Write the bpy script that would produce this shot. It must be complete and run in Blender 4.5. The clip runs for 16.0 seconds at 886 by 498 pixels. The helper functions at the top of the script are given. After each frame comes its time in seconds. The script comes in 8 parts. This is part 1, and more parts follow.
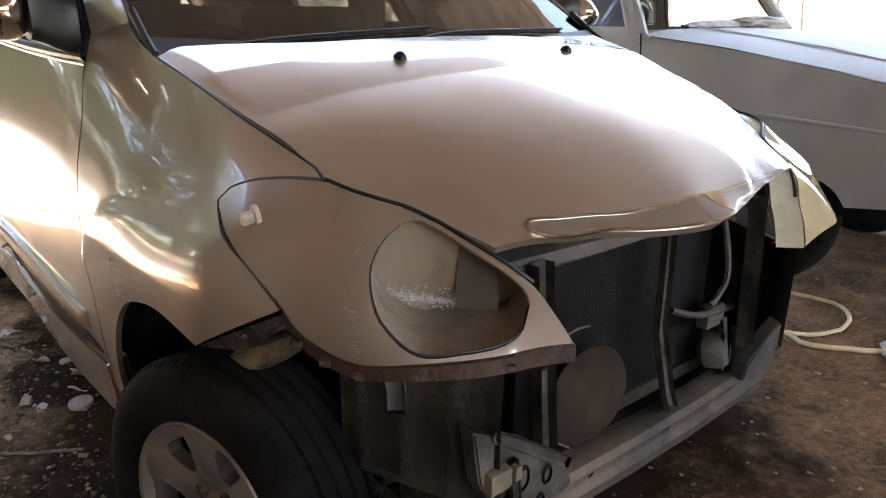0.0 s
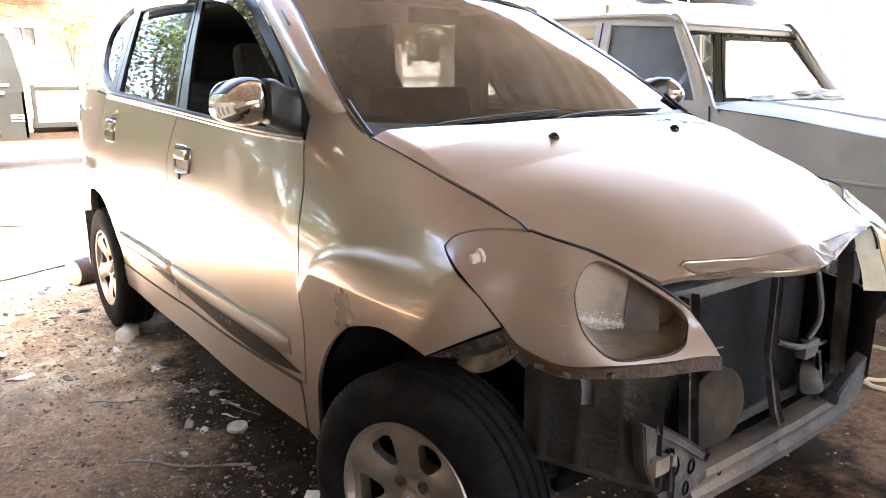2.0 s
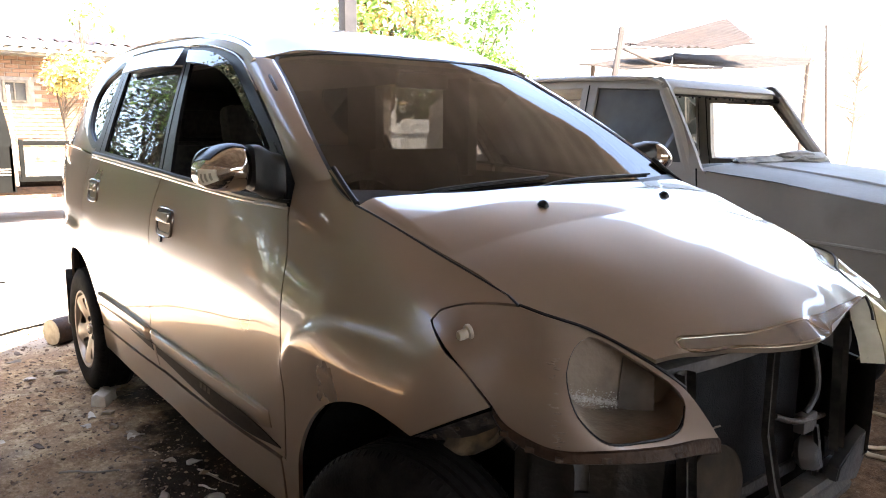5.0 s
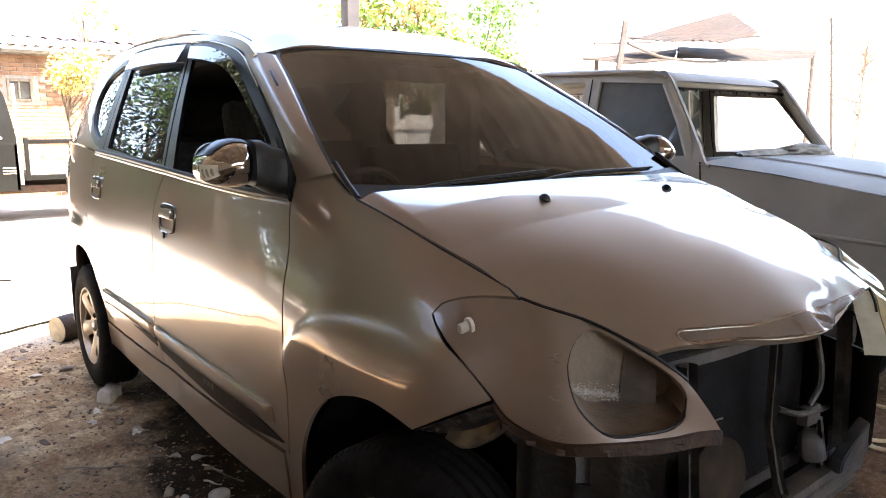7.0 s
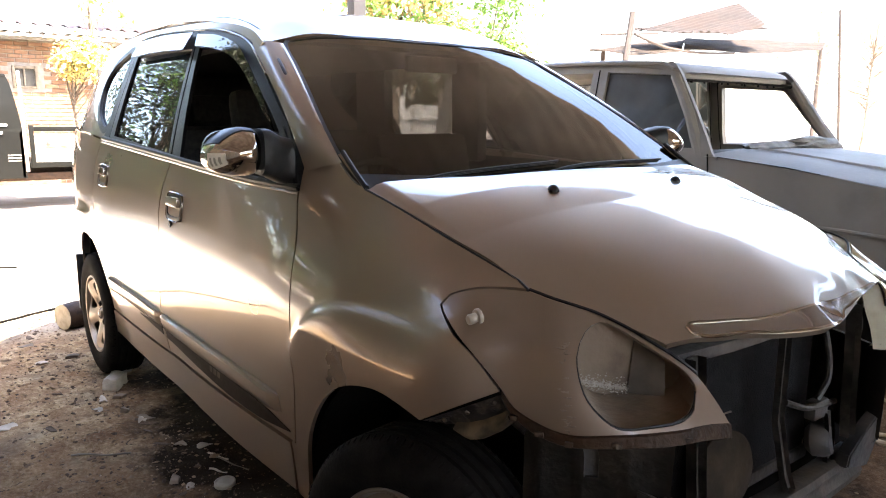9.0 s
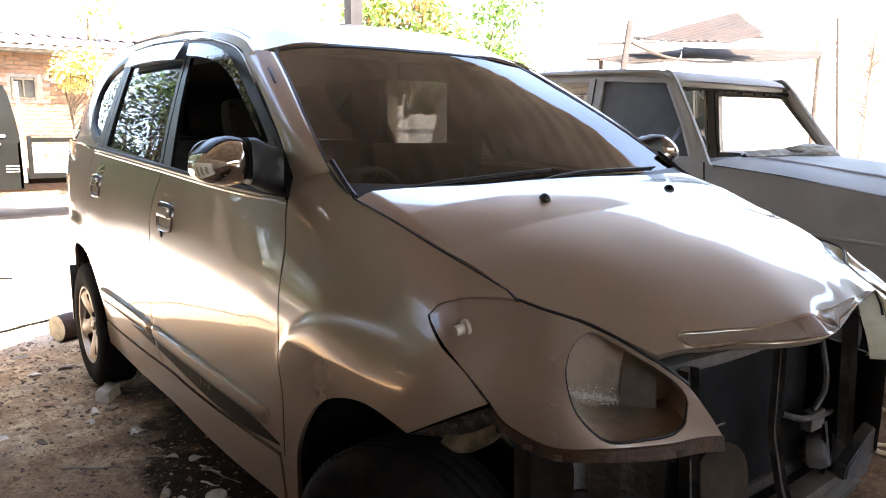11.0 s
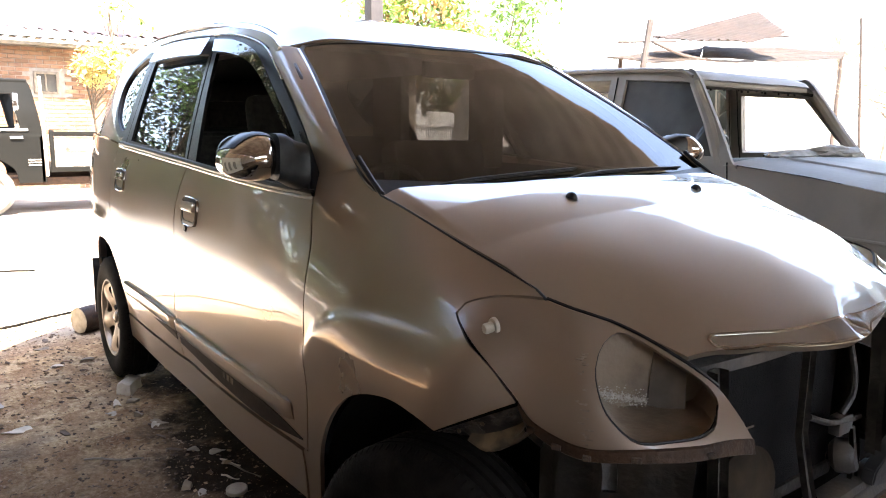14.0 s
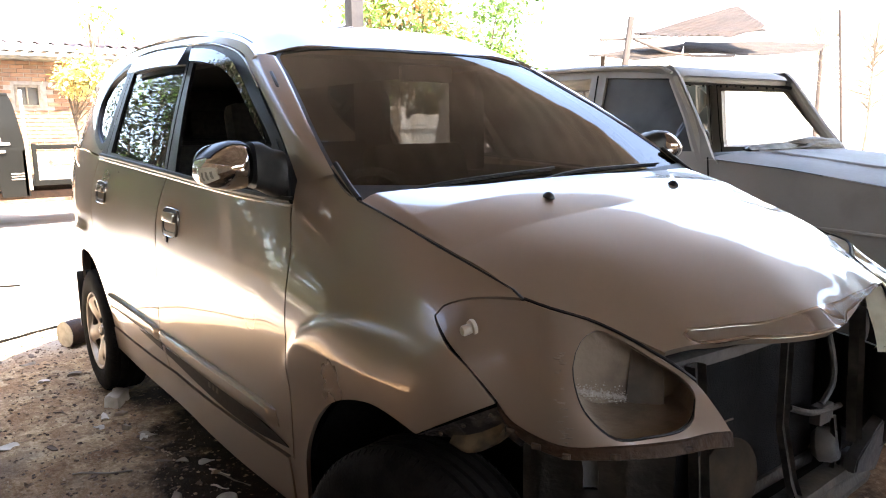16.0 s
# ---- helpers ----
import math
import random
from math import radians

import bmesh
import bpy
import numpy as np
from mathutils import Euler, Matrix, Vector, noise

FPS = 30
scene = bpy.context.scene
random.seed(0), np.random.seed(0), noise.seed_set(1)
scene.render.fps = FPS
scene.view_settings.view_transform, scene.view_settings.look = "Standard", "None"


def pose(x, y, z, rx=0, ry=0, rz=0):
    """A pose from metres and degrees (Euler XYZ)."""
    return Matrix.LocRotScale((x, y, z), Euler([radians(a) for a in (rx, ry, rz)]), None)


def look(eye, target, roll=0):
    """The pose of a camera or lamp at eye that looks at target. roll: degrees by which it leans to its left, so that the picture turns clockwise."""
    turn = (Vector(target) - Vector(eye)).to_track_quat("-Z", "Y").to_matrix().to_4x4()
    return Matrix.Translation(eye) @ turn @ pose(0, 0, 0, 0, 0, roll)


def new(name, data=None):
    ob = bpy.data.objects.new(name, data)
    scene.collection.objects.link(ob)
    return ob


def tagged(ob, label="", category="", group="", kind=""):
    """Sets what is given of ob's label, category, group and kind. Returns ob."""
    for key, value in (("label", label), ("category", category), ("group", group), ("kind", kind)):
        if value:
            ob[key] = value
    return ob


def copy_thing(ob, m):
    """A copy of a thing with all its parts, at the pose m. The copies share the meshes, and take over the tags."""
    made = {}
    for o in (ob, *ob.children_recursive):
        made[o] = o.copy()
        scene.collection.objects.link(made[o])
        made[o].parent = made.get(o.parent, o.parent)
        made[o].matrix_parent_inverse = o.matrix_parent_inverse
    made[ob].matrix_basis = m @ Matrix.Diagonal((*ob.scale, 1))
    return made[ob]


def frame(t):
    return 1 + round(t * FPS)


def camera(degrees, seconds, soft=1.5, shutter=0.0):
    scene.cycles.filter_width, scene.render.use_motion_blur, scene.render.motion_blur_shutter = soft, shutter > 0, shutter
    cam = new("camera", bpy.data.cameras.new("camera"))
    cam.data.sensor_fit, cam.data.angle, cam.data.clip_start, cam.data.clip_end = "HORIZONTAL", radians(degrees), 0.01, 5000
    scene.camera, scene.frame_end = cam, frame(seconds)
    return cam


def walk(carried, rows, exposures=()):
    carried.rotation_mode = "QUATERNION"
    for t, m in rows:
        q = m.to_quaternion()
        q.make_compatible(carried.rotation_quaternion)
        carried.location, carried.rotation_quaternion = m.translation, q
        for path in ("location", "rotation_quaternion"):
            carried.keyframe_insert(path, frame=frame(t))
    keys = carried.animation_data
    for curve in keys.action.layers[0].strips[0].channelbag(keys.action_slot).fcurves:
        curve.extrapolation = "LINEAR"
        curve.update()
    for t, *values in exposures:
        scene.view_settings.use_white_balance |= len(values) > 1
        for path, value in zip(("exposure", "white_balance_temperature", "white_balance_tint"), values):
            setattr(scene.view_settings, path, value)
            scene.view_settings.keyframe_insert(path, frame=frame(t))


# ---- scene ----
cam = camera(62.8, 16.0, soft=1.0)
PATH = [
    (0, (1.175, -1.161, 1.219), (-0.274, 0.067, 0.592), 0.5),
    (0.5, (1.257, -1.449, 1.236), (-0.087, -0.143, 0.538), -2.8),
    (1, (1.285, -1.542, 1.267), (-0.096, -0.232, 0.654), -0.2),
    (1.5, (1.285, -1.591, 1.275), (-0.184, -0.362, 0.700), 0.0),
    (2, (1.277, -1.610, 1.279), (-0.269, -0.430, 0.813), 0.1),
    (2.5, (1.275, -1.603, 1.291), (-0.260, -0.387, 0.884), 0.2),
    (3, (1.279, -1.602, 1.296), (-0.255, -0.375, 0.917), 1.1),
    (3.5, (1.265, -1.615, 1.291), (-0.311, -0.448, 0.900), 1.3),
    (4, (1.247, -1.595, 1.292), (-0.293, -0.371, 0.933), 1.6),
    (4.5, (1.234, -1.580, 1.310), (-0.310, -0.352, 0.984), 0.7),
    (7, (1.240, -1.568, 1.304), (-0.316, -0.357, 0.971), 0.1),
    (7.5, (1.235, -1.571, 1.310), (-0.316, -0.357, 0.960), 0.1),
    (8, (1.235, -1.567, 1.310), (-0.309, -0.343, 0.966), 0.4),
    (8.5, (1.231, -1.577, 1.306), (-0.326, -0.375, 0.945), 0.6),
    (11, (1.227, -1.540, 1.300), (-0.335, -0.338, 0.967), 0.3),
    (11.5, (1.226, -1.549, 1.303), (-0.349, -0.358, 0.986), 0.1),
    (12, (1.221, -1.561, 1.299), (-0.379, -0.405, 0.975), 0.2),
    (12.5, (1.211, -1.567, 1.306), (-0.388, -0.414, 0.966), 0.2),
    (13, (1.205, -1.562, 1.297), (-0.381, -0.394, 0.949), 0.5),
    (13.5, (1.205, -1.560, 1.298), (-0.375, -0.383, 0.953), 0.8),
    (14, (1.208, -1.560, 1.299), (-0.378, -0.390, 0.959), 0.8),
    (14.5, (1.218, -1.550, 1.300), (-0.356, -0.361, 0.968), -0.3),
    (15, (1.222, -1.544, 1.302), (-0.354, -0.357, 0.974), -0.4),
    (15.5, (1.225, -1.544, 1.301), (-0.351, -0.353, 0.987), -0.2),
    (16, (1.229, -1.542, 1.303), (-0.342, -0.350, 0.968), -0.8),
]
EXPOSURES = [(0.0, 4.50, 7600, 15), (0.5, 5.36, 7600, 15), (1.0, 5.58, 7400, 15), (1.5, 5.55, 7250, 15), (2.0, 5.34, 7250, 15), (2.5, 4.98, 7250, 15),
    (3.0, 4.66, 7250, 15), (3.5, 4.38, 7250, 15), (4.5, 4.02, 7300, 15), (16.0, 3.93, 7300, 15)]

walk(cam, [(t, look(eye, target, roll)) for t, eye, target, roll in PATH], EXPOSURES)

# ---- sky and sun: hazy tropical daylight, the workshop roof keeps the sun off the car ----
world = bpy.data.worlds.new("sky")
scene.world = world
world.use_nodes = True
wn = world.node_tree.nodes
sky = wn.new("ShaderNodeTexSky")
sky.sky_type, sky.sun_disc = "NISHITA", False
sky.sun_elevation, sky.sun_rotation = radians(60), radians(100)
sky.air_density, sky.dust_density, sky.ozone_density = 1.0, 1.8, 1.0
world.node_tree.links.new(sky.outputs["Color"], wn["Background"].inputs["Color"])
wn["Background"].inputs["Strength"].default_value = 0.15
sun = new("sun", bpy.data.lights.new("sun", "SUN"))
sun.data.energy, sun.data.angle, sun.data.color = 4.0, radians(0.6), (1.0, 0.95, 0.86)
sun.matrix_world = look((5.2, -1.0, 9.6), (0, 0, 0))


from mathutils import geometry


# ---- small builders ----
def mesh_from(name, verts, faces, normals=None):
    me = bpy.data.meshes.new(name)
    me.from_pydata([tuple(map(float, v)) for v in verts], [], [tuple(map(int, q)) for q in faces])
    me.update()
    for p in me.polygons:
        p.use_smooth = True
    if normals is not None:
        me.normals_split_custom_set_from_vertices([tuple(map(float, q)) for q in normals])
    return me


def part(name, data, material, parent=None, label="", smooth=None):
    """One mesh object from a bmesh or a mesh, under a thing or a part."""
    if isinstance(data, bmesh.types.BMesh):
        me = bpy.data.meshes.new(name)
        bmesh.ops.recalc_face_normals(data, faces=data.faces)
        data.to_mesh(me)
        data.free()
        ang = radians(35 if smooth is None else smooth)
        me.shade_smooth()
        me.set_sharp_from_angle(angle=ang)
    else:
        me = data
    me.materials.clear()
    me.materials.append(material)
    ob = new(name, me)
    if parent is not None:
        ob.parent = parent
    if label:
        tagged(ob, label)
    return ob


def empty(name, m=None):
    ob = new(name)
    ob.empty_display_size = 0.1
    if m is not None:
        ob.matrix_basis = m
    return ob


def add_box(bm, lo, hi, bevel=0.0, m=None):
    lo, hi = Vector(lo), Vector(hi)
    r = bmesh.ops.create_cube(bm, size=1.0)
    vs = r["verts"]
    for v in vs:
        v.co = Vector([(a + b) / 2 + c * (b - a) for a, b, c in zip(lo, hi, v.co)])
    if bevel > 0:
        es = list({e for v in vs for e in v.link_edges})
        rb = bmesh.ops.bevel(bm, geom=es, offset=bevel, segments=2, profile=0.6, affect="EDGES")
        vs = list({v for v in rb["verts"]} | {v for v in vs if v.is_valid})
    if m is not None:
        bmesh.ops.transform(bm, matrix=m, verts=vs)
    return vs


def box(lo, hi, bevel=0.0, m=None):
    bm = bmesh.new()
    add_box(bm, lo, hi, bevel, m)
    return bm


def add_tube(bm, path, radius, sides=10, caps=True, squash=None):
    """A round bar along a path of points; radius may be one number or one per point."""
    pts = [Vector(p) for p in path]
    rads = radius if hasattr(radius, "__len__") else [radius] * len(pts)
    rings, side = [], None
    for i, p in enumerate(pts):
        d = (pts[min(i + 1, len(pts) - 1)] - pts[max(i - 1, 0)]).normalized()
        if side is None:
            side = d.orthogonal().normalized()
        side = (side - d * side.dot(d)).normalized()
        up = d.cross(side)
        rings.append([bm.verts.new(p + rads[i] * (math.cos(a) * side + math.sin(a) * up)) for a in (2 * math.pi * k / sides for k in range(sides))])
    for a, b in zip(rings, rings[1:]):
        for k in range(sides):
            bm.faces.new((a[k], a[(k + 1) % sides], b[(k + 1) % sides], b[k]))
    if caps:
        bm.faces.new(rings[0][::-1])
        bm.faces.new(rings[-1])
    return bm


def tube(path, radius, sides=10):
    return add_tube(bmesh.new(), path, radius, sides)


def curve_points(pts, step=0.02, closed=False):
    """A smooth line (Catmull-Rom) through points of two or three coordinates."""
    p = [np.array(q, float) for q in pts]
    n = len(p)
    if n < 3 and not closed:
        k = max(1, int(np.linalg.norm(p[1] - p[0]) / step))
        return [p[0] + (p[1] - p[0]) * i / k for i in range(k + 1)]
    out = []
    for i in range(n if closed else n - 1):
        a, b, c, d = (p[j % n] if closed else p[min(max(j, 0), n - 1)] for j in (i - 1, i, i + 1, i + 2))
        k = max(1, int(np.linalg.norm(c - b) / step))
        for s in range(k):
            t = s / k
            out.append(0.5 * (2 * b + (c - a) * t + (2 * a - 5 * b + 4 * c - d) * t * t + (3 * b - a - 3 * c + d) * t**3))
    if not closed:
        out.append(p[-1])
    return out


def outline(*runs, step=0.02):
    """A closed outline: each run is smooth, with corners where runs meet."""
    out = []
    for run in runs:
        for q in curve_points(run, step):
            if not out or np.linalg.norm(q - out[-1]) > 1e-4:
                out.append(q)
    if np.linalg.norm(out[0] - out[-1]) < 1e-4:
        out.pop()
    return out


def inside(loop, pts):
    """Which points lie in a closed loop."""
    loop, pts = np.array(loop), np.array(pts)
    x, y = pts[:, 0], pts[:, 1]
    hit = np.zeros(len(pts), bool)
    for (x0, y0), (x1, y1) in zip(loop, np.roll(loop, -1, 0)):
        cross = (y0 > y) != (y1 > y)
        hit ^= cross & (x < (x1 - x0) * (y - y0) / (y1 - y0 + 1e-15) + x0)
    return hit


def sheet(name, surface, toward, loop, holes=(), grid=0.03, flange=0.012, mirror=False, hole_flange=None):
    """A pressed panel: the surface over the loop, less the holes, with a turned-in edge all round. toward: the side that shows."""
    loops = [list(loop)] + [list(h) for h in holes]
    lo, hi = np.min(loops[0], 0), np.max(loops[0], 0)
    gx, gy = np.meshgrid(np.arange(lo[0], hi[0], grid), np.arange(lo[1], hi[1], grid))
    g = np.c_[gx.ravel(), gy.ravel()]
    keep = inside(loops[0], g)
    for h in loops[1:]:
        keep &= ~inside(h, g)
    edge = np.concatenate([np.array(q) for q in loops])
    g = g[keep]
    if len(g):
        near = np.min(np.hypot(g[:, None, 0] - edge[None, :, 0], g[:, None, 1] - edge[None, :, 1]), 1)
        g = g[near > grid * 0.35]
    pts = np.r_[edge, g] if len(g) else edge
    rims, at = [], 0
    for q in loops:
        rims.append(list(range(at, at + len(q))))
        at += len(q)
    edges = [(r[i], r[(i + 1) % len(r)]) for r in rims for i in range(len(r))]
    v2, _, tris, origin, _, _ = geometry.delaunay_2d_cdt([Vector(p) for p in pts], edges, [], 0, 1e-6)
    v2 = np.array([tuple(v) for v in v2])
    tris = [t for t in tris]
    mid = np.array([v2[list(t)].mean(0) for t in tris])
    ok = inside(loops[0], mid)
    for h in loops[1:]:
        ok &= ~inside(h, mid)
    back = {}
    for i, src in enumerate(origin):
        for s in src:
            back[s] = i
    e = 1e-3
    u, v = v2[:, 0], v2[:, 1]
    p = np.stack(surface(u, v), -1)
    du = np.stack(surface(u + e, v), -1) - np.stack(surface(u - e, v), -1)
    dv = np.stack(surface(u, v + e), -1) - np.stack(surface(u, v - e), -1)
    n = np.cross(du, dv)
    n /= np.linalg.norm(n, axis=1, keepdims=True) + 1e-12
    sign = 1.0 if (n @ np.array(toward)).mean() > 0 else -1.0
    n *= sign
    faces = [tuple(t) if sign > 0 else tuple(reversed(t)) for t, k in zip(tris, ok) if k]
    verts, normals = list(p), list(n)
    for number, r in enumerate(rims):
        depth = flange if number == 0 or hole_flange is None else hole_flange
        if depth <= 0:
            continue
        ids = [back[i] for i in r]
        c = p[ids]
        tan = np.roll(c, -1, 0) - np.roll(c, 1, 0)
        out = np.cross(tan, n[ids])
        out /= np.linalg.norm(out, axis=1, keepdims=True) + 1e-12
        area = sum(a[0] * b[1] - b[0] * a[1] for a, b in zip(loops[number], loops[number][1:] + loops[number][:1]))
        flip = (1 if area > 0 else -1) * sign * (1 if number == 0 else -1)
        out *= flip
        base = len(verts)
        m = len(ids)
        verts += list(c) + list(c - n[ids] * depth + out * 0.0)
        normals += list(out) + list(out)
        for i in range(m):
            j = (i + 1) % m
            q = (base + i, base + m + i, base + m + j, base + j)
            faces.append(q if flip > 0 else q[::-1])
    verts, normals = np.array(verts), np.array(normals)
    if mirror:
        verts, normals = verts * (1, -1, 1), normals * (1, -1, 1)
        faces = [q[::-1] for q in faces]
    return mesh_from(name, verts, faces, normals)


def loft(rows, closed=False, caps=False):
    """A skin over rows of points."""
    bm = bmesh.new()
    vs = [[bm.verts.new(tuple(map(float, q))) for q in row] for row in rows]
    for a, b in zip(vs, vs[1:]):
        m = len(a)
        for k in range(m if closed else m - 1):
            bm.faces.new((a[k], a[(k + 1) % m], b[(k + 1) % m], b[k]))
    if caps:
        bm.faces.new(vs[0][::-1])
        bm.faces.new(vs[-1])
    return bm


def lathe(profile, segments=48, m=None):
    """A turned form: (radius, height) points about the local z axis."""
    rows = [[(r * math.cos(a), r * math.sin(a), h) for a in (2 * math.pi * k / segments for k in range(segments))] for r, h in profile]
    bm = loft(rows, closed=True)
    if m is not None:
        bmesh.ops.transform(bm, matrix=m, verts=bm.verts[:])
    return bm


# ---- materials ----
def nodes_of(mat):
    return mat.node_tree.nodes, mat.node_tree.links


def grainy(name, dark, light, scale=8.0, rough=(0.5, 0.8), metal=0.0, bump=0.15, bump_scale=60.0, coat=0.0, detail=6.0, stain=None, stain_scale=1.5, stain_amount=0.5, random=0.0, distance=0.01, spec=0.5):
    """A surface with colour that varies at two scales, uneven gloss and fine relief."""
    mat = bpy.data.materials.new(name)
    mat.use_nodes = True
    n, l = nodes_of(mat)
    b = n["Principled BSDF"]
    co = n.new("ShaderNodeTexCoord")
    geo = n.new("ShaderNodeNewGeometry")
    big = n.new("ShaderNodeTexNoise")
    big.inputs["Scale"].default_value, big.inputs["Detail"].default_value = scale, detail
    l.new(geo.outputs["Position"], big.inputs["Vector"])
    ramp = n.new("ShaderNodeValToRGB")
    ramp.color_ramp.elements[0].position, ramp.color_ramp.elements[1].position = 0.32, 0.68
    ramp.color_ramp.elements[0].color, ramp.color_ramp.elements[1].color = (*dark, 1), (*light, 1)
    l.new(big.outputs["Fac"], ramp.inputs["Fac"])
    colour = ramp.outputs["Color"]
    if stain is not None:
        st = n.new("ShaderNodeTexNoise")
        st.inputs["Scale"].default_value, st.inputs["Detail"].default_value = stain_scale, 8
        l.new(geo.outputs["Position"], st.inputs["Vector"])
        sr = n.new("ShaderNodeValToRGB")
        sr.color_ramp.elements[0].position, sr.color_ramp.elements[1].position = 0.45, 0.62
        l.new(st.outputs["Fac"], sr.inputs["Fac"])
        am = n.new("ShaderNodeMath")
        am.operation = "MULTIPLY"
        am.inputs[1].default_value = stain_amount
        l.new(sr.outputs["Color"], am.inputs[0])
        mx = n.new("ShaderNodeMix")
        mx.data_type = "RGBA"
        mx.inputs["B"].default_value = (*stain, 1)
        l.new(am.outputs[0], mx.inputs["Factor"])
        l.new(colour, mx.inputs["A"])
        colour = mx.outputs["Result"]
    if random:
        inf = n.new("ShaderNodeObjectInfo")
        hs = n.new("ShaderNodeHueSaturation")
        mr = n.new("ShaderNodeMapRange")
        mr.inputs["To Min"].default_value, mr.inputs["To Max"].default_value = 1 - random, 1 + random
        l.new(inf.outputs["Random"], mr.inputs["Value"])
        l.new(mr.outputs["Result"], hs.inputs["Value"])
        l.new(colour, hs.inputs["Color"])
        colour = hs.outputs["Color"]
    l.new(colour, b.inputs["Base Color"])
    fine = n.new("ShaderNodeTexNoise")
    fine.inputs["Scale"].default_value, fine.inputs["Detail"].default_value = bump_scale, 6
    l.new(geo.outputs["Position"], fine.inputs["Vector"])
    rr = n.new("ShaderNodeMapRange")
    rr.inputs["To Min"].default_value, rr.inputs["To Max"].default_value = rough
    l.new(fine.outputs["Fac"], rr.inputs["Value"])
    l.new(rr.outputs["Result"], b.inputs["Roughness"])
    b.inputs["Metallic"].default_value = metal
    b.inputs["Specular IOR Level"].default_value = spec
    b.inputs["Coat Weight"].default_value = coat
    b.inputs["Specular IOR Level"].default_value = spec
    if bump:
        bp = n.new("ShaderNodeBump")
        bp.inputs["Strength"].default_value, bp.inputs["Distance"].default_value = bump, distance
        l.new(fine.outputs["Fac"], bp.inputs["Height"])
        l.new(bp.outputs["Normal"], b.inputs["Normal"])
    return mat


def car_paint(name, base, flake=0.5, rough=0.32, dust=0.25, dust_colour=(0.42, 0.36, 0.29), coat=1.0, coat_rough=0.015, spec=0.5):
    """Metallic lacquer under clear coat, with a film of workshop dust and faint polishing haze."""
    mat = bpy.data.materials.new(name)
    mat.use_nodes = True
    n, l = nodes_of(mat)
    b = n["Principled BSDF"]
    geo = n.new("ShaderNodeNewGeometry")
    big = n.new("ShaderNodeTexNoise")
    big.inputs["Scale"].default_value, big.inputs["Detail"].default_value = 3.0, 5
    fine = n.new("ShaderNodeTexNoise")
    fine.inputs["Scale"].default_value, fine.inputs["Detail"].default_value = 900, 2
    for t in (big, fine):
        l.new(geo.outputs["Position"], t.inputs["Vector"])
    mx = n.new("ShaderNodeMix")
    mx.data_type = "RGBA"
    mx.inputs["A"].default_value = (*base, 1)
    mx.inputs["B"].default_value = (*dust_colour, 1)
    mr = n.new("ShaderNodeMapRange")
    mr.inputs["From Min"].default_value, mr.inputs["From Max"].default_value = 0.2, 0.8
    mr.inputs["To Max"].default_value = dust
    l.new(big.outputs["Fac"], mr.inputs["Value"])
    l.new(mr.outputs["Result"], mx.inputs["Factor"])
    l.new(mx.outputs["Result"], b.inputs["Base Color"])
    b.inputs["Metallic"].default_value = flake
    rr = n.new("ShaderNodeMapRange")
    rr.inputs["To Min"].default_value, rr.inputs["To Max"].default_value = rough - 0.05, rough + 0.12
    l.new(big.outputs["Fac"], rr.inputs["Value"])
    l.new(rr.outputs["Result"], b.inputs["Roughness"])
    b.inputs["Specular IOR Level"].default_value = spec
    b.inputs["Coat Weight"].default_value = coat
    b.inputs["Coat IOR"].default_value = 1.58
    cr = n.new("ShaderNodeMapRange")
    cr.inputs["To Min"].default_value, cr.inputs["To Max"].default_value = coat_rough, coat_rough * 2 + 0.02
    l.new(big.outputs["Fac"], cr.inputs["Value"])
    l.new(cr.outputs["Result"], b.inputs["Coat Roughness"])
    bp = n.new("ShaderNodeBump")
    bp.inputs["Strength"].default_value, bp.inputs["Distance"].default_value = 0.05, 0.001
    l.new(fine.outputs["Fac"], bp.inputs["Height"])
    l.new(bp.outputs["Normal"], b.inputs["Normal"])
    return mat


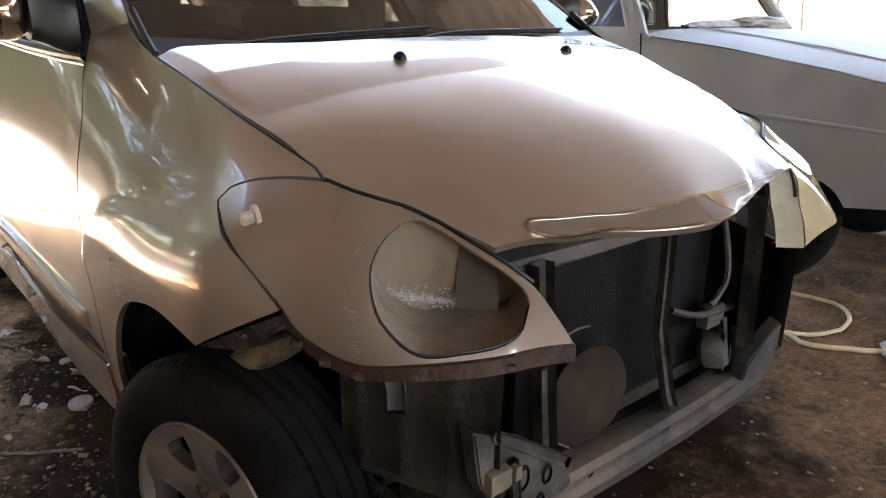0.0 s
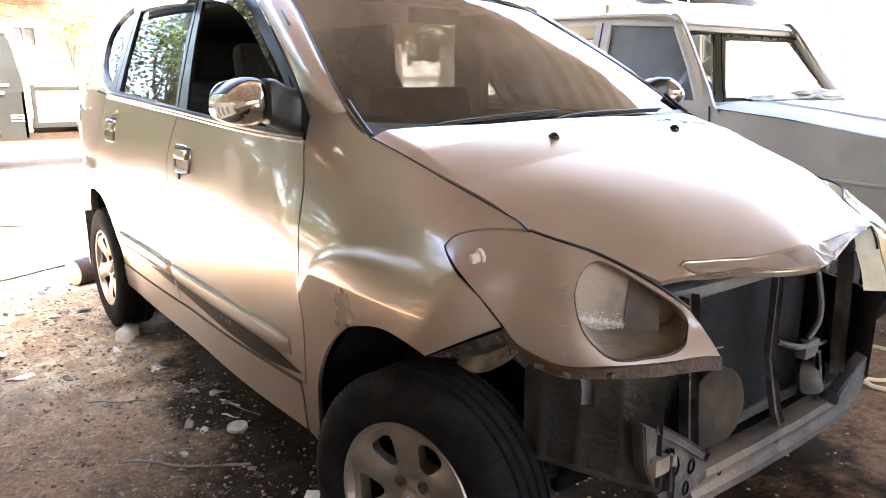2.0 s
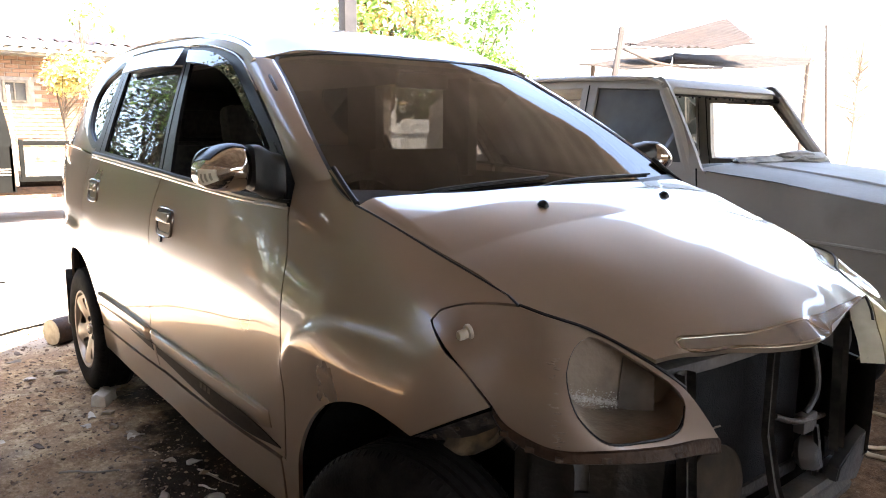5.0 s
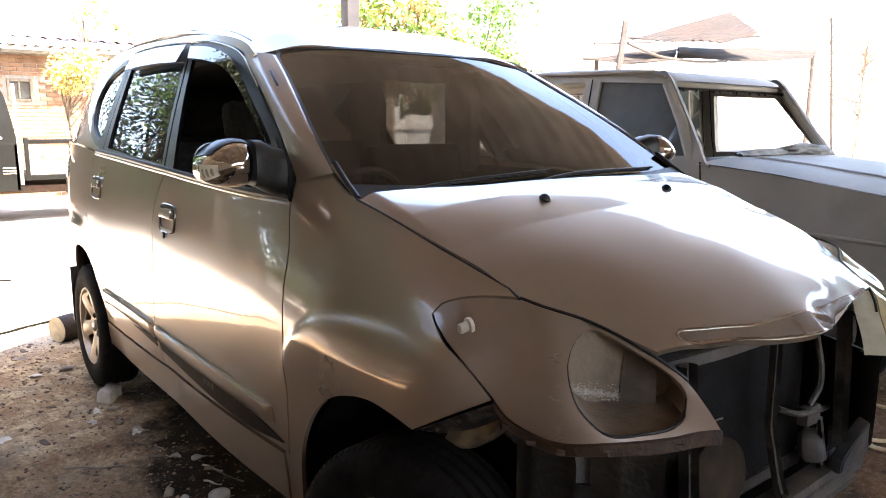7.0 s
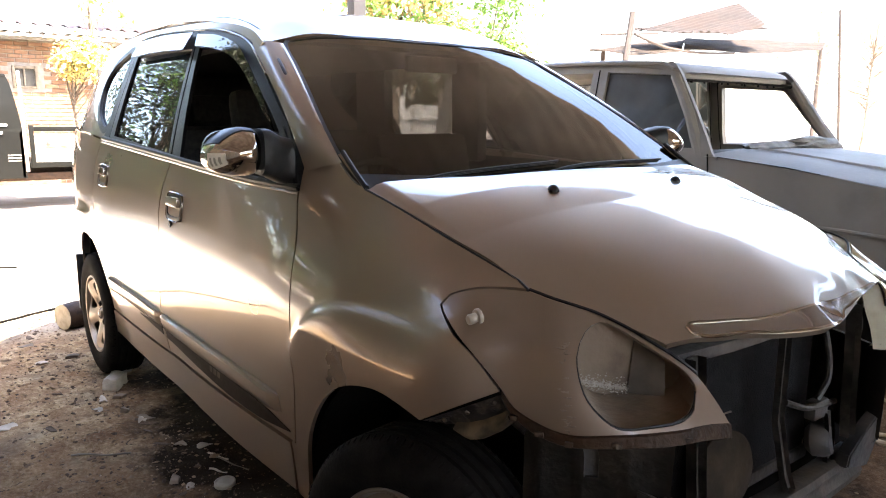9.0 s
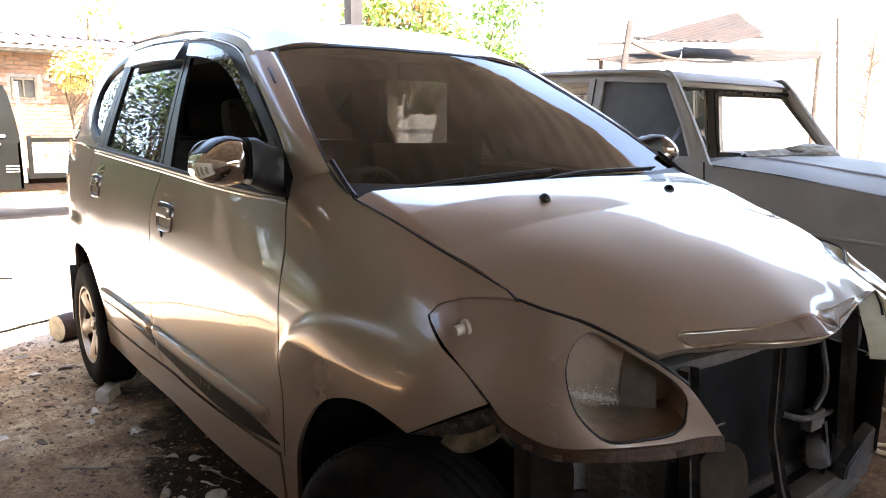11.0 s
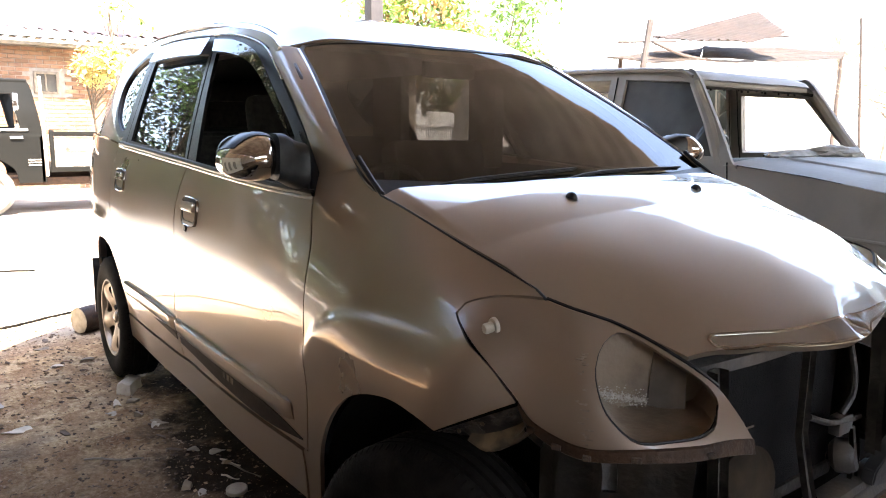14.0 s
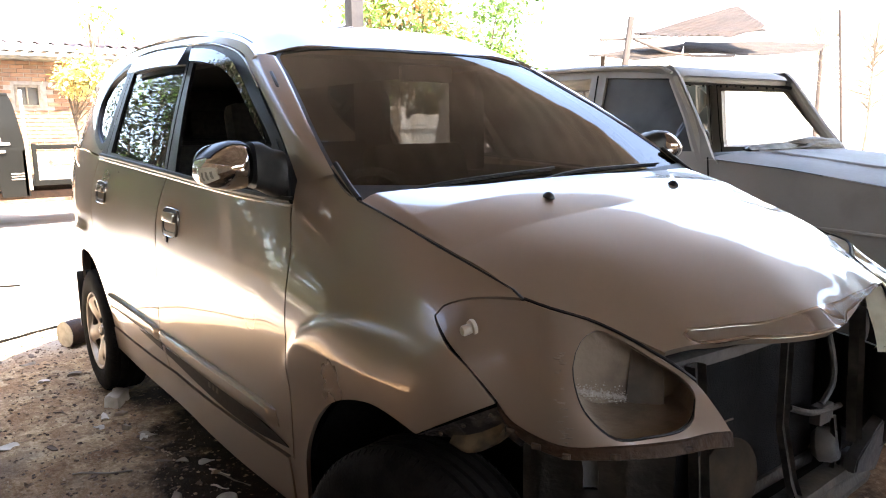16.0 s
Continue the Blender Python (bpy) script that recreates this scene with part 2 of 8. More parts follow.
def tinted_glass(name, tint, haze=0.03, rough=0.02, dust=(0.3, 0.26, 0.22)):
    """A thin pane: dark film that lets some light through, a mirror-like face, a trace of dust."""
    mat = bpy.data.materials.new(name)
    mat.use_nodes = True
    n, l = nodes_of(mat)
    n.remove(n["Principled BSDF"])
    clear = n.new("ShaderNodeBsdfTransparent")
    clear.inputs["Color"].default_value = (*tint, 1)
    film = n.new("ShaderNodeBsdfDiffuse")
    film.inputs["Color"].default_value = (*dust, 1)
    gloss = n.new("ShaderNodeBsdfGlossy")
    gloss.inputs["Roughness"].default_value = rough
    geo = n.new("ShaderNodeNewGeometry")
    no = n.new("ShaderNodeTexNoise")
    no.inputs["Scale"].default_value, no.inputs["Detail"].default_value = 5, 6
    l.new(geo.outputs["Position"], no.inputs["Vector"])
    mr = n.new("ShaderNodeMapRange")
    mr.inputs["To Min"].default_value, mr.inputs["To Max"].default_value = haze * 0.4, haze * 1.6
    l.new(no.outputs["Fac"], mr.inputs["Value"])
    a = n.new("ShaderNodeMixShader")
    l.new(mr.outputs["Result"], a.inputs[0])
    l.new(clear.outputs[0], a.inputs[1])
    l.new(film.outputs[0], a.inputs[2])
    lw = n.new("ShaderNodeLayerWeight")
    lw.inputs["Blend"].default_value = 0.5
    power = n.new("ShaderNodeMath")
    power.operation, power.inputs[1].default_value = "POWER", 5.0
    l.new(lw.outputs["Facing"], power.inputs[0])
    fr = n.new("ShaderNodeMath")
    fr.operation, fr.inputs[1].default_value, fr.inputs[2].default_value = "MULTIPLY_ADD", 0.93, 0.05
    l.new(power.outputs[0], fr.inputs[0])
    c = n.new("ShaderNodeMixShader")
    l.new(fr.outputs[0], c.inputs[0])
    l.new(a.outputs[0], c.inputs[1])
    l.new(gloss.outputs[0], c.inputs[2])
    l.new(c.outputs[0], n["Material Output"].inputs["Surface"])
    return mat


M = {
    "paint": car_paint("champagne paint", (0.221, 0.161, 0.115), 0.38, 0.27, 0.14),
    "primer_paint": car_paint("sanded champagne paint", (0.180, 0.129, 0.093), 0.32, 0.32, 0.2, (0.30, 0.25, 0.20), coat=0.9, coat_rough=0.04),
    # near-black: the shade in gaps, arches and holes put into the colour
    "gap": grainy("recess shade black", (0.003, 0.003, 0.0026), (0.008, 0.0074, 0.0066), 14, (0.7, 0.95), spec=0.1),
    "rubber": grainy("tyre rubber", (0.003, 0.0029, 0.0028), (0.008, 0.0075, 0.007), 20, (0.7, 0.95), bump=0.2, bump_scale=150, stain=(0.03, 0.022, 0.015), stain_scale=5, stain_amount=0.12, spec=0.07),
    "black": grainy("black trim plastic", (0.006, 0.006, 0.0065), (0.016, 0.016, 0.017), 30, (0.3, 0.5), bump=0.05, bump_scale=200, spec=0.3),
    "alloy": grainy("silver alloy", (0.19, 0.165, 0.14), (0.30, 0.265, 0.225), 9, (0.3, 0.5), 0.75, bump=0.05, stain=(0.22, 0.16, 0.11), stain_scale=5, stain_amount=0.5),
    "chrome": grainy("chrome", (0.75, 0.74, 0.72), (0.85, 0.84, 0.82), 12, (0.03, 0.09), 1.0, bump=0.0),
    "steel": grainy("dusty grey steel", (0.02, 0.018, 0.016), (0.068, 0.059, 0.048), 7, (0.5, 0.8), 0.3, bump=0.2, bump_scale=80, stain=(0.20, 0.14, 0.09), stain_scale=4, stain_amount=0.5),
    "dark_steel": grainy("sooty dark steel", (0.025, 0.025, 0.026), (0.07, 0.066, 0.06), 8, (0.45, 0.75), 0.2, bump=0.2, bump_scale=70, stain=(0.13, 0.10, 0.075), stain_scale=5, stain_amount=0.4),
    "rust": grainy("rusty flange", (0.022, 0.012, 0.007), (0.085, 0.044, 0.023), 14, (0.45, 0.8), 0.2, bump=0.5, bump_scale=90, stain=(0.016, 0.010, 0.007), stain_scale=14, stain_amount=0.8, spec=0.25),
    "windscreen": tinted_glass("windscreen glass", (0.11, 0.108, 0.108), 0.012, 0.012),
    "film_glass": tinted_glass("filmed side glass", (0.012, 0.013, 0.014), 0.008, 0.015),
    "side_glass": tinted_glass("lightly tinted side glass", (0.42, 0.45, 0.43), 0.03, 0.015),
    "clear_glass": tinted_glass("dusty clear glass", (0.32, 0.33, 0.325), 0.05, 0.03),
    # near-black so that no daylight enters through the rear window
    "rear_blackout": tinted_glass("blacked-out rear glass", (0.006, 0.006, 0.007), 0.004, 0.015),
    "tyre_dust": grainy("dusty worn tyre", (0.07, 0.064, 0.056), (0.14, 0.13, 0.115), 9, (0.8, 0.95), bump=0.3, bump_scale=60),
    "dusty_glass": tinted_glass("dust-caked glass", (0.05, 0.052, 0.055), 0.30, 0.08, (0.20, 0.20, 0.20)),
    "visor": tinted_glass("smoked acrylic", (0.02, 0.02, 0.022), 0.006, 0.02),
    "lens": tinted_glass("yellowed lamp lens", (0.70, 0.62, 0.42), 0.6, 0.06, (0.56, 0.47, 0.29)),
    "cloth": grainy("dark grey seat cloth", (0.02, 0.019, 0.018), (0.05, 0.046, 0.042), 40, (0.8, 0.95), bump=0.3, bump_scale=300),
    "dash": grainy("charcoal dashboard", (0.015, 0.015, 0.016), (0.035, 0.034, 0.033), 30, (0.5, 0.7), bump=0.15, bump_scale=250),
    "earth": None,
    "primer": grainy("grey body primer", (0.22, 0.207, 0.19), (0.31, 0.292, 0.268), 4, (0.5, 0.75), 0.0, bump=0.08, bump_scale=50, stain=(0.20, 0.175, 0.145), stain_scale=2, stain_amount=0.5, spec=0.2),
    "wood": grainy("grey weathered timber", (0.14, 0.11, 0.08), (0.28, 0.23, 0.175), 9, (0.7, 0.9), bump=0.4, bump_scale=50, random=0.15),
    "boards": grainy("brown weathered boards", (0.13, 0.086, 0.053), (0.26, 0.182, 0.118), 9, (0.7, 0.9), bump=0.4, bump_scale=50, random=0.2),
    "post_paint": grainy("brown painted post", (0.014, 0.011, 0.011), (0.026, 0.021, 0.020), 7, (0.5, 0.75), bump=0.2, bump_scale=40),
    "zinc": grainy("weathered zinc sheet", (0.30, 0.28, 0.26), (0.50, 0.47, 0.43), 3, (0.4, 0.7), 0.4, bump=0.1, bump_scale=30, stain=(0.26, 0.15, 0.08), stain_scale=1.2, stain_amount=0.5),
    "under_zinc": grainy("dark brown roof sheet underside", (0.135, 0.105, 0.085), (0.25, 0.208, 0.175), 2.5, (0.6, 0.85), 0.1, bump=0.1, bump_scale=30, stain=(0.12, 0.075, 0.05), stain_scale=1.0, stain_amount=0.6),
    "mortar": grainy("mortar", (0.24, 0.21, 0.18), (0.36, 0.32, 0.27), 12, (0.8, 0.95), bump=0.4),
    "brick": grainy("red brick", (0.20, 0.098, 0.055), (0.31, 0.18, 0.11), 7, (0.75, 0.92), bump=0.4, bump_scale=60, random=0.3),
    "leaf": grainy("green leaf", (0.05, 0.12, 0.02), (0.14, 0.24, 0.05), 3, (0.45, 0.65), bump=0.0, random=0.2),
    "leaf_dark": grainy("dark green leaf", (0.026, 0.036, 0.016), (0.065, 0.082, 0.038), 3, (0.5, 0.7), bump=0.0),
    "leaf_yellow": grainy("yellowing leaf", (0.52, 0.42, 0.14), (0.72, 0.62, 0.28), 4, (0.5, 0.7), bump=0.0),
    "leaf_brown": grainy("dry leaf", (0.28, 0.15, 0.05), (0.45, 0.28, 0.11), 3, (0.6, 0.8), bump=0.0),
    "bark": grainy("bark", (0.09, 0.065, 0.045), (0.19, 0.15, 0.11), 12, (0.8, 0.95), bump=0.5, bump_scale=40),
    "truck_paint": car_paint("dark green-black pickup paint", (0.006, 0.0065, 0.006), 0.0, 0.55, 0.2, (0.022, 0.019, 0.016), coat=0.06, coat_rough=0.05, spec=0.06),
    "white_paint": grainy("chalky white paint", (0.62, 0.60, 0.56), (0.80, 0.78, 0.74), 6, (0.5, 0.7), bump=0.1, stain=(0.45, 0.38, 0.30), stain_scale=3, stain_amount=0.5),
    "hose": grainy("faded yellow hose", (0.42, 0.31, 0.17), (0.58, 0.45, 0.27), 20, (0.5, 0.7), bump=0.05),
    "stone": grainy("broken concrete", (0.26, 0.22, 0.175), (0.44, 0.385, 0.315), 14, (0.8, 0.95), bump=0.5, bump_scale=80, random=0.2),
    "paper": grainy("scrap paper and plastic", (0.28, 0.225, 0.165), (0.50, 0.42, 0.32), 12, (0.5, 0.8), bump=0.1, random=0.25),
}
M["chips"] = grainy("mixed rubble", (0.10, 0.07, 0.045), (0.30, 0.235, 0.17), 5, (0.7, 0.95), bump=0.4, bump_scale=90, random=0.3)


# ---- ground ----
def earth_material():
    """Trodden workshop earth: brown soil with oil stains, clay and grit; shade by the car and under the roof painted
    in; paler out in the sunlit yard.
    """
    mat = bpy.data.materials.new("trodden earth")
    mat.use_nodes = True
    n, l = nodes_of(mat)
    b = n["Principled BSDF"]
    geo = n.new("ShaderNodeNewGeometry")

    def tex(scale, detail, rough=0.6):
        t = n.new("ShaderNodeTexNoise")
        t.inputs["Scale"].default_value, t.inputs["Detail"].default_value, t.inputs["Roughness"].default_value = scale, detail, rough
        l.new(geo.outputs["Position"], t.inputs["Vector"])
        return t.outputs["Fac"]

    def ramp(fac, stops):
        r = n.new("ShaderNodeValToRGB")
        while len(r.color_ramp.elements) < len(stops):
            r.color_ramp.elements.new(0.5)
        for e, (p, c) in zip(r.color_ramp.elements, stops):
            e.position, e.color = p, (*c, 1)
        l.new(fac, r.inputs["Fac"])
        return r.outputs["Color"]

    def mixed(fac, a, c):
        m = n.new("ShaderNodeMix")
        m.data_type = "RGBA"
        l.new(fac, m.inputs["Factor"])
        l.new(a, m.inputs["A"])
        l.new(c, m.inputs["B"])
        return m.outputs["Result"]

    soil = ramp(tex(2.6, 10, 0.68), [(0.36, (0.16, 0.092, 0.040)), (0.45, (0.42, 0.280, 0.145)), (0.55, (0.62, 0.455, 0.265)), (0.70, (0.82, 0.665, 0.450))])
    grit = ramp(tex(55, 6, 0.7), [(0.36, (0.03, 0.018, 0.010)), (0.50, (0.27, 0.175, 0.105)), (0.66, (0.66, 0.50, 0.35))])
    crust = ramp(tex(9.0, 8, 0.7), [(0.44, (0, 0, 0)), (0.54, (1, 1, 1))])
    clay = n.new("ShaderNodeRGB")
    clay.outputs[0].default_value = (0.17, 0.078, 0.040, 1)
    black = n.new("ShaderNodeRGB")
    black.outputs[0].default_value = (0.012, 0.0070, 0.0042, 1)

    def math_node(op, a=None, c=None, va=0.0, vc=0.0, clamp=False):
        m = n.new("ShaderNodeMath")
        m.operation, m.use_clamp = op, clamp
        m.inputs[0].default_value, m.inputs[1].default_value = va, vc
        if a is not None:
            l.new(a, m.inputs[0])
        if c is not None:
            l.new(c, m.inputs[1])
        return m.outputs[0]

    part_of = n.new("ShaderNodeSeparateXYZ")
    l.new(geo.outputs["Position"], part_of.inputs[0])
    # old engine oil and painted car shade: ragged, wide at nose, thin at tail
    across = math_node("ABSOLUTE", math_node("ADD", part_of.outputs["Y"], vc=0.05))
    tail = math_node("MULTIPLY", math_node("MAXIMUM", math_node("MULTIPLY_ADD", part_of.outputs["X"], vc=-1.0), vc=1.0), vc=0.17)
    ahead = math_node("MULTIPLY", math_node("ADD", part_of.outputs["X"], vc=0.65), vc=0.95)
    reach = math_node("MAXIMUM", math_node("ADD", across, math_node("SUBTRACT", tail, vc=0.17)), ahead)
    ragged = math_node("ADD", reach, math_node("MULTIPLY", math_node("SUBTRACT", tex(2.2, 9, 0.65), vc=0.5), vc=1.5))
    oil_shade_strip = n.new("ShaderNodeMapRange")
    oil_shade_strip.inputs["From Min"].default_value, oil_shade_strip.inputs["From Max"].default_value = 1.12, 0.86
    l.new(ragged, oil_shade_strip.inputs["Value"])
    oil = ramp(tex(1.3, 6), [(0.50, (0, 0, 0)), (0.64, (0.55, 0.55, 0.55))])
    oil_and_shade = math_node("MAXIMUM", oil_shade_strip.outputs["Result"], oil, clamp=True)
    oil_and_shade = math_node("MULTIPLY", oil_and_shade, vc=0.94)
    grit_share = n.new("ShaderNodeValue")
    grit_share.outputs[0].default_value = 0.42
    patchy = math_node("MULTIPLY", crust, vc=0.5)
    # redder inner soil, darkened too for the fall of daylight under the roof
    shaded_soil = ramp(tex(3.4, 10, 0.68), [(0.36, (0.038, 0.020, 0.010)), (0.50, (0.120, 0.065, 0.032)), (0.62, (0.205, 0.118, 0.061)), (0.74, (0.31, 0.20, 0.12))])
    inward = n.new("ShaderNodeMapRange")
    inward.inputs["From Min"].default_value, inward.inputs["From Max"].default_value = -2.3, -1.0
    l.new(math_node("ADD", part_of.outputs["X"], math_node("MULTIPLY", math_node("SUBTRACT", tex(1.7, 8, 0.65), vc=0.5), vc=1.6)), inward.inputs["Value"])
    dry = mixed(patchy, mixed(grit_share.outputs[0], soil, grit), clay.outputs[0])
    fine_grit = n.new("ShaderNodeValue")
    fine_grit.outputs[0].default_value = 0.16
    near = mixed(oil_and_shade, mixed(inward.outputs["Result"], dry, mixed(fine_grit.outputs[0], shaded_soil, grit)), black.outputs[0])
    # the dry yard outside the roof is coloured paler for its sunlight
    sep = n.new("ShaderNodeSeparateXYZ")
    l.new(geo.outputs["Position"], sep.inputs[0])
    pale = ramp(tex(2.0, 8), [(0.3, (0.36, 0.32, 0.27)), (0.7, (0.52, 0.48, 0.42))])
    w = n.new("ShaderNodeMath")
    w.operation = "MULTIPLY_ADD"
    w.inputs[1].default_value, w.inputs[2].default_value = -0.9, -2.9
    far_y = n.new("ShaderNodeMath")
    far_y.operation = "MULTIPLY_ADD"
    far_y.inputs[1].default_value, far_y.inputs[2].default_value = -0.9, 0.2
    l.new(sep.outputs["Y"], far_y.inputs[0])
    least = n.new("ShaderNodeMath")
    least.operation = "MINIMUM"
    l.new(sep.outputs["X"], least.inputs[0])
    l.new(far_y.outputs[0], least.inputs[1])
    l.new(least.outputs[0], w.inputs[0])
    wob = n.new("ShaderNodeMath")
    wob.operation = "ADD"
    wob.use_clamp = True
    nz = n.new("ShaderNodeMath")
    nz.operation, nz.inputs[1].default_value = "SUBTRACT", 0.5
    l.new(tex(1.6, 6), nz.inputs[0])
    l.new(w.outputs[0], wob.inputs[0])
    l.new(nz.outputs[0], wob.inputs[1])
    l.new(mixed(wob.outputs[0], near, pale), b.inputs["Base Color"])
    rr = n.new("ShaderNodeMapRange")
    rr.inputs["To Min"].default_value, rr.inputs["To Max"].default_value = 0.95, 0.6
    l.new(oil, rr.inputs["Value"])
    l.new(rr.outputs["Result"], b.inputs["Roughness"])
    b.inputs["Specular IOR Level"].default_value = 0.08
    add = n.new("ShaderNodeMath")
    add.operation = "ADD"
    l.new(tex(22, 9, 0.7), add.inputs[0])
    l.new(tex(140, 4), add.inputs[1])
    bp = n.new("ShaderNodeBump")
    bp.inputs["Strength"].default_value, bp.inputs["Distance"].default_value = 0.55, 0.03
    l.new(add.outputs[0], bp.inputs["Height"])
    l.new(bp.outputs["Normal"], b.inputs["Normal"])
    return mat


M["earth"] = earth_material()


def ground_height(x, y):
    near = math.exp(-((x * x + y * y) / 90.0))
    h = 0.018 * noise.noise((x * 1.7, y * 1.7, 0.3)) + 0.010 * noise.noise((x * 5.1, y * 5.1, 2.0)) + 0.005 * noise.noise((x * 14, y * 14, 5.0))
    if -4.5 < x < 2.0 and -2.6 < y < 3.6:
        h += 0.007 * noise.noise((x * 19, y * 19, 1.0)) + 0.006 * abs(noise.noise((x * 37, y * 37, 7.0))) - 0.003
    return near * (h - 0.004)


def build_ground():
    xs = np.r_[-600, -120, -40, -20, -12, -8, np.arange(-6.0, -4.2, 0.1), np.arange(-4.2, 1.6, 0.028), np.arange(1.6, 6.0, 0.1), 8, 14, 40, 300]
    ys = np.r_[-300, -60, -20, -9, np.arange(-6.0, -2.3, 0.12), np.arange(-2.3, -0.5, 0.028), np.arange(-0.5, 3.0, 0.05), np.arange(3.0, 6.0, 0.12), 9, 14, 30, 120, 600]
    verts = [(x, y, ground_height(x, y)) for x in xs for y in ys]
    m = len(ys)
    faces = [(i * m + j, (i + 1) * m + j, (i + 1) * m + j + 1, i * m + j + 1) for i in range(len(xs) - 1) for j in range(m - 1)]
    ob = new("ground", mesh_from("ground", verts, faces))
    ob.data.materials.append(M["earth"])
    return tagged(ob, "brown trodden earth floor running out into a pale sunlit yard", "ground", kind="structure")


build_ground()


# ---- workshop roof over the car, open to the yard ----
def corrugated(x0, x1, y0, y1, z_at, pitch=0.076, amp=0.009, steps=6, along="x"):
    """Corrugated sheet: ridges run along one axis."""
    if along == "x":
        ys = np.arange(y0, y1 + 1e-6, pitch / steps)
        xs = np.linspace(x0, x1, 7)
    else:
        xs = np.arange(x0, x1 + 1e-6, pitch / steps)
        ys = np.linspace(y0, y1, 7)
    verts, faces = [], []
    for x in xs:
        for y in ys:
            c = y if along == "x" else x
            verts.append((x, y, z_at(x, y) + amp * math.sin(2 * math.pi * c / pitch)))
    m = len(ys)
    for i in range(len(xs) - 1):
        for j in range(m - 1):
            faces.append((i * m + j, (i + 1) * m + j, (i + 1) * m + j + 1, i * m + j + 1))
    return mesh_from("corrugated", verts, faces)


ROOF_X0, ROOF_X1, ROOF_Y0, ROOF_Y1 = -2.2, 6.2, -3.0, 5.0


def roof_z(x, y):
    return 3.0 - 0.03 * (x + 2.1)


def roof_start(y):
    """The rear edge runs off on the skew over the neighbouring bay."""
    # last term cuts the open-side corner back, to let sky onto the ground
    return ROOF_X0 + 1.08 * max(0.0, y - 2.35) + 0.45 * min(1.0, max(0.0, (-1.15 - y) / 0.5))


def build_shed():
    ys = np.arange(ROOF_Y0, ROOF_Y1, 0.05)
    verts = [(x, y, roof_z(x, y) + 0.008 * math.sin(10 * math.pi * y)) for y in ys for x in np.linspace(roof_start(y), ROOF_X1, 7)]
    faces = [(j * 7 + i, j * 7 + i + 1, j * 7 + i + 8, j * 7 + i + 7) for j in range(len(ys) - 1) for i in range(6)]
    ob = new("ceiling", mesh_from("ceiling", verts, faces))
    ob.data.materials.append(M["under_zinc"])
    so = ob.modifiers.new("thick", "SOLIDIFY")
    so.thickness = 0.004
    tagged(ob, "rusty corrugated metal workshop roof with a dark brown underside", "roof", kind="structure")
    # closing board walls behind camera and beside bay, unseen, added to cut daylight
    def boards(name, lo, hi, along, label):
        wall = tagged(empty(name), label, "wall", kind="structure")
        rng = random.Random(len(name))
        at = lo[along]
        while at < hi[along] - 0.05:
            w = min(rng.uniform(0.16, 0.24), hi[along] - at)
            a, b = list(lo), list(hi)
            a[along], b[along] = at + 0.004, at + w - 0.004
            t = rng.uniform(0, 0.012)
            a[1 - along] += t
            b[2] += rng.uniform(-0.12, 0.05)
            part("board", box(a, b), M["boards"], wall)
            at += w
        return wall

    boards("wall_east", (6.2, -3.0, 0.0), (6.24, 5.0, 1.6), 1, "unseen brown weathered board wall added to dim the workshop")
    boards("wall_south", (-1.7, -3.04, 0.0), (6.2, -3.00, 2.92), 0, "unseen brown weathered board wall added to darken the car's side")
    boards("wall_north", (0.3, 4.96, 0.0), (6.2, 5.0, 2.84), 0, "unseen brown weathered board wall added to darken bonnet reflections")


build_shed()


# ---- the car being repaired: its body surfaces ----
def thin_plate(pts, vals, slack=1e-5):
    """A smooth surface through control points: returns a function of two arrays."""
    pts, vals = np.array(pts, float), np.array(vals, float)

    def kernel(a, b):
        d = ((a[:, None] - b[None]) ** 2).sum(-1)
        return 0.5 * d * np.log(d + 1e-12)

    n = len(pts)
    lin = np.c_[np.ones(n), pts]
    big = np.block([[kernel(pts, pts) + np.diag(np.broadcast_to(slack, n)), lin], [lin.T, np.zeros((3, 3))]])
    w = np.linalg.solve(big, np.r_[vals, np.zeros(3)])

    def surface(u, v):
        u, v = np.broadcast_arrays(np.asarray(u, float), np.asarray(v, float))
        q = np.c_[u.ravel(), v.ravel()]
        return (kernel(q, pts) @ w[:n] + w[n] + q @ w[n + 1:]).reshape(u.shape)

    return surface


# flank: half width over (x, z), station by station from the tail to the nose
HEIGHTS_DOOR = (0.22, 0.42, 0.55, 0.75, 0.93, 1.08, 1.20)
FLANK = []
for x, widths in (
    (-3.40, (0.66, 0.69, 0.70, 0.715, 0.715, 0.70, 0.68)),
    (-3.00, (0.74, 0.76, 0.77, 0.78, 0.78, 0.765, 0.745)),
    (-2.30, (0.755, 0.78, 0.803, 0.815, 0.813, 0.795, 0.765)),
    (-1.40, (0.755, 0.778, 0.803, 0.818, 0.813, 0.793, 0.765)),
    (-0.50, (0.755, 0.775, 0.800, 0.810, 0.795, 0.750, 0.70)),
):
    FLANK += [(x, z, w) for z, w in zip(HEIGHTS_DOOR, widths)]
for x, rows in (
    (-0.20, ((0.25, 0.75), (0.55, 0.79), (0.75, 0.802), (0.93, 0.775), (1.10, 0.675))),
    (0.05, ((0.30, 0.75), (0.60, 0.79), (0.76, 0.797), (0.93, 0.738), (1.045, 0.638))),
    (0.22, ((0.60, 0.76), (0.76, 0.768), (0.93, 0.718), (0.985, 0.612))),
    (0.30, ((0.60, 0.71), (0.81, 0.716), (0.95, 0.62))),
):
    FLANK += [(x, z, w) for z, w in rows]
flank_base = thin_plate([(x, z) for x, z, _ in FLANK], [w for *_, w in FLANK])


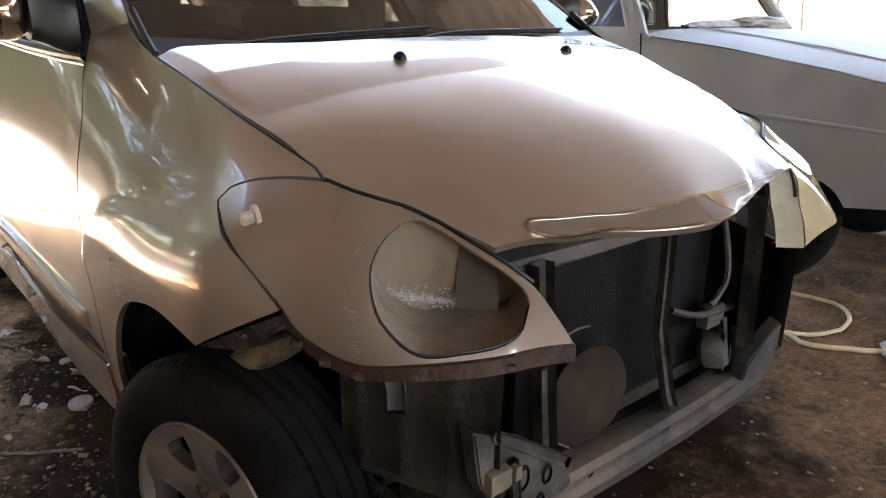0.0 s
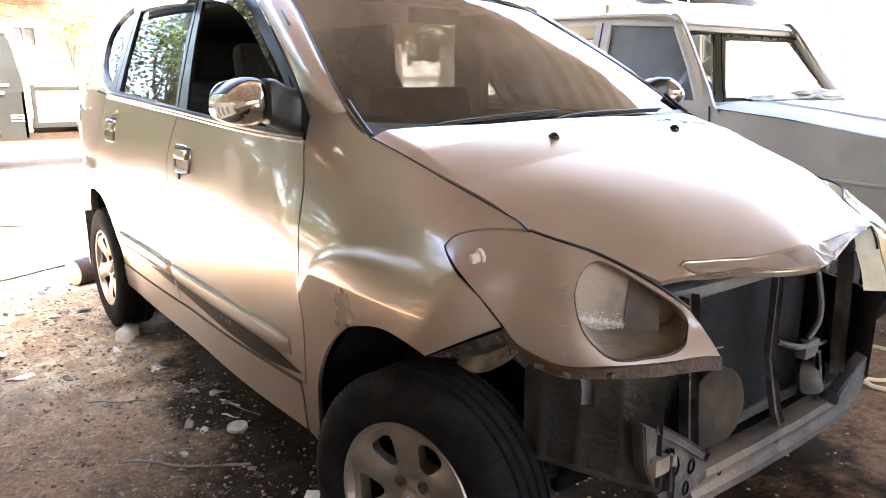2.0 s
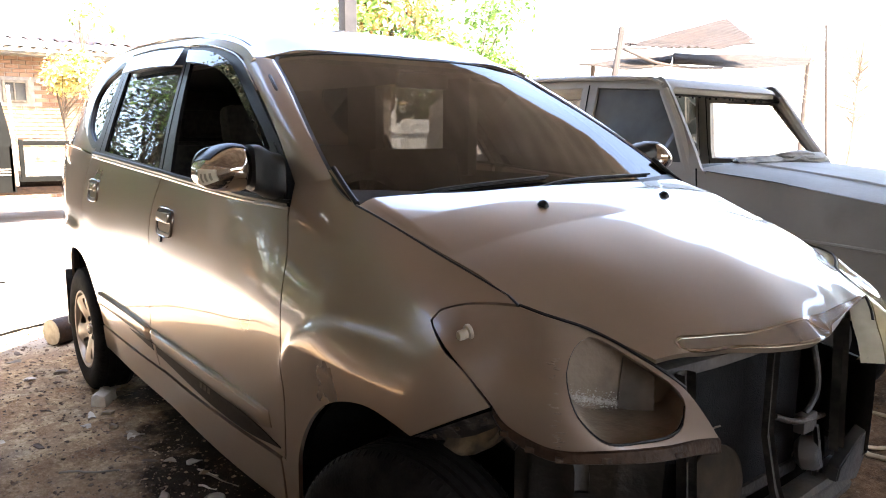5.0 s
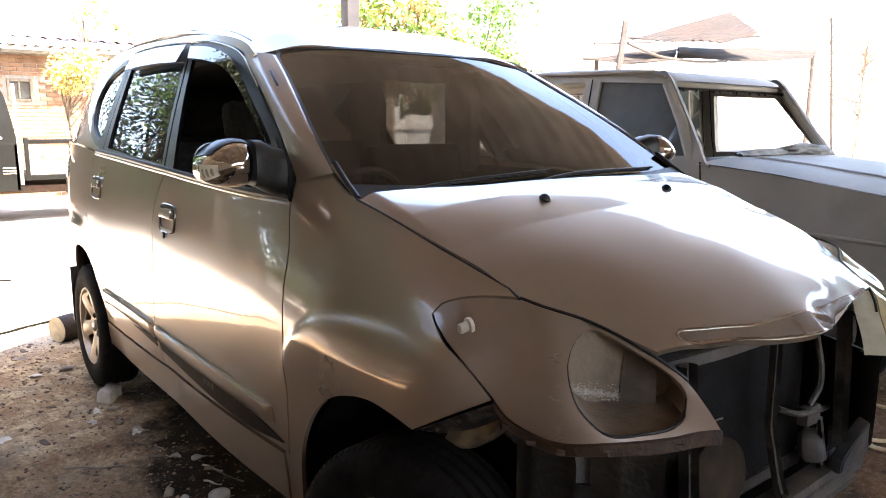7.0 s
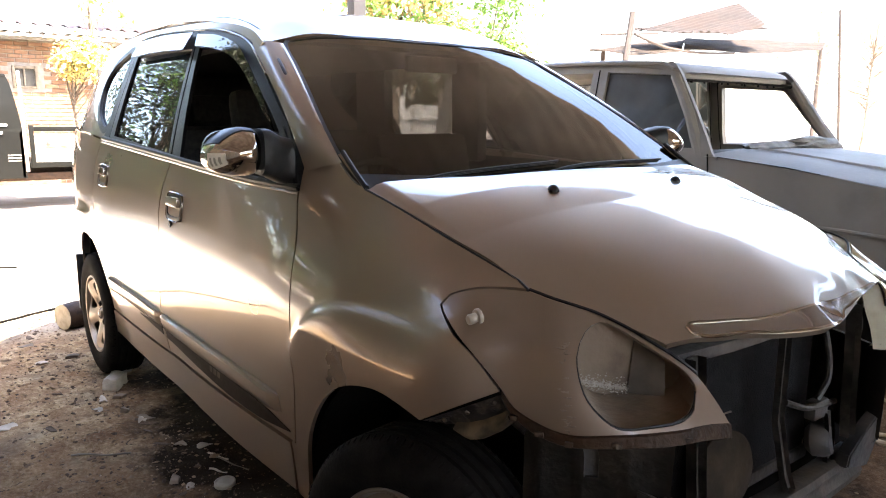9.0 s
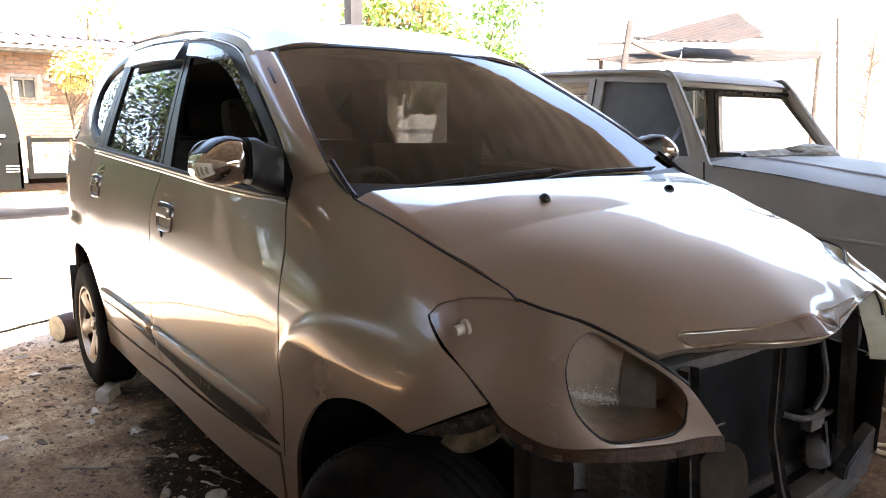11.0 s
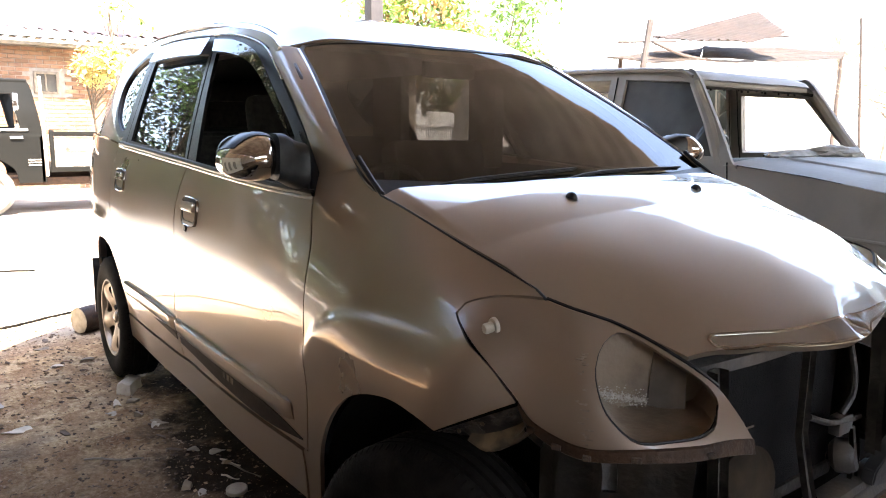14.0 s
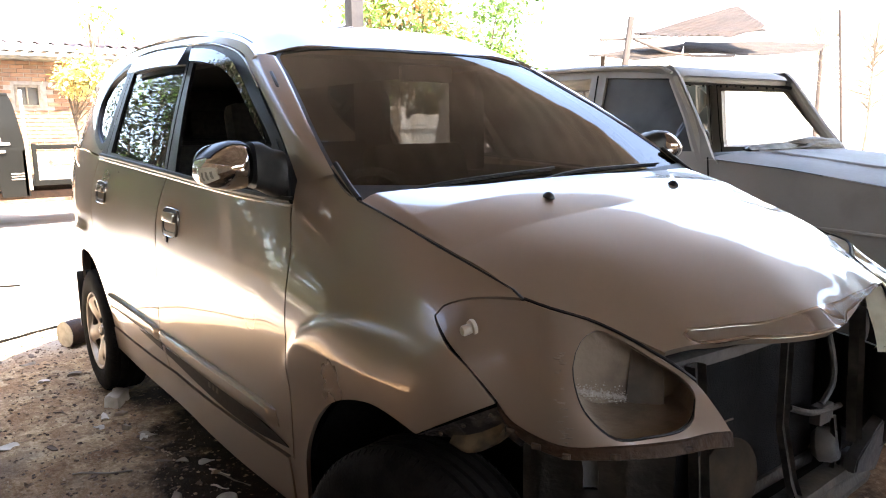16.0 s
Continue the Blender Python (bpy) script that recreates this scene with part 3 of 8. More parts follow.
def flank(x, z):
    """Half width of the body's side, with the flares round the two wheel arches."""
    x, z = np.asarray(x, float), np.asarray(z, float)
    out = flank_base(x, z)
    for cx, cz, wide, high, amount in ARCHES:
        r = (np.abs((x - cx) / wide) ** 3 + np.abs((z - cz) / high) ** 3) ** (1 / 3)
        fade = 1 / (1 + np.exp((x - cx - 0.06) / 0.05))
        fade = fade * np.clip((z - 0.64) / 0.16, 0, 1) ** 1.5
        out = out + amount * fade / (1 + np.exp(np.clip((r - 1) / 0.009, -50, 50)))
    return out


ARCHES = ((0.0, 0.30, 0.46, 0.59, 0.016), (-2.68, 0.30, 0.46, 0.55, 0.014))

# nose corner: a height field over (u, z) seen along the diagonal, running on from the flank
R2 = math.sqrt(0.5)
NOSE = [
    (0.402, 0.641, 0.883), (0.354, 0.535, 0.933), (0.489, 0.621, 0.773), (0.548, 0.506, 0.776), (0.518, 0.430, 0.812),
    (0.552, 0.345, 0.738), (0.455, 0.455, 0.888), (0.560, 0.420, 0.730), (0.505, 0.615, 0.730), (0.390, 0.690, 0.770),
]
for x in (0.12, 0.19, 0.26, 0.30):
    for z in (0.70, 0.76, 0.82, 0.88, 0.94, 0.975):
        NOSE.append((x, float(flank(x, z)), z))
nose = thin_plate([((x - y) * R2, z) for x, y, z in NOSE], [(x + y) * R2 for x, y, z in NOSE], [2e-5 if i < 10 else 1e-8 for i in range(len(NOSE))])


def cabin(x, z):
    """Half width of the cabin above the waistline: the panes lean in towards the roof."""
    up = np.asarray(z, float) - 1.14
    return flank_base(x, 1.14 + 0 * np.asarray(x, float)) - 0.36 * up - 0.15 * up * np.abs(up)



def offset_loop(loop, d):
    """The loop drawn in by d, for the gaps between panels."""
    p = np.array(loop, float)
    area = np.sum(p[:, 0] * np.roll(p[:, 1], -1) - np.roll(p[:, 0], -1) * p[:, 1])
    a = p - np.roll(p, 1, 0)
    b = np.roll(p, -1, 0) - p
    a /= np.linalg.norm(a, axis=1, keepdims=True) + 1e-12
    b /= np.linalg.norm(b, axis=1, keepdims=True) + 1e-12
    n = np.c_[-(a + b)[:, 1], (a + b)[:, 0]]
    n /= np.linalg.norm(n, axis=1, keepdims=True) + 1e-9
    cosine = np.clip((n * np.c_[-a[:, 1], a[:, 0]]).sum(1), 0.5, 1)
    return [q for q in p + n * (d * (1 if area > 0 else -1) / cosine)[:, None]]


def on_flank(out=0.0):
    return lambda x, z: (x, -(flank(x, z) + out), z)


def on_cabin(out=0.0):
    return lambda x, z: (x, -(cabin(x, z) + out), z)


def on_nose(out=0.0):
    def f(u, z):
        h = nose(u, z) + out
        return ((h + u) * R2, -(h - u) * R2, z)
    return f


RIGHT, UP, CORNER = (0, -1, 0), (0, 0, 1), (0.7, -0.7, 0.1)
GAP = 0.0022

# lines shared by neighbouring panels, in (x, z)
DOOR_FRONT = [(-0.487, 1.182), (-0.462, 1.09), (-0.415, 0.997), (-0.40, 0.90), (-0.386, 0.775), (-0.380, 0.65), (-0.398, 0.55), (-0.434, 0.446)]
DOOR_SPLIT = [(-1.345, 1.152), (-1.405, 1.04), (-1.425, 0.96), (-1.418, 0.867), (-1.445, 0.70), (-1.497, 0.548), (-1.49, 0.415)]
DOOR_REAR = [(-2.36, 1.188), (-2.425, 1.07), (-2.44, 0.95), (-2.41, 0.80), (-2.345, 0.63), (-2.315, 0.50), (-2.33, 0.402)]
WAIST_FRONT = [(-0.472, 1.116), (-0.84, 1.128), (-1.345, 1.152)]
WAIST_REAR = [(-1.345, 1.152), (-1.9, 1.172), (-2.36, 1.188)]
ARCH_FRONT = [(-0.405, 0.275), (-0.378, 0.40), (-0.341, 0.50), (-0.272, 0.60), (-0.20, 0.667), (-0.112, 0.712), (-0.005, 0.737), (0.088, 0.731), (0.145, 0.717)]
ARCH_REAR = [(-2.33, 0.402), (-2.325, 0.50), (-2.352, 0.58), (-2.42, 0.655), (-2.52, 0.705), (-2.655, 0.722), (-2.79, 0.700), (-2.90, 0.635), (-2.965, 0.54), (-2.985, 0.42), (-2.985, 0.36)]
HOOD_SEAM = [(0.252, 0.977), (0.15, 1.013), (0.05, 1.046), (-0.10, 1.092), (-0.25, 1.133)]

# lamp surround, in (u, z)
LAMP_TOP = [(-0.252, 0.976), (-0.30, 0.976), (-0.365, 0.970), (-0.410, 0.955), (-0.426, 0.938), (-0.406, 0.916), (-0.352, 0.870), (-0.297, 0.810)]
LAMP_LOW = [(-0.297, 0.810), (-0.272, 0.782), (-0.225, 0.765), (-0.175, 0.759), (-0.093, 0.767), (0.03, 0.770), (0.128, 0.744)]
LAMP_INNER = [(0.128, 0.744), (0.100, 0.788), (0.060, 0.838), (0.012, 0.873), (-0.055, 0.909), (-0.118, 0.935), (-0.185, 0.960), (-0.252, 0.976)]
LAMP_HOLE = [(-0.120, 0.926), (-0.150, 0.915), (-0.166, 0.886), (-0.158, 0.842), (-0.137, 0.808), (-0.093, 0.777), (-0.03, 0.779), (0.024, 0.783), (0.047, 0.792), (0.056, 0.814), (0.046, 0.836), (0.012, 0.864), (-0.05, 0.899), (-0.09, 0.918)]


def nose_to_xz(run):
    out = []
    for u, z in run:
        h = float(nose(u, z))
        out.append(((h + u) * R2, z))
    return out


car = tagged(empty("car"), "champagne gold people carrier, front bumper off, one headlamp missing", "car")


def flank_panels(mirror):
    """Fender, two doors, quarter and sill of one side."""
    tag = dict(mirror=mirror)
    lamp_edge = nose_to_xz([tuple(q) for q in curve_points(LAMP_TOP, 0.012)])
    lamp_edge[0], lamp_edge[-1] = HOOD_SEAM[0], (0.297, 0.808)
    screen_edge = [(-0.25, 1.133), (-0.295, 1.160), (-0.372, 1.212)]
    loop = outline(DOOR_FRONT, [(-0.434, 0.446), (-0.462, 0.442), (-0.468, 0.285)], [(-0.468, 0.285), ARCH_FRONT[0]], ARCH_FRONT, [ARCH_FRONT[-1], (0.297, 0.808)], lamp_edge[::-1], HOOD_SEAM, screen_edge, [(-0.372, 1.212), DOOR_FRONT[0]], step=0.012)
    fender = part("fender", sheet("fender", on_flank(), RIGHT, offset_loop(loop, 0.0016), grid=0.0075, **tag), M["paint"], car)
    loop = outline(DOOR_FRONT[1:], [DOOR_FRONT[-1], DOOR_SPLIT[-1]], DOOR_SPLIT[::-1], WAIST_FRONT[::-1], [WAIST_FRONT[0], DOOR_FRONT[1]])
    front = part("front_door", sheet("front_door", on_flank(), RIGHT, offset_loop(loop, 0.0042), grid=0.03, **tag), M["paint"], car)
    loop = outline(DOOR_SPLIT, [DOOR_SPLIT[-1], DOOR_REAR[-1]], DOOR_REAR[::-1], WAIST_REAR[::-1])
    rear = part("rear_door", sheet("rear_door", on_flank(), RIGHT, offset_loop(loop, GAP), grid=0.03, **tag), M["paint"], car)
    loop = outline(DOOR_REAR, ARCH_REAR, [ARCH_REAR[-1], (-3.18, 0.34), (-3.36, 0.40)], [(-3.36, 0.40), (-3.40, 0.75), (-3.38, 1.00), (-3.33, 1.22)], [(-3.33, 1.22), (-2.8, 1.212), (-2.36, 1.188)])
    part("quarter_panel", sheet("quarter_panel", on_flank(), RIGHT, offset_loop(loop, GAP), grid=0.03, **tag), M["paint"], car)
    loop = outline([(-0.462, 0.440), (-0.95, 0.428), (-1.49, 0.412), (-2.33, 0.398)], [(-2.33, 0.398), (-2.36, 0.285)], [(-2.36, 0.285), (-1.9, 0.282), (-1.2, 0.282), (-0.47, 0.290)], [(-0.47, 0.290), (-0.462, 0.440)])
    part("sill", sheet("sill", on_flank(0.004), RIGHT, offset_loop(loop, GAP), grid=0.03, flange=0.05, **tag), M["paint"], car)
    return fender, front, rear


fender, front_door, rear_door = flank_panels(False)
fender_l, front_door_l, rear_door_l = flank_panels(True)


# bonnet
BONNET = []
for x, rows in (
    (-0.26, ((0.0, 1.150), (0.35, 1.145), (0.64, 1.136))),
    (-0.04, ((0.0, 1.128), (0.26, 1.117), (0.45, 1.102), (0.66, 1.072))),
    (0.20, ((0.0, 1.062), (0.25, 1.052), (0.45, 1.030), (0.62, 0.994))),
    (0.38, ((0.0, 0.985), (0.25, 0.974), (0.40, 0.955), (0.51, 0.924))),
    (0.46, ((0.0, 0.932), (0.25, 0.920), (0.36, 0.908), (0.45, 0.892))),
    (0.505, ((0.0, 0.900), (0.20, 0.886), (0.33, 0.868))),
    (0.555, ((0.0, 0.856), (0.15, 0.846))),
):
    BONNET += [(x, y, z) for y, z in rows] + [(x, -y, z) for y, z in rows if y > 0]
bonnet_skin = thin_plate([(x, y) for x, y, _ in BONNET], [z for *_, z in BONNET])


def bonnet_surface(x, y):
    """The bonnet with the fold that runs along its rear corners."""
    x, y = np.asarray(x, float), np.asarray(y, float)
    run = HOOD_SEAM[::-1]
    edge = np.interp(x, [q[0] for q in run], [float(flank(*q)) for q in run])
    t = np.clip((edge - np.abs(y)) / (0.030 + 0.10 * np.clip(-x - 0.1, 0, 1)), 0, 1)
    return bonnet_skin(x, y) + 0.015 * t * t * (3 - 2 * t) * np.clip((0.06 - x) / 0.16, 0, 1)



def seam_xy(run, side):
    return [(x, side * float(flank(x, z))) for x, z in run]


def bonnet_edge(side):
    inner = []
    for u, z in LAMP_INNER[::-1]:
        h = float(nose(u, z))
        inner.append(((h + u) * R2, side * (h - u) * R2))
    return seam_xy(HOOD_SEAM, side), [q for q in inner[:-3]] + [(0.464, side * 0.452)]


def build_bonnet():
    seam_r, lamp_r = bonnet_edge(-1)
    seam_l, lamp_l = bonnet_edge(1)
    rear = [(-0.25, -0.655), (-0.235, -0.50), (-0.205, -0.30), (-0.195, 0.0), (-0.205, 0.30), (-0.235, 0.50), (-0.25, 0.655)]
    front = [(0.464, 0.452), (0.478, 0.38), (0.500, 0.27), (0.528, 0.15), (0.548, 0.05), (0.549, -0.03), (0.528, -0.15), (0.500, -0.27), (0.478, -0.38), (0.464, -0.452)]
    lamp_r[0], lamp_l[0] = seam_r[0], seam_l[0]
    loop = outline(seam_r, [seam_r[-1]] + rear[1:-1] + [seam_l[-1]], seam_l[::-1], lamp_l, front, lamp_r[::-1])
    hood = part("bonnet", sheet("bonnet", lambda x, y: (x, y, bonnet_surface(x, y)), UP, offset_loop(loop, 0.0044), grid=0.012, flange=0.018), M["paint"], car)
    # glossy strip let into the lip, broken off at its left end
    top = [(0.452, -0.375), (0.466, -0.30), (0.489, -0.19), (0.501, -0.05), (0.503, 0.05), (0.497, 0.16), (0.482, 0.30), (0.470, 0.40)]
    low = [(0.476, 0.385), (0.492, 0.29), (0.514, 0.17), (0.522, 0.12), (0.541, 0.07), (0.543, -0.03), (0.523, -0.15), (0.496, -0.27), (0.477, -0.365), (0.464, -0.388)]
    strip = outline(top, [top[-1], low[0]], low, [low[-1], (0.455, -0.388), top[0]], step=0.012)
    lay = lambda h: lambda x, y: (x, y, bonnet_surface(x, y) + h)
    part("bonnet_garnish", sheet("bonnet_garnish", lay(0.0035), UP, strip, grid=0.02, flange=0.003), M["paint_gloss"], hood, "glossy strip let into the bonnet lip")
    part("garnish_bead", sheet("garnish_bead", lay(0.0048), UP, offset_loop(strip, -0.002), [offset_loop(strip, 0.002)], grid=0.02, flange=0.0045), M["chrome"], hood)
    stub = outline([(0.503, 0.030), (0.500, 0.060), (0.504, 0.088)], [(0.504, 0.088), (0.538, 0.084)], [(0.538, 0.084), (0.524, 0.045), (0.503, 0.030)], step=0.01)
    part("emblem_stub", sheet("emblem_stub", lay(0.006), UP, stub, grid=0.02, flange=0.005), M["chrome"], hood, "bright broken emblem plate")
    for y in (-0.253, 0.253):
        x, z = -0.036, float(bonnet_surface(-0.036, y))
        bm = lathe([(0.0, 0.014), (0.007, 0.012), (0.012, 0.006), (0.014, 0.0), (0.014, -0.004)], 16, pose(x, y, z) @ Matrix.Diagonal((1.2, 1, 1, 1)))
        part("washer_nozzle", bm, M["black"], hood, "small black washer nozzle")
    return hood


def build_bonnet_gap_bead():
    # black tubes laid in the shut lines in place of their shade
    for s in (-1, 1):
        run = [(x, s * (float(flank(x, z)) - 0.0012), z - 0.0022) for x, z in curve_points(HOOD_SEAM, 0.02)]
        part("bonnet_seal", tube(run, 0.0036, 6), M["black"], car, "black bead painting the dark gap beside the bonnet")
        run = []
        for u, z in curve_points(LAMP_INNER[2:], 0.015):
            h = float(nose(u, z))
            run.append(((h + u) * R2 - 0.002, s * ((h - u) * R2 - 0.002), z + 0.0015))
        part("bonnet_seal", tube(run, 0.0034, 6), M["black"], car, "black bead painting the dark gap above the lamp")


# darker than the body: the dark ground the lip mirrors is painted in
M["paint_gloss"] = car_paint("darkened champagne lacquer", (0.17, 0.13, 0.10), 0.4, 0.2, 0.1)
bonnet = build_bonnet()
build_bonnet_gap_bead()


# lamp surround, right: painted, with an empty opening; left: the old yellowed lamp
def build_lamps():
    loop = outline(LAMP_TOP, LAMP_LOW, LAMP_INNER, step=0.012)
    hole = [q for q in curve_points(LAMP_HOLE, 0.012, closed=True)]
    surround = part("lamp_surround", sheet("lamp_surround", on_nose(), CORNER, offset_loop(loop, 0.0018), [hole], grid=0.018, flange=0.012, hole_flange=0.004), M["primer_paint"], car, "sanded champagne lamp surround with an empty headlamp opening")
    # black ring stands in for the dark gap round the opening
    ring = [tuple(float(c) for c in on_nose(-0.0065)(u, z)) for u, z in offset_loop(hole, 0.0006)]
    part("lamp_gasket", tube(ring + ring[:2], 0.0019, 8), M["black"], surround, "black ring painting the dark gap round the empty lamp opening")
    # the empty bucket behind the opening
    f = on_nose(-0.003)
    rim = np.stack(f(*np.array(hole).T), -1)
    mid = rim.mean(0)
    back = np.array((-0.085, 0.062, 0.0))
    wall = rim - mid
    wall = np.c_[wall[:, :2] * 1.0, wall[:, 2]]
    flat = wall - np.outer(wall @ np.array((0.81, -0.59, 0.0)), np.array((0.81, -0.59, 0.0))) * 1.0
    low = (rim[:, 2] < mid[2] - 0.045)[:, None]
    rim = rim + np.where(low, back * 0.16 + np.array((0, 0, -0.004)), back * 0.0)
    rows = [rim, rim + back * 0.05 + wall * 0.03, mid + flat * 1.03 + back * 0.9, mid + flat * 1.0 + back]
    part("lamp_bucket", loft(rows, closed=True), M["bucket"], surround, "dusty bare lamp bucket", smooth=30)
    bm = bmesh.new()
    bm.faces.new([bm.verts.new(tuple(q)) for q in mid + flat * 1.02 + back])
    part("bucket_back", bm, M["bucket"], surround)
    # lighter plate with a folded edge on the back wall
    n = np.array((0.81, -0.59, 0.0))
    side = np.array((0.59, 0.81, 0.0))
    o = mid + back + n * 0.006
    bm = bmesh.new()
    quad = [o + side * 0.018 + np.array((0, 0, -0.060)), o + side * 0.085 + n * 0.02 + np.array((0, 0, -0.066)), o + side * 0.080 + n * 0.02 + np.array((0, 0, 0.012)), o + side * 0.026 + np.array((0, 0, 0.045))]
    vs = [bm.verts.new(tuple(q)) for q in quad] + [bm.verts.new(tuple(q - n * 0.006)) for q in quad]
    for q in ((0, 1, 2, 3), (7, 6, 5, 4), (0, 4, 5, 1), (1, 5, 6, 2), (2, 6, 7, 3), (3, 7, 4, 0)):
        bm.faces.new([vs[k] for k in q])
    part("bucket_plate", bm, M["dull_tan"], surround)
    # flakes of white overspray low on the back wall
    rng = random.Random(2)
    verts, faces = [], []
    for k in range(1900):
        t = rng.random()
        a, h = -0.095 + 0.125 * t + rng.gauss(0, 0.012), -0.034 - 0.020 * t + rng.gauss(0, 0.011) * rng.random()
        q = mid + back * 0.985 + side * a + np.array((0, 0, h)) + n * 0.004
        r = 0.0003 + 0.0016 * rng.random() ** 4
        c = len(verts)
        m = rng.randint(5, 7)
        for j in range(m):
            w = 2 * math.pi * j / m
            verts.append(q + side * r * 1.3 * math.cos(w) * rng.uniform(0.6, 1.2) + np.array((0, 0, r * math.sin(w) * rng.uniform(0.6, 1.2))))
        verts.append(q + n * 0.0015)
        faces += [(c + j, c + (j + 1) % m, c + m) for j in range(m)]
    tagged(part("overspray", mesh_from("overspray", verts, faces), M["overspray"], surround), kind="stuff")
    # scraped remains of masking beside the opening
    for k in range(44):
        z = 0.905 - 0.0032 * k
        u0 = -0.188 - 0.014 * rng.random() + 0.16 * max(0, 0.85 - z)
        w = rng.uniform(0.004, 0.018)
        loop2 = outline([(u0, z), (u0 + w, z + 0.001)], [(u0 + w, z + 0.001), (u0 + w * 0.9, z - 0.0024)], [(u0 + w * 0.9, z - 0.0024), (u0 + w * 0.2, z - 0.0022)], [(u0 + w * 0.2, z - 0.0022), (u0, z)], step=0.006)
        if rng.random() < 0.42:
            part("scrape", sheet("scrape", on_nose(0.0008), CORNER, loop2, grid=0.02, flange=0.0006), M["scrape"], surround)
    # mounting stub on the surround
    u, z = -0.348, 0.930
    p = Vector([float(c) for c in on_nose()(u, z)])
    m = Matrix.Translation(p) @ Euler((0, radians(12), radians(-42))).to_matrix().to_4x4()
    bm = lathe([(0.0, 0.022), (0.0085, 0.022), (0.0105, 0.019), (0.0105, 0.004), (0.0165, 0.003), (0.0175, 0.0), (0.0175, -0.004)], 20, m @ Euler((radians(90), 0, radians(35))).to_matrix().to_4x4() @ Matrix.Diagonal((0.9, 1.0, 1.0, 1.0)))
    part("mounting_stub", bm, M["stub"], surround, "pale plastic mounting clip")
    # rusty flange under the surround
    rows = []
    for i, (u, z) in enumerate(curve_points(LAMP_LOW, 0.015)):
        w = 0.004 + 0.010 * min(1, i / 4)
        wob = 0.003 * noise.noise((i * 0.7, 3.0, 0.0))
        rows.append([on_nose(-0.002)(u, z + 0.0006), on_nose(0.002)(u, z - 0.0018), on_nose(0.002 + wob)(u, z - 0.006 - w), on_nose(-0.003)(u, z - 0.009 - w - 0.5 * abs(wob)), on_nose(-0.05)(u, z - 0.008 - w)])
    flange_part = part("rusty_flange", loft([[tuple(float(c) for c in q) for q in r] for r in rows]), M["rust"], surround, "rust-brown torn flange below the lamp surround")
    for k, (u, z) in enumerate(curve_points(LAMP_LOW, 0.085)[1:-1]):
        q = Vector([float(c) for c in on_nose(0.002)(u, z - 0.012)])
        m = Matrix.Translation(q) @ Euler((0, 0, radians(-42 + 60 * u))).to_matrix().to_4x4()
        bm = box((-0.004, -0.007 - 0.003 * (k % 2), -0.008), (0.005, 0.007, 0.002), 0.0015, m)
        part("flange_clip", bm, M["mud_rust"], flange_part)
    # the left lamp
    lens = part("headlamp", sheet("headlamp", on_nose(0.004), CORNER, offset_loop(loop, GAP), grid=0.018, flange=0.02, mirror=True), M["lens"], car, "old yellowed headlamp with a clouded lens")
    part("reflector", sheet("reflector", on_nose(-0.035), CORNER, offset_loop(loop, 0.010), grid=0.03, flange=0.03, mirror=True), M["cream"], lens)
    rows = []
    for u, z in curve_points(LAMP_LOW, 0.02):
        rows.append([on_nose(0.010)(u, z + 0.016), on_nose(0.014)(u, z + 0.006), on_nose(0.012)(u, z - 0.004), on_nose(-0.01)(u, z - 0.006)])
    rows = [[(float(a), -float(b), float(c)) for a, b, c in r] for r in rows]
    edge = curve_points(LAMP_INNER, 0.02)
    rows = [[on_nose(d)(u, z) for u, z in edge] for d in (0.003, -0.02, -0.055)]
    rows = [[(float(a), -float(b), float(c)) for a, b, c in r] for r in rows]
    part("lamp_housing", loft(rows), M["cream"], lens, "cream plastic lamp housing")
    part("lens_lip", loft(rows), M["lens_edge"], lens)


M["dull_tan"] = grainy("brown dusty plate", (0.075, 0.06, 0.045), (0.17, 0.135, 0.10), 9, (0.5, 0.8), 0.2, bump=0.2, bump_scale=60, stain=(0.04, 0.03, 0.025), stain_scale=7, stain_amount=0.6)
M["overspray"] = grainy("pale overspray dust", (0.26, 0.23, 0.20), (0.44, 0.40, 0.35), 90, (0.8, 0.95), bump=0.1)
M["bucket"] = grainy("dusty bare bucket", (0.12, 0.088, 0.062), (0.31, 0.235, 0.165), 9, (0.28, 0.5), 0.0, bump=0.2, bump_scale=90, stain=(0.11, 0.09, 0.07), stain_scale=9, stain_amount=0.5)
M["mud_rust"] = grainy("caked rust", (0.02, 0.012, 0.008), (0.07, 0.042, 0.025), 60, (0.7, 0.9), bump=0.4, bump_scale=120)
M["stub"] = grainy("pale plastic", (0.26, 0.215, 0.17), (0.38, 0.325, 0.26), 40, (0.35, 0.55), bump=0.05)
M["scrape"] = grainy("grey scraped filler", (0.11, 0.085, 0.065), (0.24, 0.19, 0.15), 60, (0.6, 0.85), 0.0, bump=0.3)
M["cream"] = grainy("cream reflector", (0.26, 0.215, 0.13), (0.38, 0.32, 0.21), 6, (0.35, 0.6), 0.1, bump=0.05)
M["lens_edge"] = grainy("bright lens edge", (0.66, 0.60, 0.44), (0.80, 0.75, 0.60), 20, (0.1, 0.25), 0.0, bump=0.02, coat=1.0)
build_lamps()


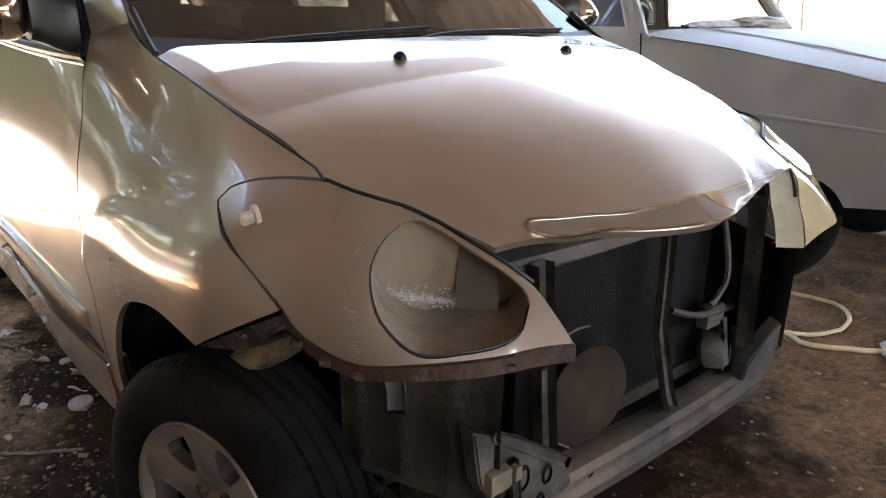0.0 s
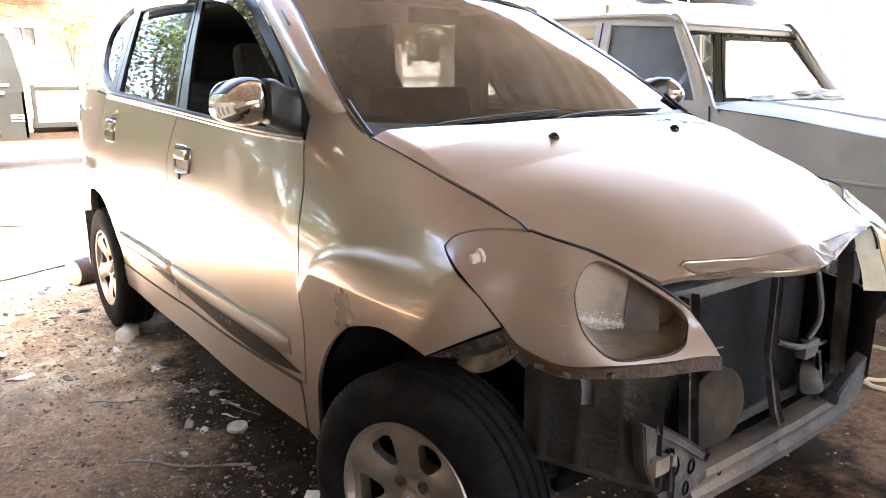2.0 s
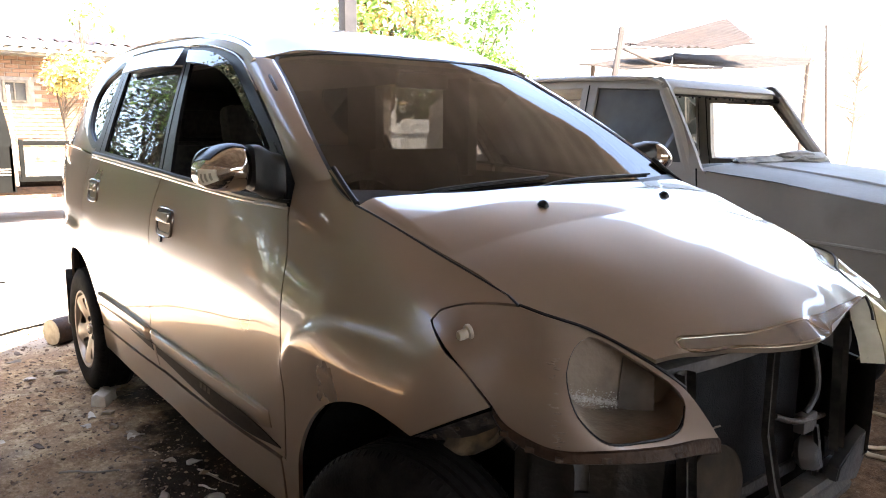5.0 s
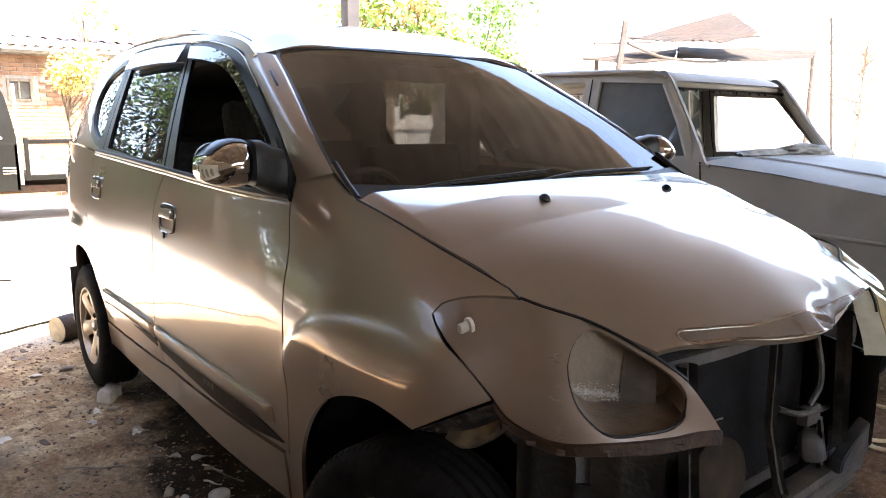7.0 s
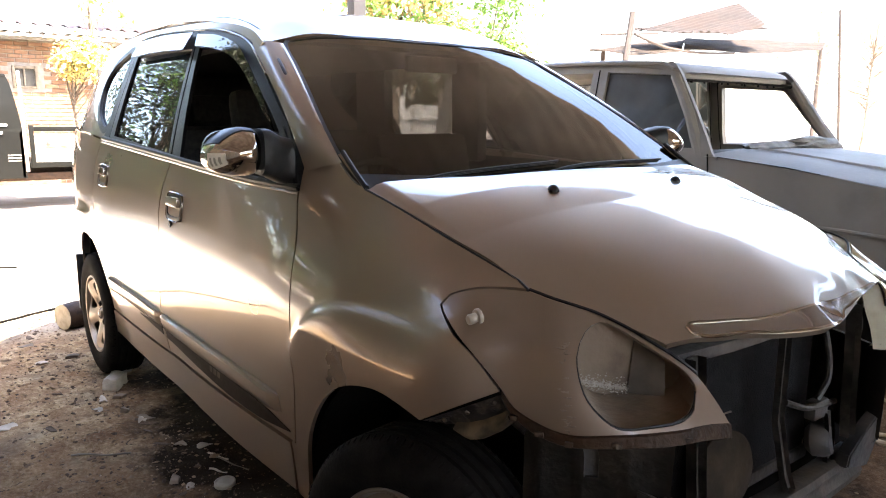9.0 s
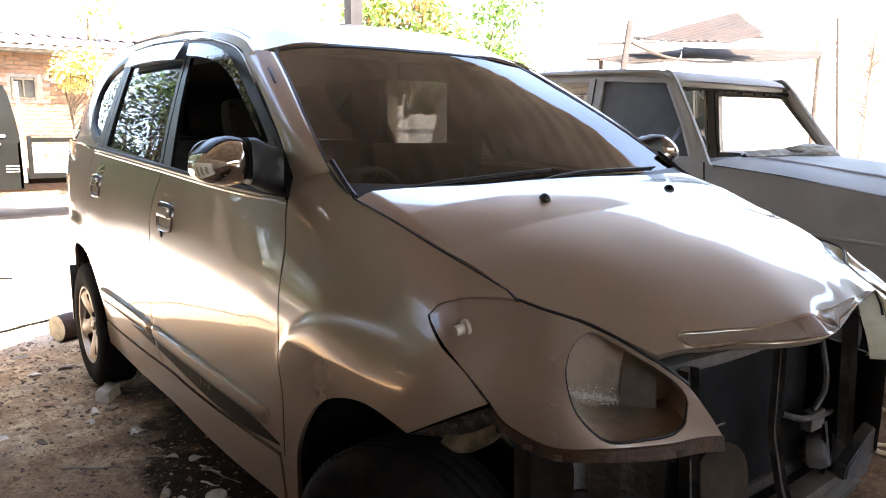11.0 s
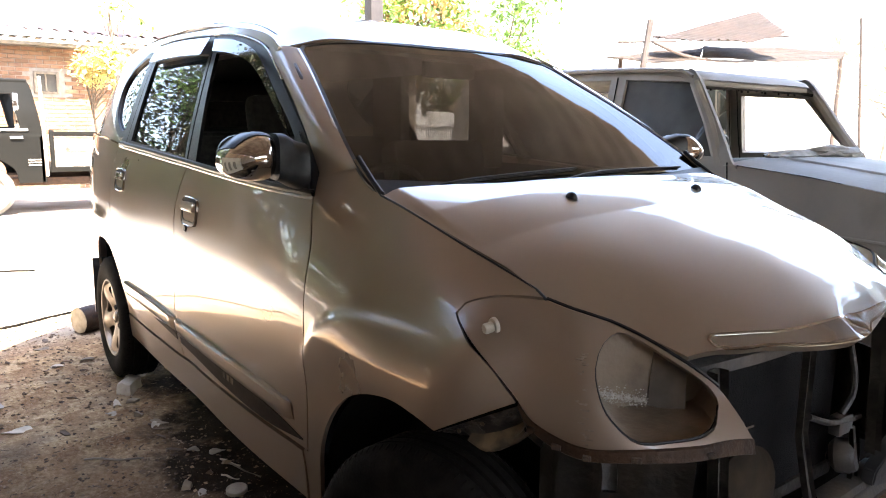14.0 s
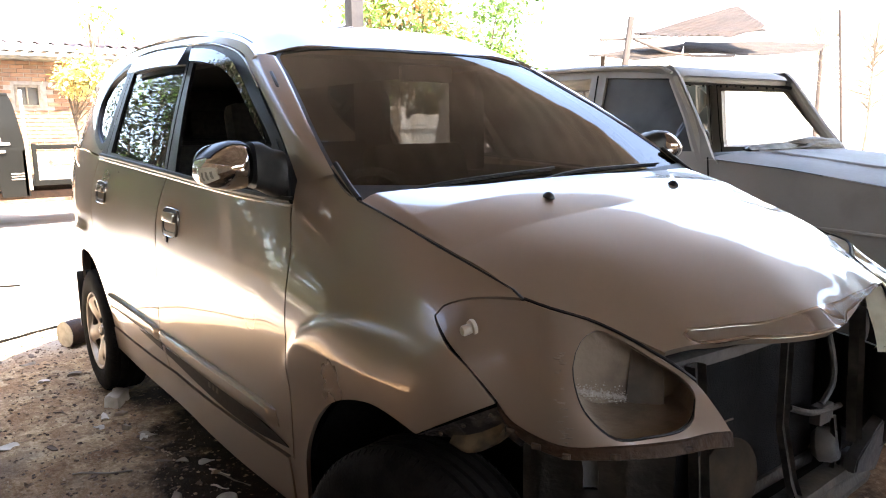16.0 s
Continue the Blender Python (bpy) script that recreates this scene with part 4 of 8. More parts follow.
# ---- cabin: screen, pillars, roof, panes ----
SCREEN = []
for x, rows in (
    (-0.12, ((0.0, 1.065), (0.40, 1.062), (0.66, 1.058))),
    (-0.30, ((0.0, 1.178), (0.40, 1.172), (0.672, 1.160))),
    (-0.62, ((0.0, 1.372), (0.35, 1.368), (0.62, 1.355))),
    (-0.95, ((0.0, 1.562), (0.30, 1.556), (0.545, 1.533))),
):
    SCREEN += [(x, y, z) for y, z in rows] + [(x, -y, z) for y, z in rows if y > 0]
screen = thin_plate([(x, y) for x, y, _ in SCREEN], [z for *_, z in SCREEN])
SCREEN_EDGE = [(-0.13, 0.660), (-0.25, 0.668), (-0.295, 0.678), (-0.372, 0.672), (-0.538, 0.640), (-0.778, 0.580), (-0.930, 0.545), (-0.962, 0.515)]
SCREEN_TOP = [(-0.962, 0.515), (-0.975, 0.42), (-0.972, 0.28), (-0.962, 0.0)]
screen_at = lambda x, y: (x, y, screen(x, y))


def mirrored(run):
    return [(x, -y) for x, y in run]


def build_screen():
    low = [(-0.13, -0.66), (-0.08, -0.35), (-0.07, 0.0), (-0.08, 0.35), (-0.13, 0.66)]
    loop = outline(mirrored(SCREEN_EDGE), mirrored(SCREEN_TOP) + SCREEN_TOP[-2::-1], SCREEN_EDGE[::-1], low[::-1])
    glass = part("windscreen", sheet("windscreen", lambda x, y: (x, y, screen(x, y) - 0.004), UP, offset_loop(loop, 0.004), grid=0.05, flange=0.005), M["windscreen"], car, "dusty tinted windscreen")
    # black bonded edge
    inner = offset_loop(loop, 0.012)
    part("screen_seal", sheet("screen_seal", lambda x, y: (x, y, screen(x, y) - 0.001), UP, loop, [inner], grid=0.03, flange=0.006), M["black"], glass)
    for s in (-1, 1):
        part("cowl_seal", tube([(x, s * (float(flank(x, z)) - 0.004), z + 0.002) for x, z in curve_points([(-0.25, 1.133), (-0.295, 1.160), (-0.372, 1.212)], 0.02)], 0.007, 8), M["black"], glass)
    # scuttle panel below the glass
    part("scuttle", sheet("scuttle", lambda x, y: (x, y, screen(x, y) + 0.004), UP, outline([(-0.30, -0.66), (-0.255, -0.35), (-0.245, 0.0), (-0.255, 0.35), (-0.30, 0.66)], low[::-1]), grid=0.05, flange=0.02), M["black"], car)
    for path in (
        [(-0.225, -0.12, 0.016), (-0.262, 0.10, 0.016), (-0.285, 0.52, 0.014)],
        [(-0.228, -0.60, 0.016), (-0.258, -0.42, 0.016), (-0.282, 0.02, 0.014)],
    ):
        pts = [(x, y, float(screen(x, y)) + h * 0.75) for x, y, h in path]
        arm = part("wiper", tube(curve_points(pts, 0.05), 0.0035, 8), M["black"], car)
        blade = [(x - 0.010, y, z - 0.006) for x, y, z in curve_points(pts, 0.05)][3:]
        part("wiper_blade", tube(blade, 0.003, 6), M["black"], arm)


build_screen()

DOOR_TOP = [(-0.472, 1.116), (-0.525, 1.20), (-0.605, 1.277), (-0.72, 1.350), (-0.83, 1.418), (-0.95, 1.485), (-1.07, 1.538), (-1.30, 1.586), (-1.55, 1.611), (-2.0, 1.635), (-2.35, 1.632)]
ROOFLINE = [(-0.953, 1.528), (-1.095, 1.580), (-1.378, 1.626), (-1.76, 1.652), (-2.4, 1.668), (-2.9, 1.640), (-3.28, 1.585)]
QUARTER = [(-2.405, 1.575), (-2.345, 1.275), (-2.37, 1.238), (-2.44, 1.236), (-2.63, 1.305), (-2.74, 1.43), (-2.70, 1.52), (-2.57, 1.572)]
ROOF = []
for x, rows in (
    (-0.955, ((0.0, 1.566), (0.30, 1.560), (0.53, 1.540))),
    (-1.12, ((0.0, 1.638), (0.30, 1.634), (0.46, 1.624), (0.54, 1.592))),
    (-1.38, ((0.0, 1.700), (0.30, 1.694), (0.48, 1.674), (0.575, 1.622))),
    (-1.90, ((0.0, 1.745), (0.30, 1.738), (0.49, 1.714), (0.59, 1.650))),
    (-2.60, ((0.0, 1.730), (0.30, 1.722), (0.48, 1.700), (0.58, 1.653))),
    (-3.30, ((0.0, 1.620), (0.30, 1.612), (0.55, 1.580))),
):
    ROOF += [(x, y, z) for y, z in rows] + [(x, -y, z) for y, z in rows if y > 0]
roof = thin_plate([(x, y) for x, y, _ in ROOF], [z for *_, z in ROOF])


def build_cabin(mirror):
    s = 1 if mirror else -1
    # windscreen pillar: rounded between the glass edge and the door frame
    def fair(pts, degree=3):
        """A fair curve through rough points, as a function of 0 to 1."""
        q = np.array(pts)
        t = np.r_[0, np.cumsum(np.linalg.norm(np.diff(q, axis=0), axis=1))]
        co = [np.polyfit(t / t[-1], q[:, k], degree) for k in range(3)]
        return lambda v: np.array([np.polyval(c, v) for c in co])

    edge = fair([(x, y, float(screen(x, y)) + 0.001) for x, y in SCREEN_EDGE[3:7]])
    frame_line = fair([(x, float(cabin(x, z)) + 0.002, z) for x, z in ((-0.487, 1.180), (-0.605, 1.281), (-0.72, 1.354), (-0.83, 1.422), (-0.95, 1.489), (-1.02, 1.522))])
    rows = []
    k = 24
    for i in range(-1, k + 1):
        a, b = edge(i / k), frame_line(i / k)
        d = b - a
        out = np.array((0.35, 0.75, 0.45)) * (0.16 * min(1.0, 0.25 + i / 8) * np.linalg.norm(d))
        row = [a + np.array((-0.01, -0.012, -0.008))]
        for t in np.linspace(0, 1, 13):
            row.append(a + d * t + out * 4 * t * (1 - t))
        row.append(b + np.array((0, -0.02, -0.002)))
        rows.append([(q[0], s * q[1], q[2]) for q in row])
    q = edge(0.80) * 0.62 + frame_line(0.80) * 0.38 + np.array((0.35, 0.75, 0.45)) * 0.011
    r = edge(0.62) * 0.62 + frame_line(0.62) * 0.38 + np.array((0.35, 0.75, 0.45)) * 0.011
    if s < 0:
        part("pillar_slot", tube([(v[0], s * v[1], v[2]) for v in (q, q * 0.9 + r * 0.1, q * 0.1 + r * 0.9, r)], [0.004, 0.007, 0.007, 0.004], 8), M["black"], car, "black rubber slot on the windscreen pillar")
    part("windscreen_pillar", loft(rows), M["paint"], car, smooth=60)
    # roof side, rear pillars and waist behind the doors, one pressing
    hole = outline([(-0.50, 1.13)] + DOOR_TOP[1:], [DOOR_TOP[-1], (-2.335, 1.55), (-2.29, 1.40), (-2.25, 1.193)], [(-2.25, 1.193), (-1.345, 1.157), (-0.50, 1.13)])
    top_front = [(-0.945, 1.515), (-0.95, 1.52)]
    loop = outline(ROOFLINE, [ROOFLINE[-1], (-3.36, 1.45), (-3.38, 1.30), (-3.33, 1.222)], [(-3.33, 1.222), (-2.8, 1.214), (-2.36, 1.190), (-2.262, 1.187)], [(-2.262, 1.187), (-2.30, 1.40), (-2.345, 1.55), (-2.362, 1.64)], [(-2.362, 1.64), (-2.0, 1.643), (-1.55, 1.619), (-1.30, 1.594), (-1.07, 1.546), (-0.962, 1.497)], [(-0.962, 1.497), ROOFLINE[0]])
    quarter = curve_points(QUARTER, 0.02, closed=True)
    part("roof_side", sheet("roof_side", on_cabin(), RIGHT, loop, [quarter], grid=0.03, mirror=mirror), M["paint"], car)
    part("quarter_glass", sheet("quarter_glass", on_cabin(-0.010), RIGHT, offset_loop(quarter, -0.006), grid=0.06, flange=0.004, mirror=mirror), M["film_glass"], car)
    part("quarter_seal", sheet("quarter_seal", on_cabin(0.003), RIGHT, offset_loop(quarter, -0.016), [offset_loop(quarter, 0.014)], grid=0.03, flange=0.012, mirror=mirror), M["black"], car)
    trim = outline([(-2.350, 1.575), (-2.346, 1.55), (-2.302, 1.40), (-2.264, 1.195)], [(-2.264, 1.195), (-2.36, 1.205)], [(-2.36, 1.205), (-2.347, 1.28), (-2.378, 1.42), (-2.407, 1.575)], [(-2.407, 1.575), (-2.350, 1.575)])
    part("pillar_trim", sheet("pillar_trim", on_cabin(0.003), RIGHT, trim, grid=0.03, flange=0.003, mirror=mirror), M["black"], car, "black trim between rear door and quarter window")
    # door frames and panes
    doors = (front_door_l, rear_door_l) if mirror else (front_door, rear_door)
    front_glass = outline([(-0.52, 1.133), (-0.60, 1.225), (-0.70, 1.30), (-0.83, 1.375), (-0.97, 1.445), (-1.12, 1.495), (-1.30, 1.525), (-1.475, 1.541)], [(-1.475, 1.541), (-1.395, 1.39), (-1.268, 1.158)], [(-1.268, 1.158), (-0.84, 1.140), (-0.52, 1.133)])
    front_frame = outline([(-0.474, 1.122)] + DOOR_TOP[1:8] + [(-1.558, 1.612)], [(-1.558, 1.612), (-1.49, 1.48), (-1.352, 1.160)], [(-1.352, 1.160), (-0.84, 1.136), (-0.474, 1.122)])
    part("window_frame", sheet("window_frame", on_cabin(0.004), RIGHT, offset_loop(front_frame, 0.001), [front_glass], grid=0.03, mirror=mirror), M["black"], doors[0])
    if mirror:  # the window of the near door is wound down
        part("window", sheet("window", on_cabin(-0.006), RIGHT, offset_loop(front_glass, -0.005), grid=0.06, flange=0.004, mirror=mirror), M["film_glass"], doors[0], "dark filmed door window")
    rear_glass = outline([(-1.552, 1.541), (-1.9, 1.558), (-2.29, 1.556)], [(-2.29, 1.556), (-2.235, 1.38), (-2.185, 1.208)], [(-2.185, 1.208), (-1.8, 1.190), (-1.392, 1.170)], [(-1.392, 1.170), (-1.47, 1.34), (-1.552, 1.541)])
    rear_frame = outline([(-1.568, 1.613), (-2.0, 1.635), (-2.355, 1.632)], [(-2.355, 1.632), (-2.338, 1.55), (-2.292, 1.40), (-2.255, 1.192)], [(-2.255, 1.192), (-1.8, 1.178), (-1.362, 1.160)], [(-1.362, 1.160), (-1.50, 1.48), (-1.568, 1.613)])
    part("window_frame", sheet("window_frame", on_cabin(0.004), RIGHT, offset_loop(rear_frame, 0.001), [rear_glass], grid=0.03, mirror=mirror), M["black"], doors[1])
    part("window", sheet("window", on_cabin(-0.006), RIGHT, offset_loop(rear_glass, -0.005), grid=0.06, flange=0.004, mirror=mirror), M["side_glass" if s < 0 else "clear_glass"], doors[1], "lightly tinted rear door window")
    # extra bead that catches the sky, for the highlight along the door tops
    part("door_top_bead", tube([(x, s * (float(cabin(x, z)) + 0.004), z + 0.003) for x, z in curve_points(DOOR_TOP[4:], 0.05)], 0.0038, 8), M["paint_gloss"], doors[0], "glossy bead added for the sky highlight over the doors")
    # rain visors along the window tops
    vis = outline([(-0.62, 1.262), (-0.72, 1.338), (-0.83, 1.405), (-0.95, 1.472), (-1.07, 1.524), (-1.30, 1.573), (-1.545, 1.598)], [(-1.545, 1.598), (-1.478, 1.548)], [(-1.478, 1.548), (-1.30, 1.530), (-1.12, 1.500), (-0.97, 1.450), (-0.83, 1.380), (-0.70, 1.305), (-0.62, 1.262)])
    part("rain_visor", sheet("rain_visor", lambda x, z: (x, -(cabin(x, z) + 0.012 + 0.22 * np.clip(1.60 - z, 0, 0.09)), z), RIGHT, vis, grid=0.02, flange=0.003, mirror=mirror), M["visor"], doors[0], "smoked acrylic rain visor")
    vis = outline([(-1.585, 1.607), (-2.0, 1.628), (-2.34, 1.626)], [(-2.34, 1.626), (-2.29, 1.553)], [(-2.29, 1.553), (-1.9, 1.553), (-1.555, 1.538)], [(-1.555, 1.538), (-1.585, 1.607)])
    part("rain_visor", sheet("rain_visor", lambda x, z: (x, -(cabin(x, z) + 0.012 + 0.28 * np.clip(1.63 - z, 0, 0.09)), z), RIGHT, vis, grid=0.02, flange=0.003, mirror=mirror), M["visor"], doors[1], "smoked acrylic rain visor")


build_cabin(False)
build_cabin(True)


def build_roof():
    side_r = [(x, -float(cabin(x, z))) for x, z in ROOFLINE]
    side_l = [(x, -y) for x, y in side_r]
    top = mirrored(SCREEN_TOP) + SCREEN_TOP[-2::-1]
    loop = outline(side_r, [side_r[-1], (-3.36, -0.30), (-3.37, 0.0), (-3.36, 0.30), side_l[-1]], side_l[::-1], [side_l[0], (-0.966, 0.515)], SCREEN_TOP, mirrored(SCREEN_TOP)[::-1], [(-0.962, -0.515), side_r[0]])
    skin = part("roof", sheet("roof", lambda x, y: (x, y, roof(x, y)), UP, loop, grid=0.05, flange=0.03), M["paint"], car)
    for s in (-1, 1):
        pts = [(x, s * (float(cabin(x, z)) - 0.035), float(roof(x, s * (float(cabin(x, z)) - 0.035))) + 0.004) for x, z in curve_points(ROOFLINE[:-1], 0.08)]
        part("drip_moulding", tube([(x, y, z - 0.008) for x, y, z in [(-0.945, s * 0.548, pts[0][2] - 0.012)] + pts[1:9]], 0.005, 8), M["black"], skin)


build_roof()


# ---- tail, wheel housings, floor: what closes the shell ----
def build_shell():
    zs = [0.38, 0.55, 0.75, 0.95, 1.10]
    rows = []
    for z in zs:
        w = float(flank(-3.36, z)) - 0.01
        rows.append([(-3.36 - 0.12 * math.cos(a) ** 0.8 if abs(math.cos(a)) > 1e-6 else -3.36, w * math.sin(a), z) for a in np.linspace(-math.pi / 2, math.pi / 2, 17)])
    gate = part("tailgate", loft(rows), M["paint"], car)
    glass = outline([(-0.50, 1.14), (-0.51, 1.30), (-0.44, 1.53)], [(-0.44, 1.53), (0.0, 1.55), (0.44, 1.53)], [(0.44, 1.53), (0.51, 1.30), (0.50, 1.14)], [(0.50, 1.14), (-0.50, 1.14)])
    hoop = outline([(-0.63, 1.09), (-0.58, 1.30), (-0.50, 1.575)], [(-0.50, 1.575), (0.0, 1.605), (0.50, 1.575)], [(0.50, 1.575), (0.58, 1.30), (0.63, 1.09)], [(0.63, 1.09), (-0.63, 1.09)])
    tail = lambda y, z: (-3.44 + 0.22 * (z - 1.1) + 0.18 * y * y, y, z)
    part("tailgate_frame", sheet("tailgate_frame", tail, (-1, 0, 0), hoop, [glass], grid=0.05, flange=0.03), M["paint"], gate)
    part("rear_window", sheet("rear_window", lambda y, z: (tail(y, z)[0] + 0.006, y, z), (-1, 0, 0), offset_loop(glass, -0.006), grid=0.1, flange=0.004), M["rear_blackout"], gate, "rear window blacked out to darken the cabin")
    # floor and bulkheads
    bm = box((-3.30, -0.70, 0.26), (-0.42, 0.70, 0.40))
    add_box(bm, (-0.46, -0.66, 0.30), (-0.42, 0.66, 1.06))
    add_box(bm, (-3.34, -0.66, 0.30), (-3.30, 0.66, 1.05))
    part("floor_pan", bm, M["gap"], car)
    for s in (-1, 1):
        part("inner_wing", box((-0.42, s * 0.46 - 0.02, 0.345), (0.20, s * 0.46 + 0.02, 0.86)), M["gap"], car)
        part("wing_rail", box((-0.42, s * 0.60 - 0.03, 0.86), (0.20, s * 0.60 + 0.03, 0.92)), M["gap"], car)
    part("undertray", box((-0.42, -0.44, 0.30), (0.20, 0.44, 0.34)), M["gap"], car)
    # plain black box added to keep the engine bay dark
    part("engine_bay_shade_box", box((-0.30, -0.40, 0.345), (0.16, 0.40, 0.88), 0.05), M["gap"], car)
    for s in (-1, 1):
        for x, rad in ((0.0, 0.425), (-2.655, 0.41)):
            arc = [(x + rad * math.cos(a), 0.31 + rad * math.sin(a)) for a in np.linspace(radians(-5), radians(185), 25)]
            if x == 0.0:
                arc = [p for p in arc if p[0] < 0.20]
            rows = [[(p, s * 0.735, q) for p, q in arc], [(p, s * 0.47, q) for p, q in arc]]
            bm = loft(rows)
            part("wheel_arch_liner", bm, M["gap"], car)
        # side inner skins behind the door gaps, near-black to paint their shade
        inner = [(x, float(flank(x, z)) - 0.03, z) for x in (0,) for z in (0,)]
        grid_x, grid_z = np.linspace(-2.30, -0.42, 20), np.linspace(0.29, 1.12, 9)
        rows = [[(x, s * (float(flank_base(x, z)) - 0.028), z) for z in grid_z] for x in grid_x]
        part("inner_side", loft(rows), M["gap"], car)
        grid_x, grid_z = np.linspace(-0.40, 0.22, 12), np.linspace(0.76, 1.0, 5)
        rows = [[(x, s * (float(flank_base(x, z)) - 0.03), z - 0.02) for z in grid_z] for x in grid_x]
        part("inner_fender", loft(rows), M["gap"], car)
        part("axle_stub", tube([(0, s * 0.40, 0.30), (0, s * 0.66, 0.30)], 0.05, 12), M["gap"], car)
        part("mud_flap", box((-3.02, s * 0.70 - 0.10, 0.26), (-3.00, s * 0.70 + 0.08, 0.56), 0.004), M["black"], car)


build_shell()


# ---- side trim, handles, mirrors ----
def build_side_trim(mirror):
    s = 1 if mirror else -1
    doors = (front_door_l, rear_door_l) if mirror else (front_door, rear_door)
    for door, x0, x1 in ((doors[0], -1.482, -0.482), (doors[1], -2.262, -1.508)):
        n = 40
        rows = []
        for i in range(n + 1):
            x = x0 + (x1 - x0) * i / n
            end = min(i, n - i) / n * abs(x1 - x0)
            k = min(1.0, math.sqrt(max(0.02, end / 0.03)))
            zc = 0.548
            row = []
            for dz, o in ((0.030, 0.0), (0.029, 0.010), (0.022, 0.016), (0.0, 0.019), (-0.022, 0.016), (-0.029, 0.010), (-0.030, 0.0)):
                z = zc + dz * (0.8 + 0.2 * k)
                row.append((x, s * (float(flank_base(x, z)) + o * k), z))
            rows.append(row)
        part("side_moulding", loft(rows, caps=True), M["paint"], door)
    upper = [(-1.83, 0.497), (-1.50, 0.511), (-1.20, 0.514), (-0.85, 0.513), (-0.60, 0.502), (-0.45, 0.478)]
    lower = [(-0.45, 0.474), (-0.65, 0.449), (-0.90, 0.447), (-1.20, 0.460), (-1.50, 0.478), (-1.83, 0.497)]
    for door, lo, hi in ((doors[0], -1.482, 0.0), (doors[1], -3.0, -1.508)):
        up = [q for q in curve_points(upper, 0.02) if lo < q[0] < hi]
        dn = [q for q in curve_points(lower, 0.02) if lo < q[0] < hi]
        loop = [q for k, q in enumerate(up + dn) if k == 0 or np.linalg.norm(q - (up + dn)[k - 1]) > 1e-3]
        part("stripe_decal", sheet("stripe_decal", on_flank(0.0022), RIGHT, loop, grid=0.02, flange=0.0016, mirror=mirror), M["decal"], door, "dark brown tapering stripe decal")
    # plain light shapes where the maker's tuning mark sits
    for k, x in enumerate((-0.995, -0.962, -0.928)):
        b = box((x - 0.011, -0.0005, 0.486), (x + 0.011, 0.0005, 0.504), 0.0, Matrix.Translation((0, s * (float(flank_base(x, 0.495)) + 0.004), 0)))
        part("decal_mark", b, M["steel"], doors[0])
    # pull handles in their bowls
    for door, x, z in ((doors[0], -1.262, 0.995), (doors[1], -2.245, 1.035)):
        y = float(flank(x, z))
        lean = math.atan2(float(flank(x, z - 0.04)) - float(flank(x, z + 0.04)), 0.08)
        tilt = Matrix.Translation((x, s * (y + 0.001), z)) @ Euler((s * lean, 0, 0)).to_matrix().to_4x4()
        bm = bmesh.new()
        ring = lambda w, h, d: [(w * math.copysign(abs(math.cos(a)) ** 0.45, math.cos(a)), s * d, h * math.copysign(abs(math.sin(a)) ** 0.45, math.sin(a))) for a in (2 * math.pi * k / 28 for k in range(28))]
        bm = loft([ring(0.0755, 0.0465, -0.004), ring(0.075, 0.046, 0.002), ring(0.070, 0.041, 0.003), ring(0.066, 0.034, 0.003), ring(0.060, 0.028, -0.018), ring(0.001, 0.001, -0.02)], closed=True)
        bmesh.ops.transform(bm, matrix=tilt, verts=bm.verts[:])
        part("handle_bowl", bm, M["black"], door)
        bm = loft([ring(0.078, 0.050, -0.004), ring(0.078, 0.050, 0.003), ring(0.0765, 0.0485, 0.0045), ring(0.075, 0.0465, 0.002)], closed=True)
        bmesh.ops.transform(bm, matrix=tilt, verts=bm.verts[:])
        part("handle_rim", bm, M["paint_gloss"], door)
        bm = box((-0.058, -0.010, 0.000), (0.058, 0.008, 0.034), 0.006, tilt @ Matrix.Translation((0, s * 0.004, 0)))
        part("handle", bm, M["paint"], door)
    y = float(flank(-1.292, 0.936))
    bm = lathe([(0.0, 0.006), (0.010, 0.006), (0.013, 0.003), (0.013, -0.002)], 18, Matrix.Translation((-1.292, s * y, 0.936)) @ Euler((radians(90) * -s, 0, 0)).to_matrix().to_4x4())
    part("keyhole", bm, M["black"], doors[0])
    # waist strip at the foot of the panes
    for door, run in ((doors[0], WAIST_FRONT), (doors[1], WAIST_REAR)):
        rows = []
        for x, z in curve_points(run, 0.06):
            y = float(cabin(x, z)) + 0.004
            rows.append([(x, s * (y - 0.006), z + 0.014), (x, s * (y + 0.004), z + 0.013), (x, s * (y + 0.007), z + 0.004), (x, s * (y + 0.003), z - 0.004)])
        part("waist_strip", loft(rows), M["black"], door)
        # thin tube added below the strip to shape the shoulder's sky highlight
        part("shoulder_bead", tube([(x, s * (float(flank_base(x, z - 0.010)) - 0.003), z - 0.010) for x, z in curve_points(run, 0.06)], 0.0055, 8), M["paint"], door)


M["decal"] = grainy("dark brown decal film", (0.006, 0.004, 0.003), (0.014, 0.009, 0.007), 10, (0.5, 0.65), bump=0.02, spec=0.1)
build_side_trim(False)
build_side_trim(True)


M["indicator"] = grainy("clear indicator plastic", (0.50, 0.46, 0.38), (0.66, 0.61, 0.52), 60, (0.35, 0.5), bump=0.05)
M["dull_lens"] = grainy("grey lens cell", (0.20, 0.18, 0.15), (0.30, 0.27, 0.22), 60, (0.4, 0.6), bump=0.05)


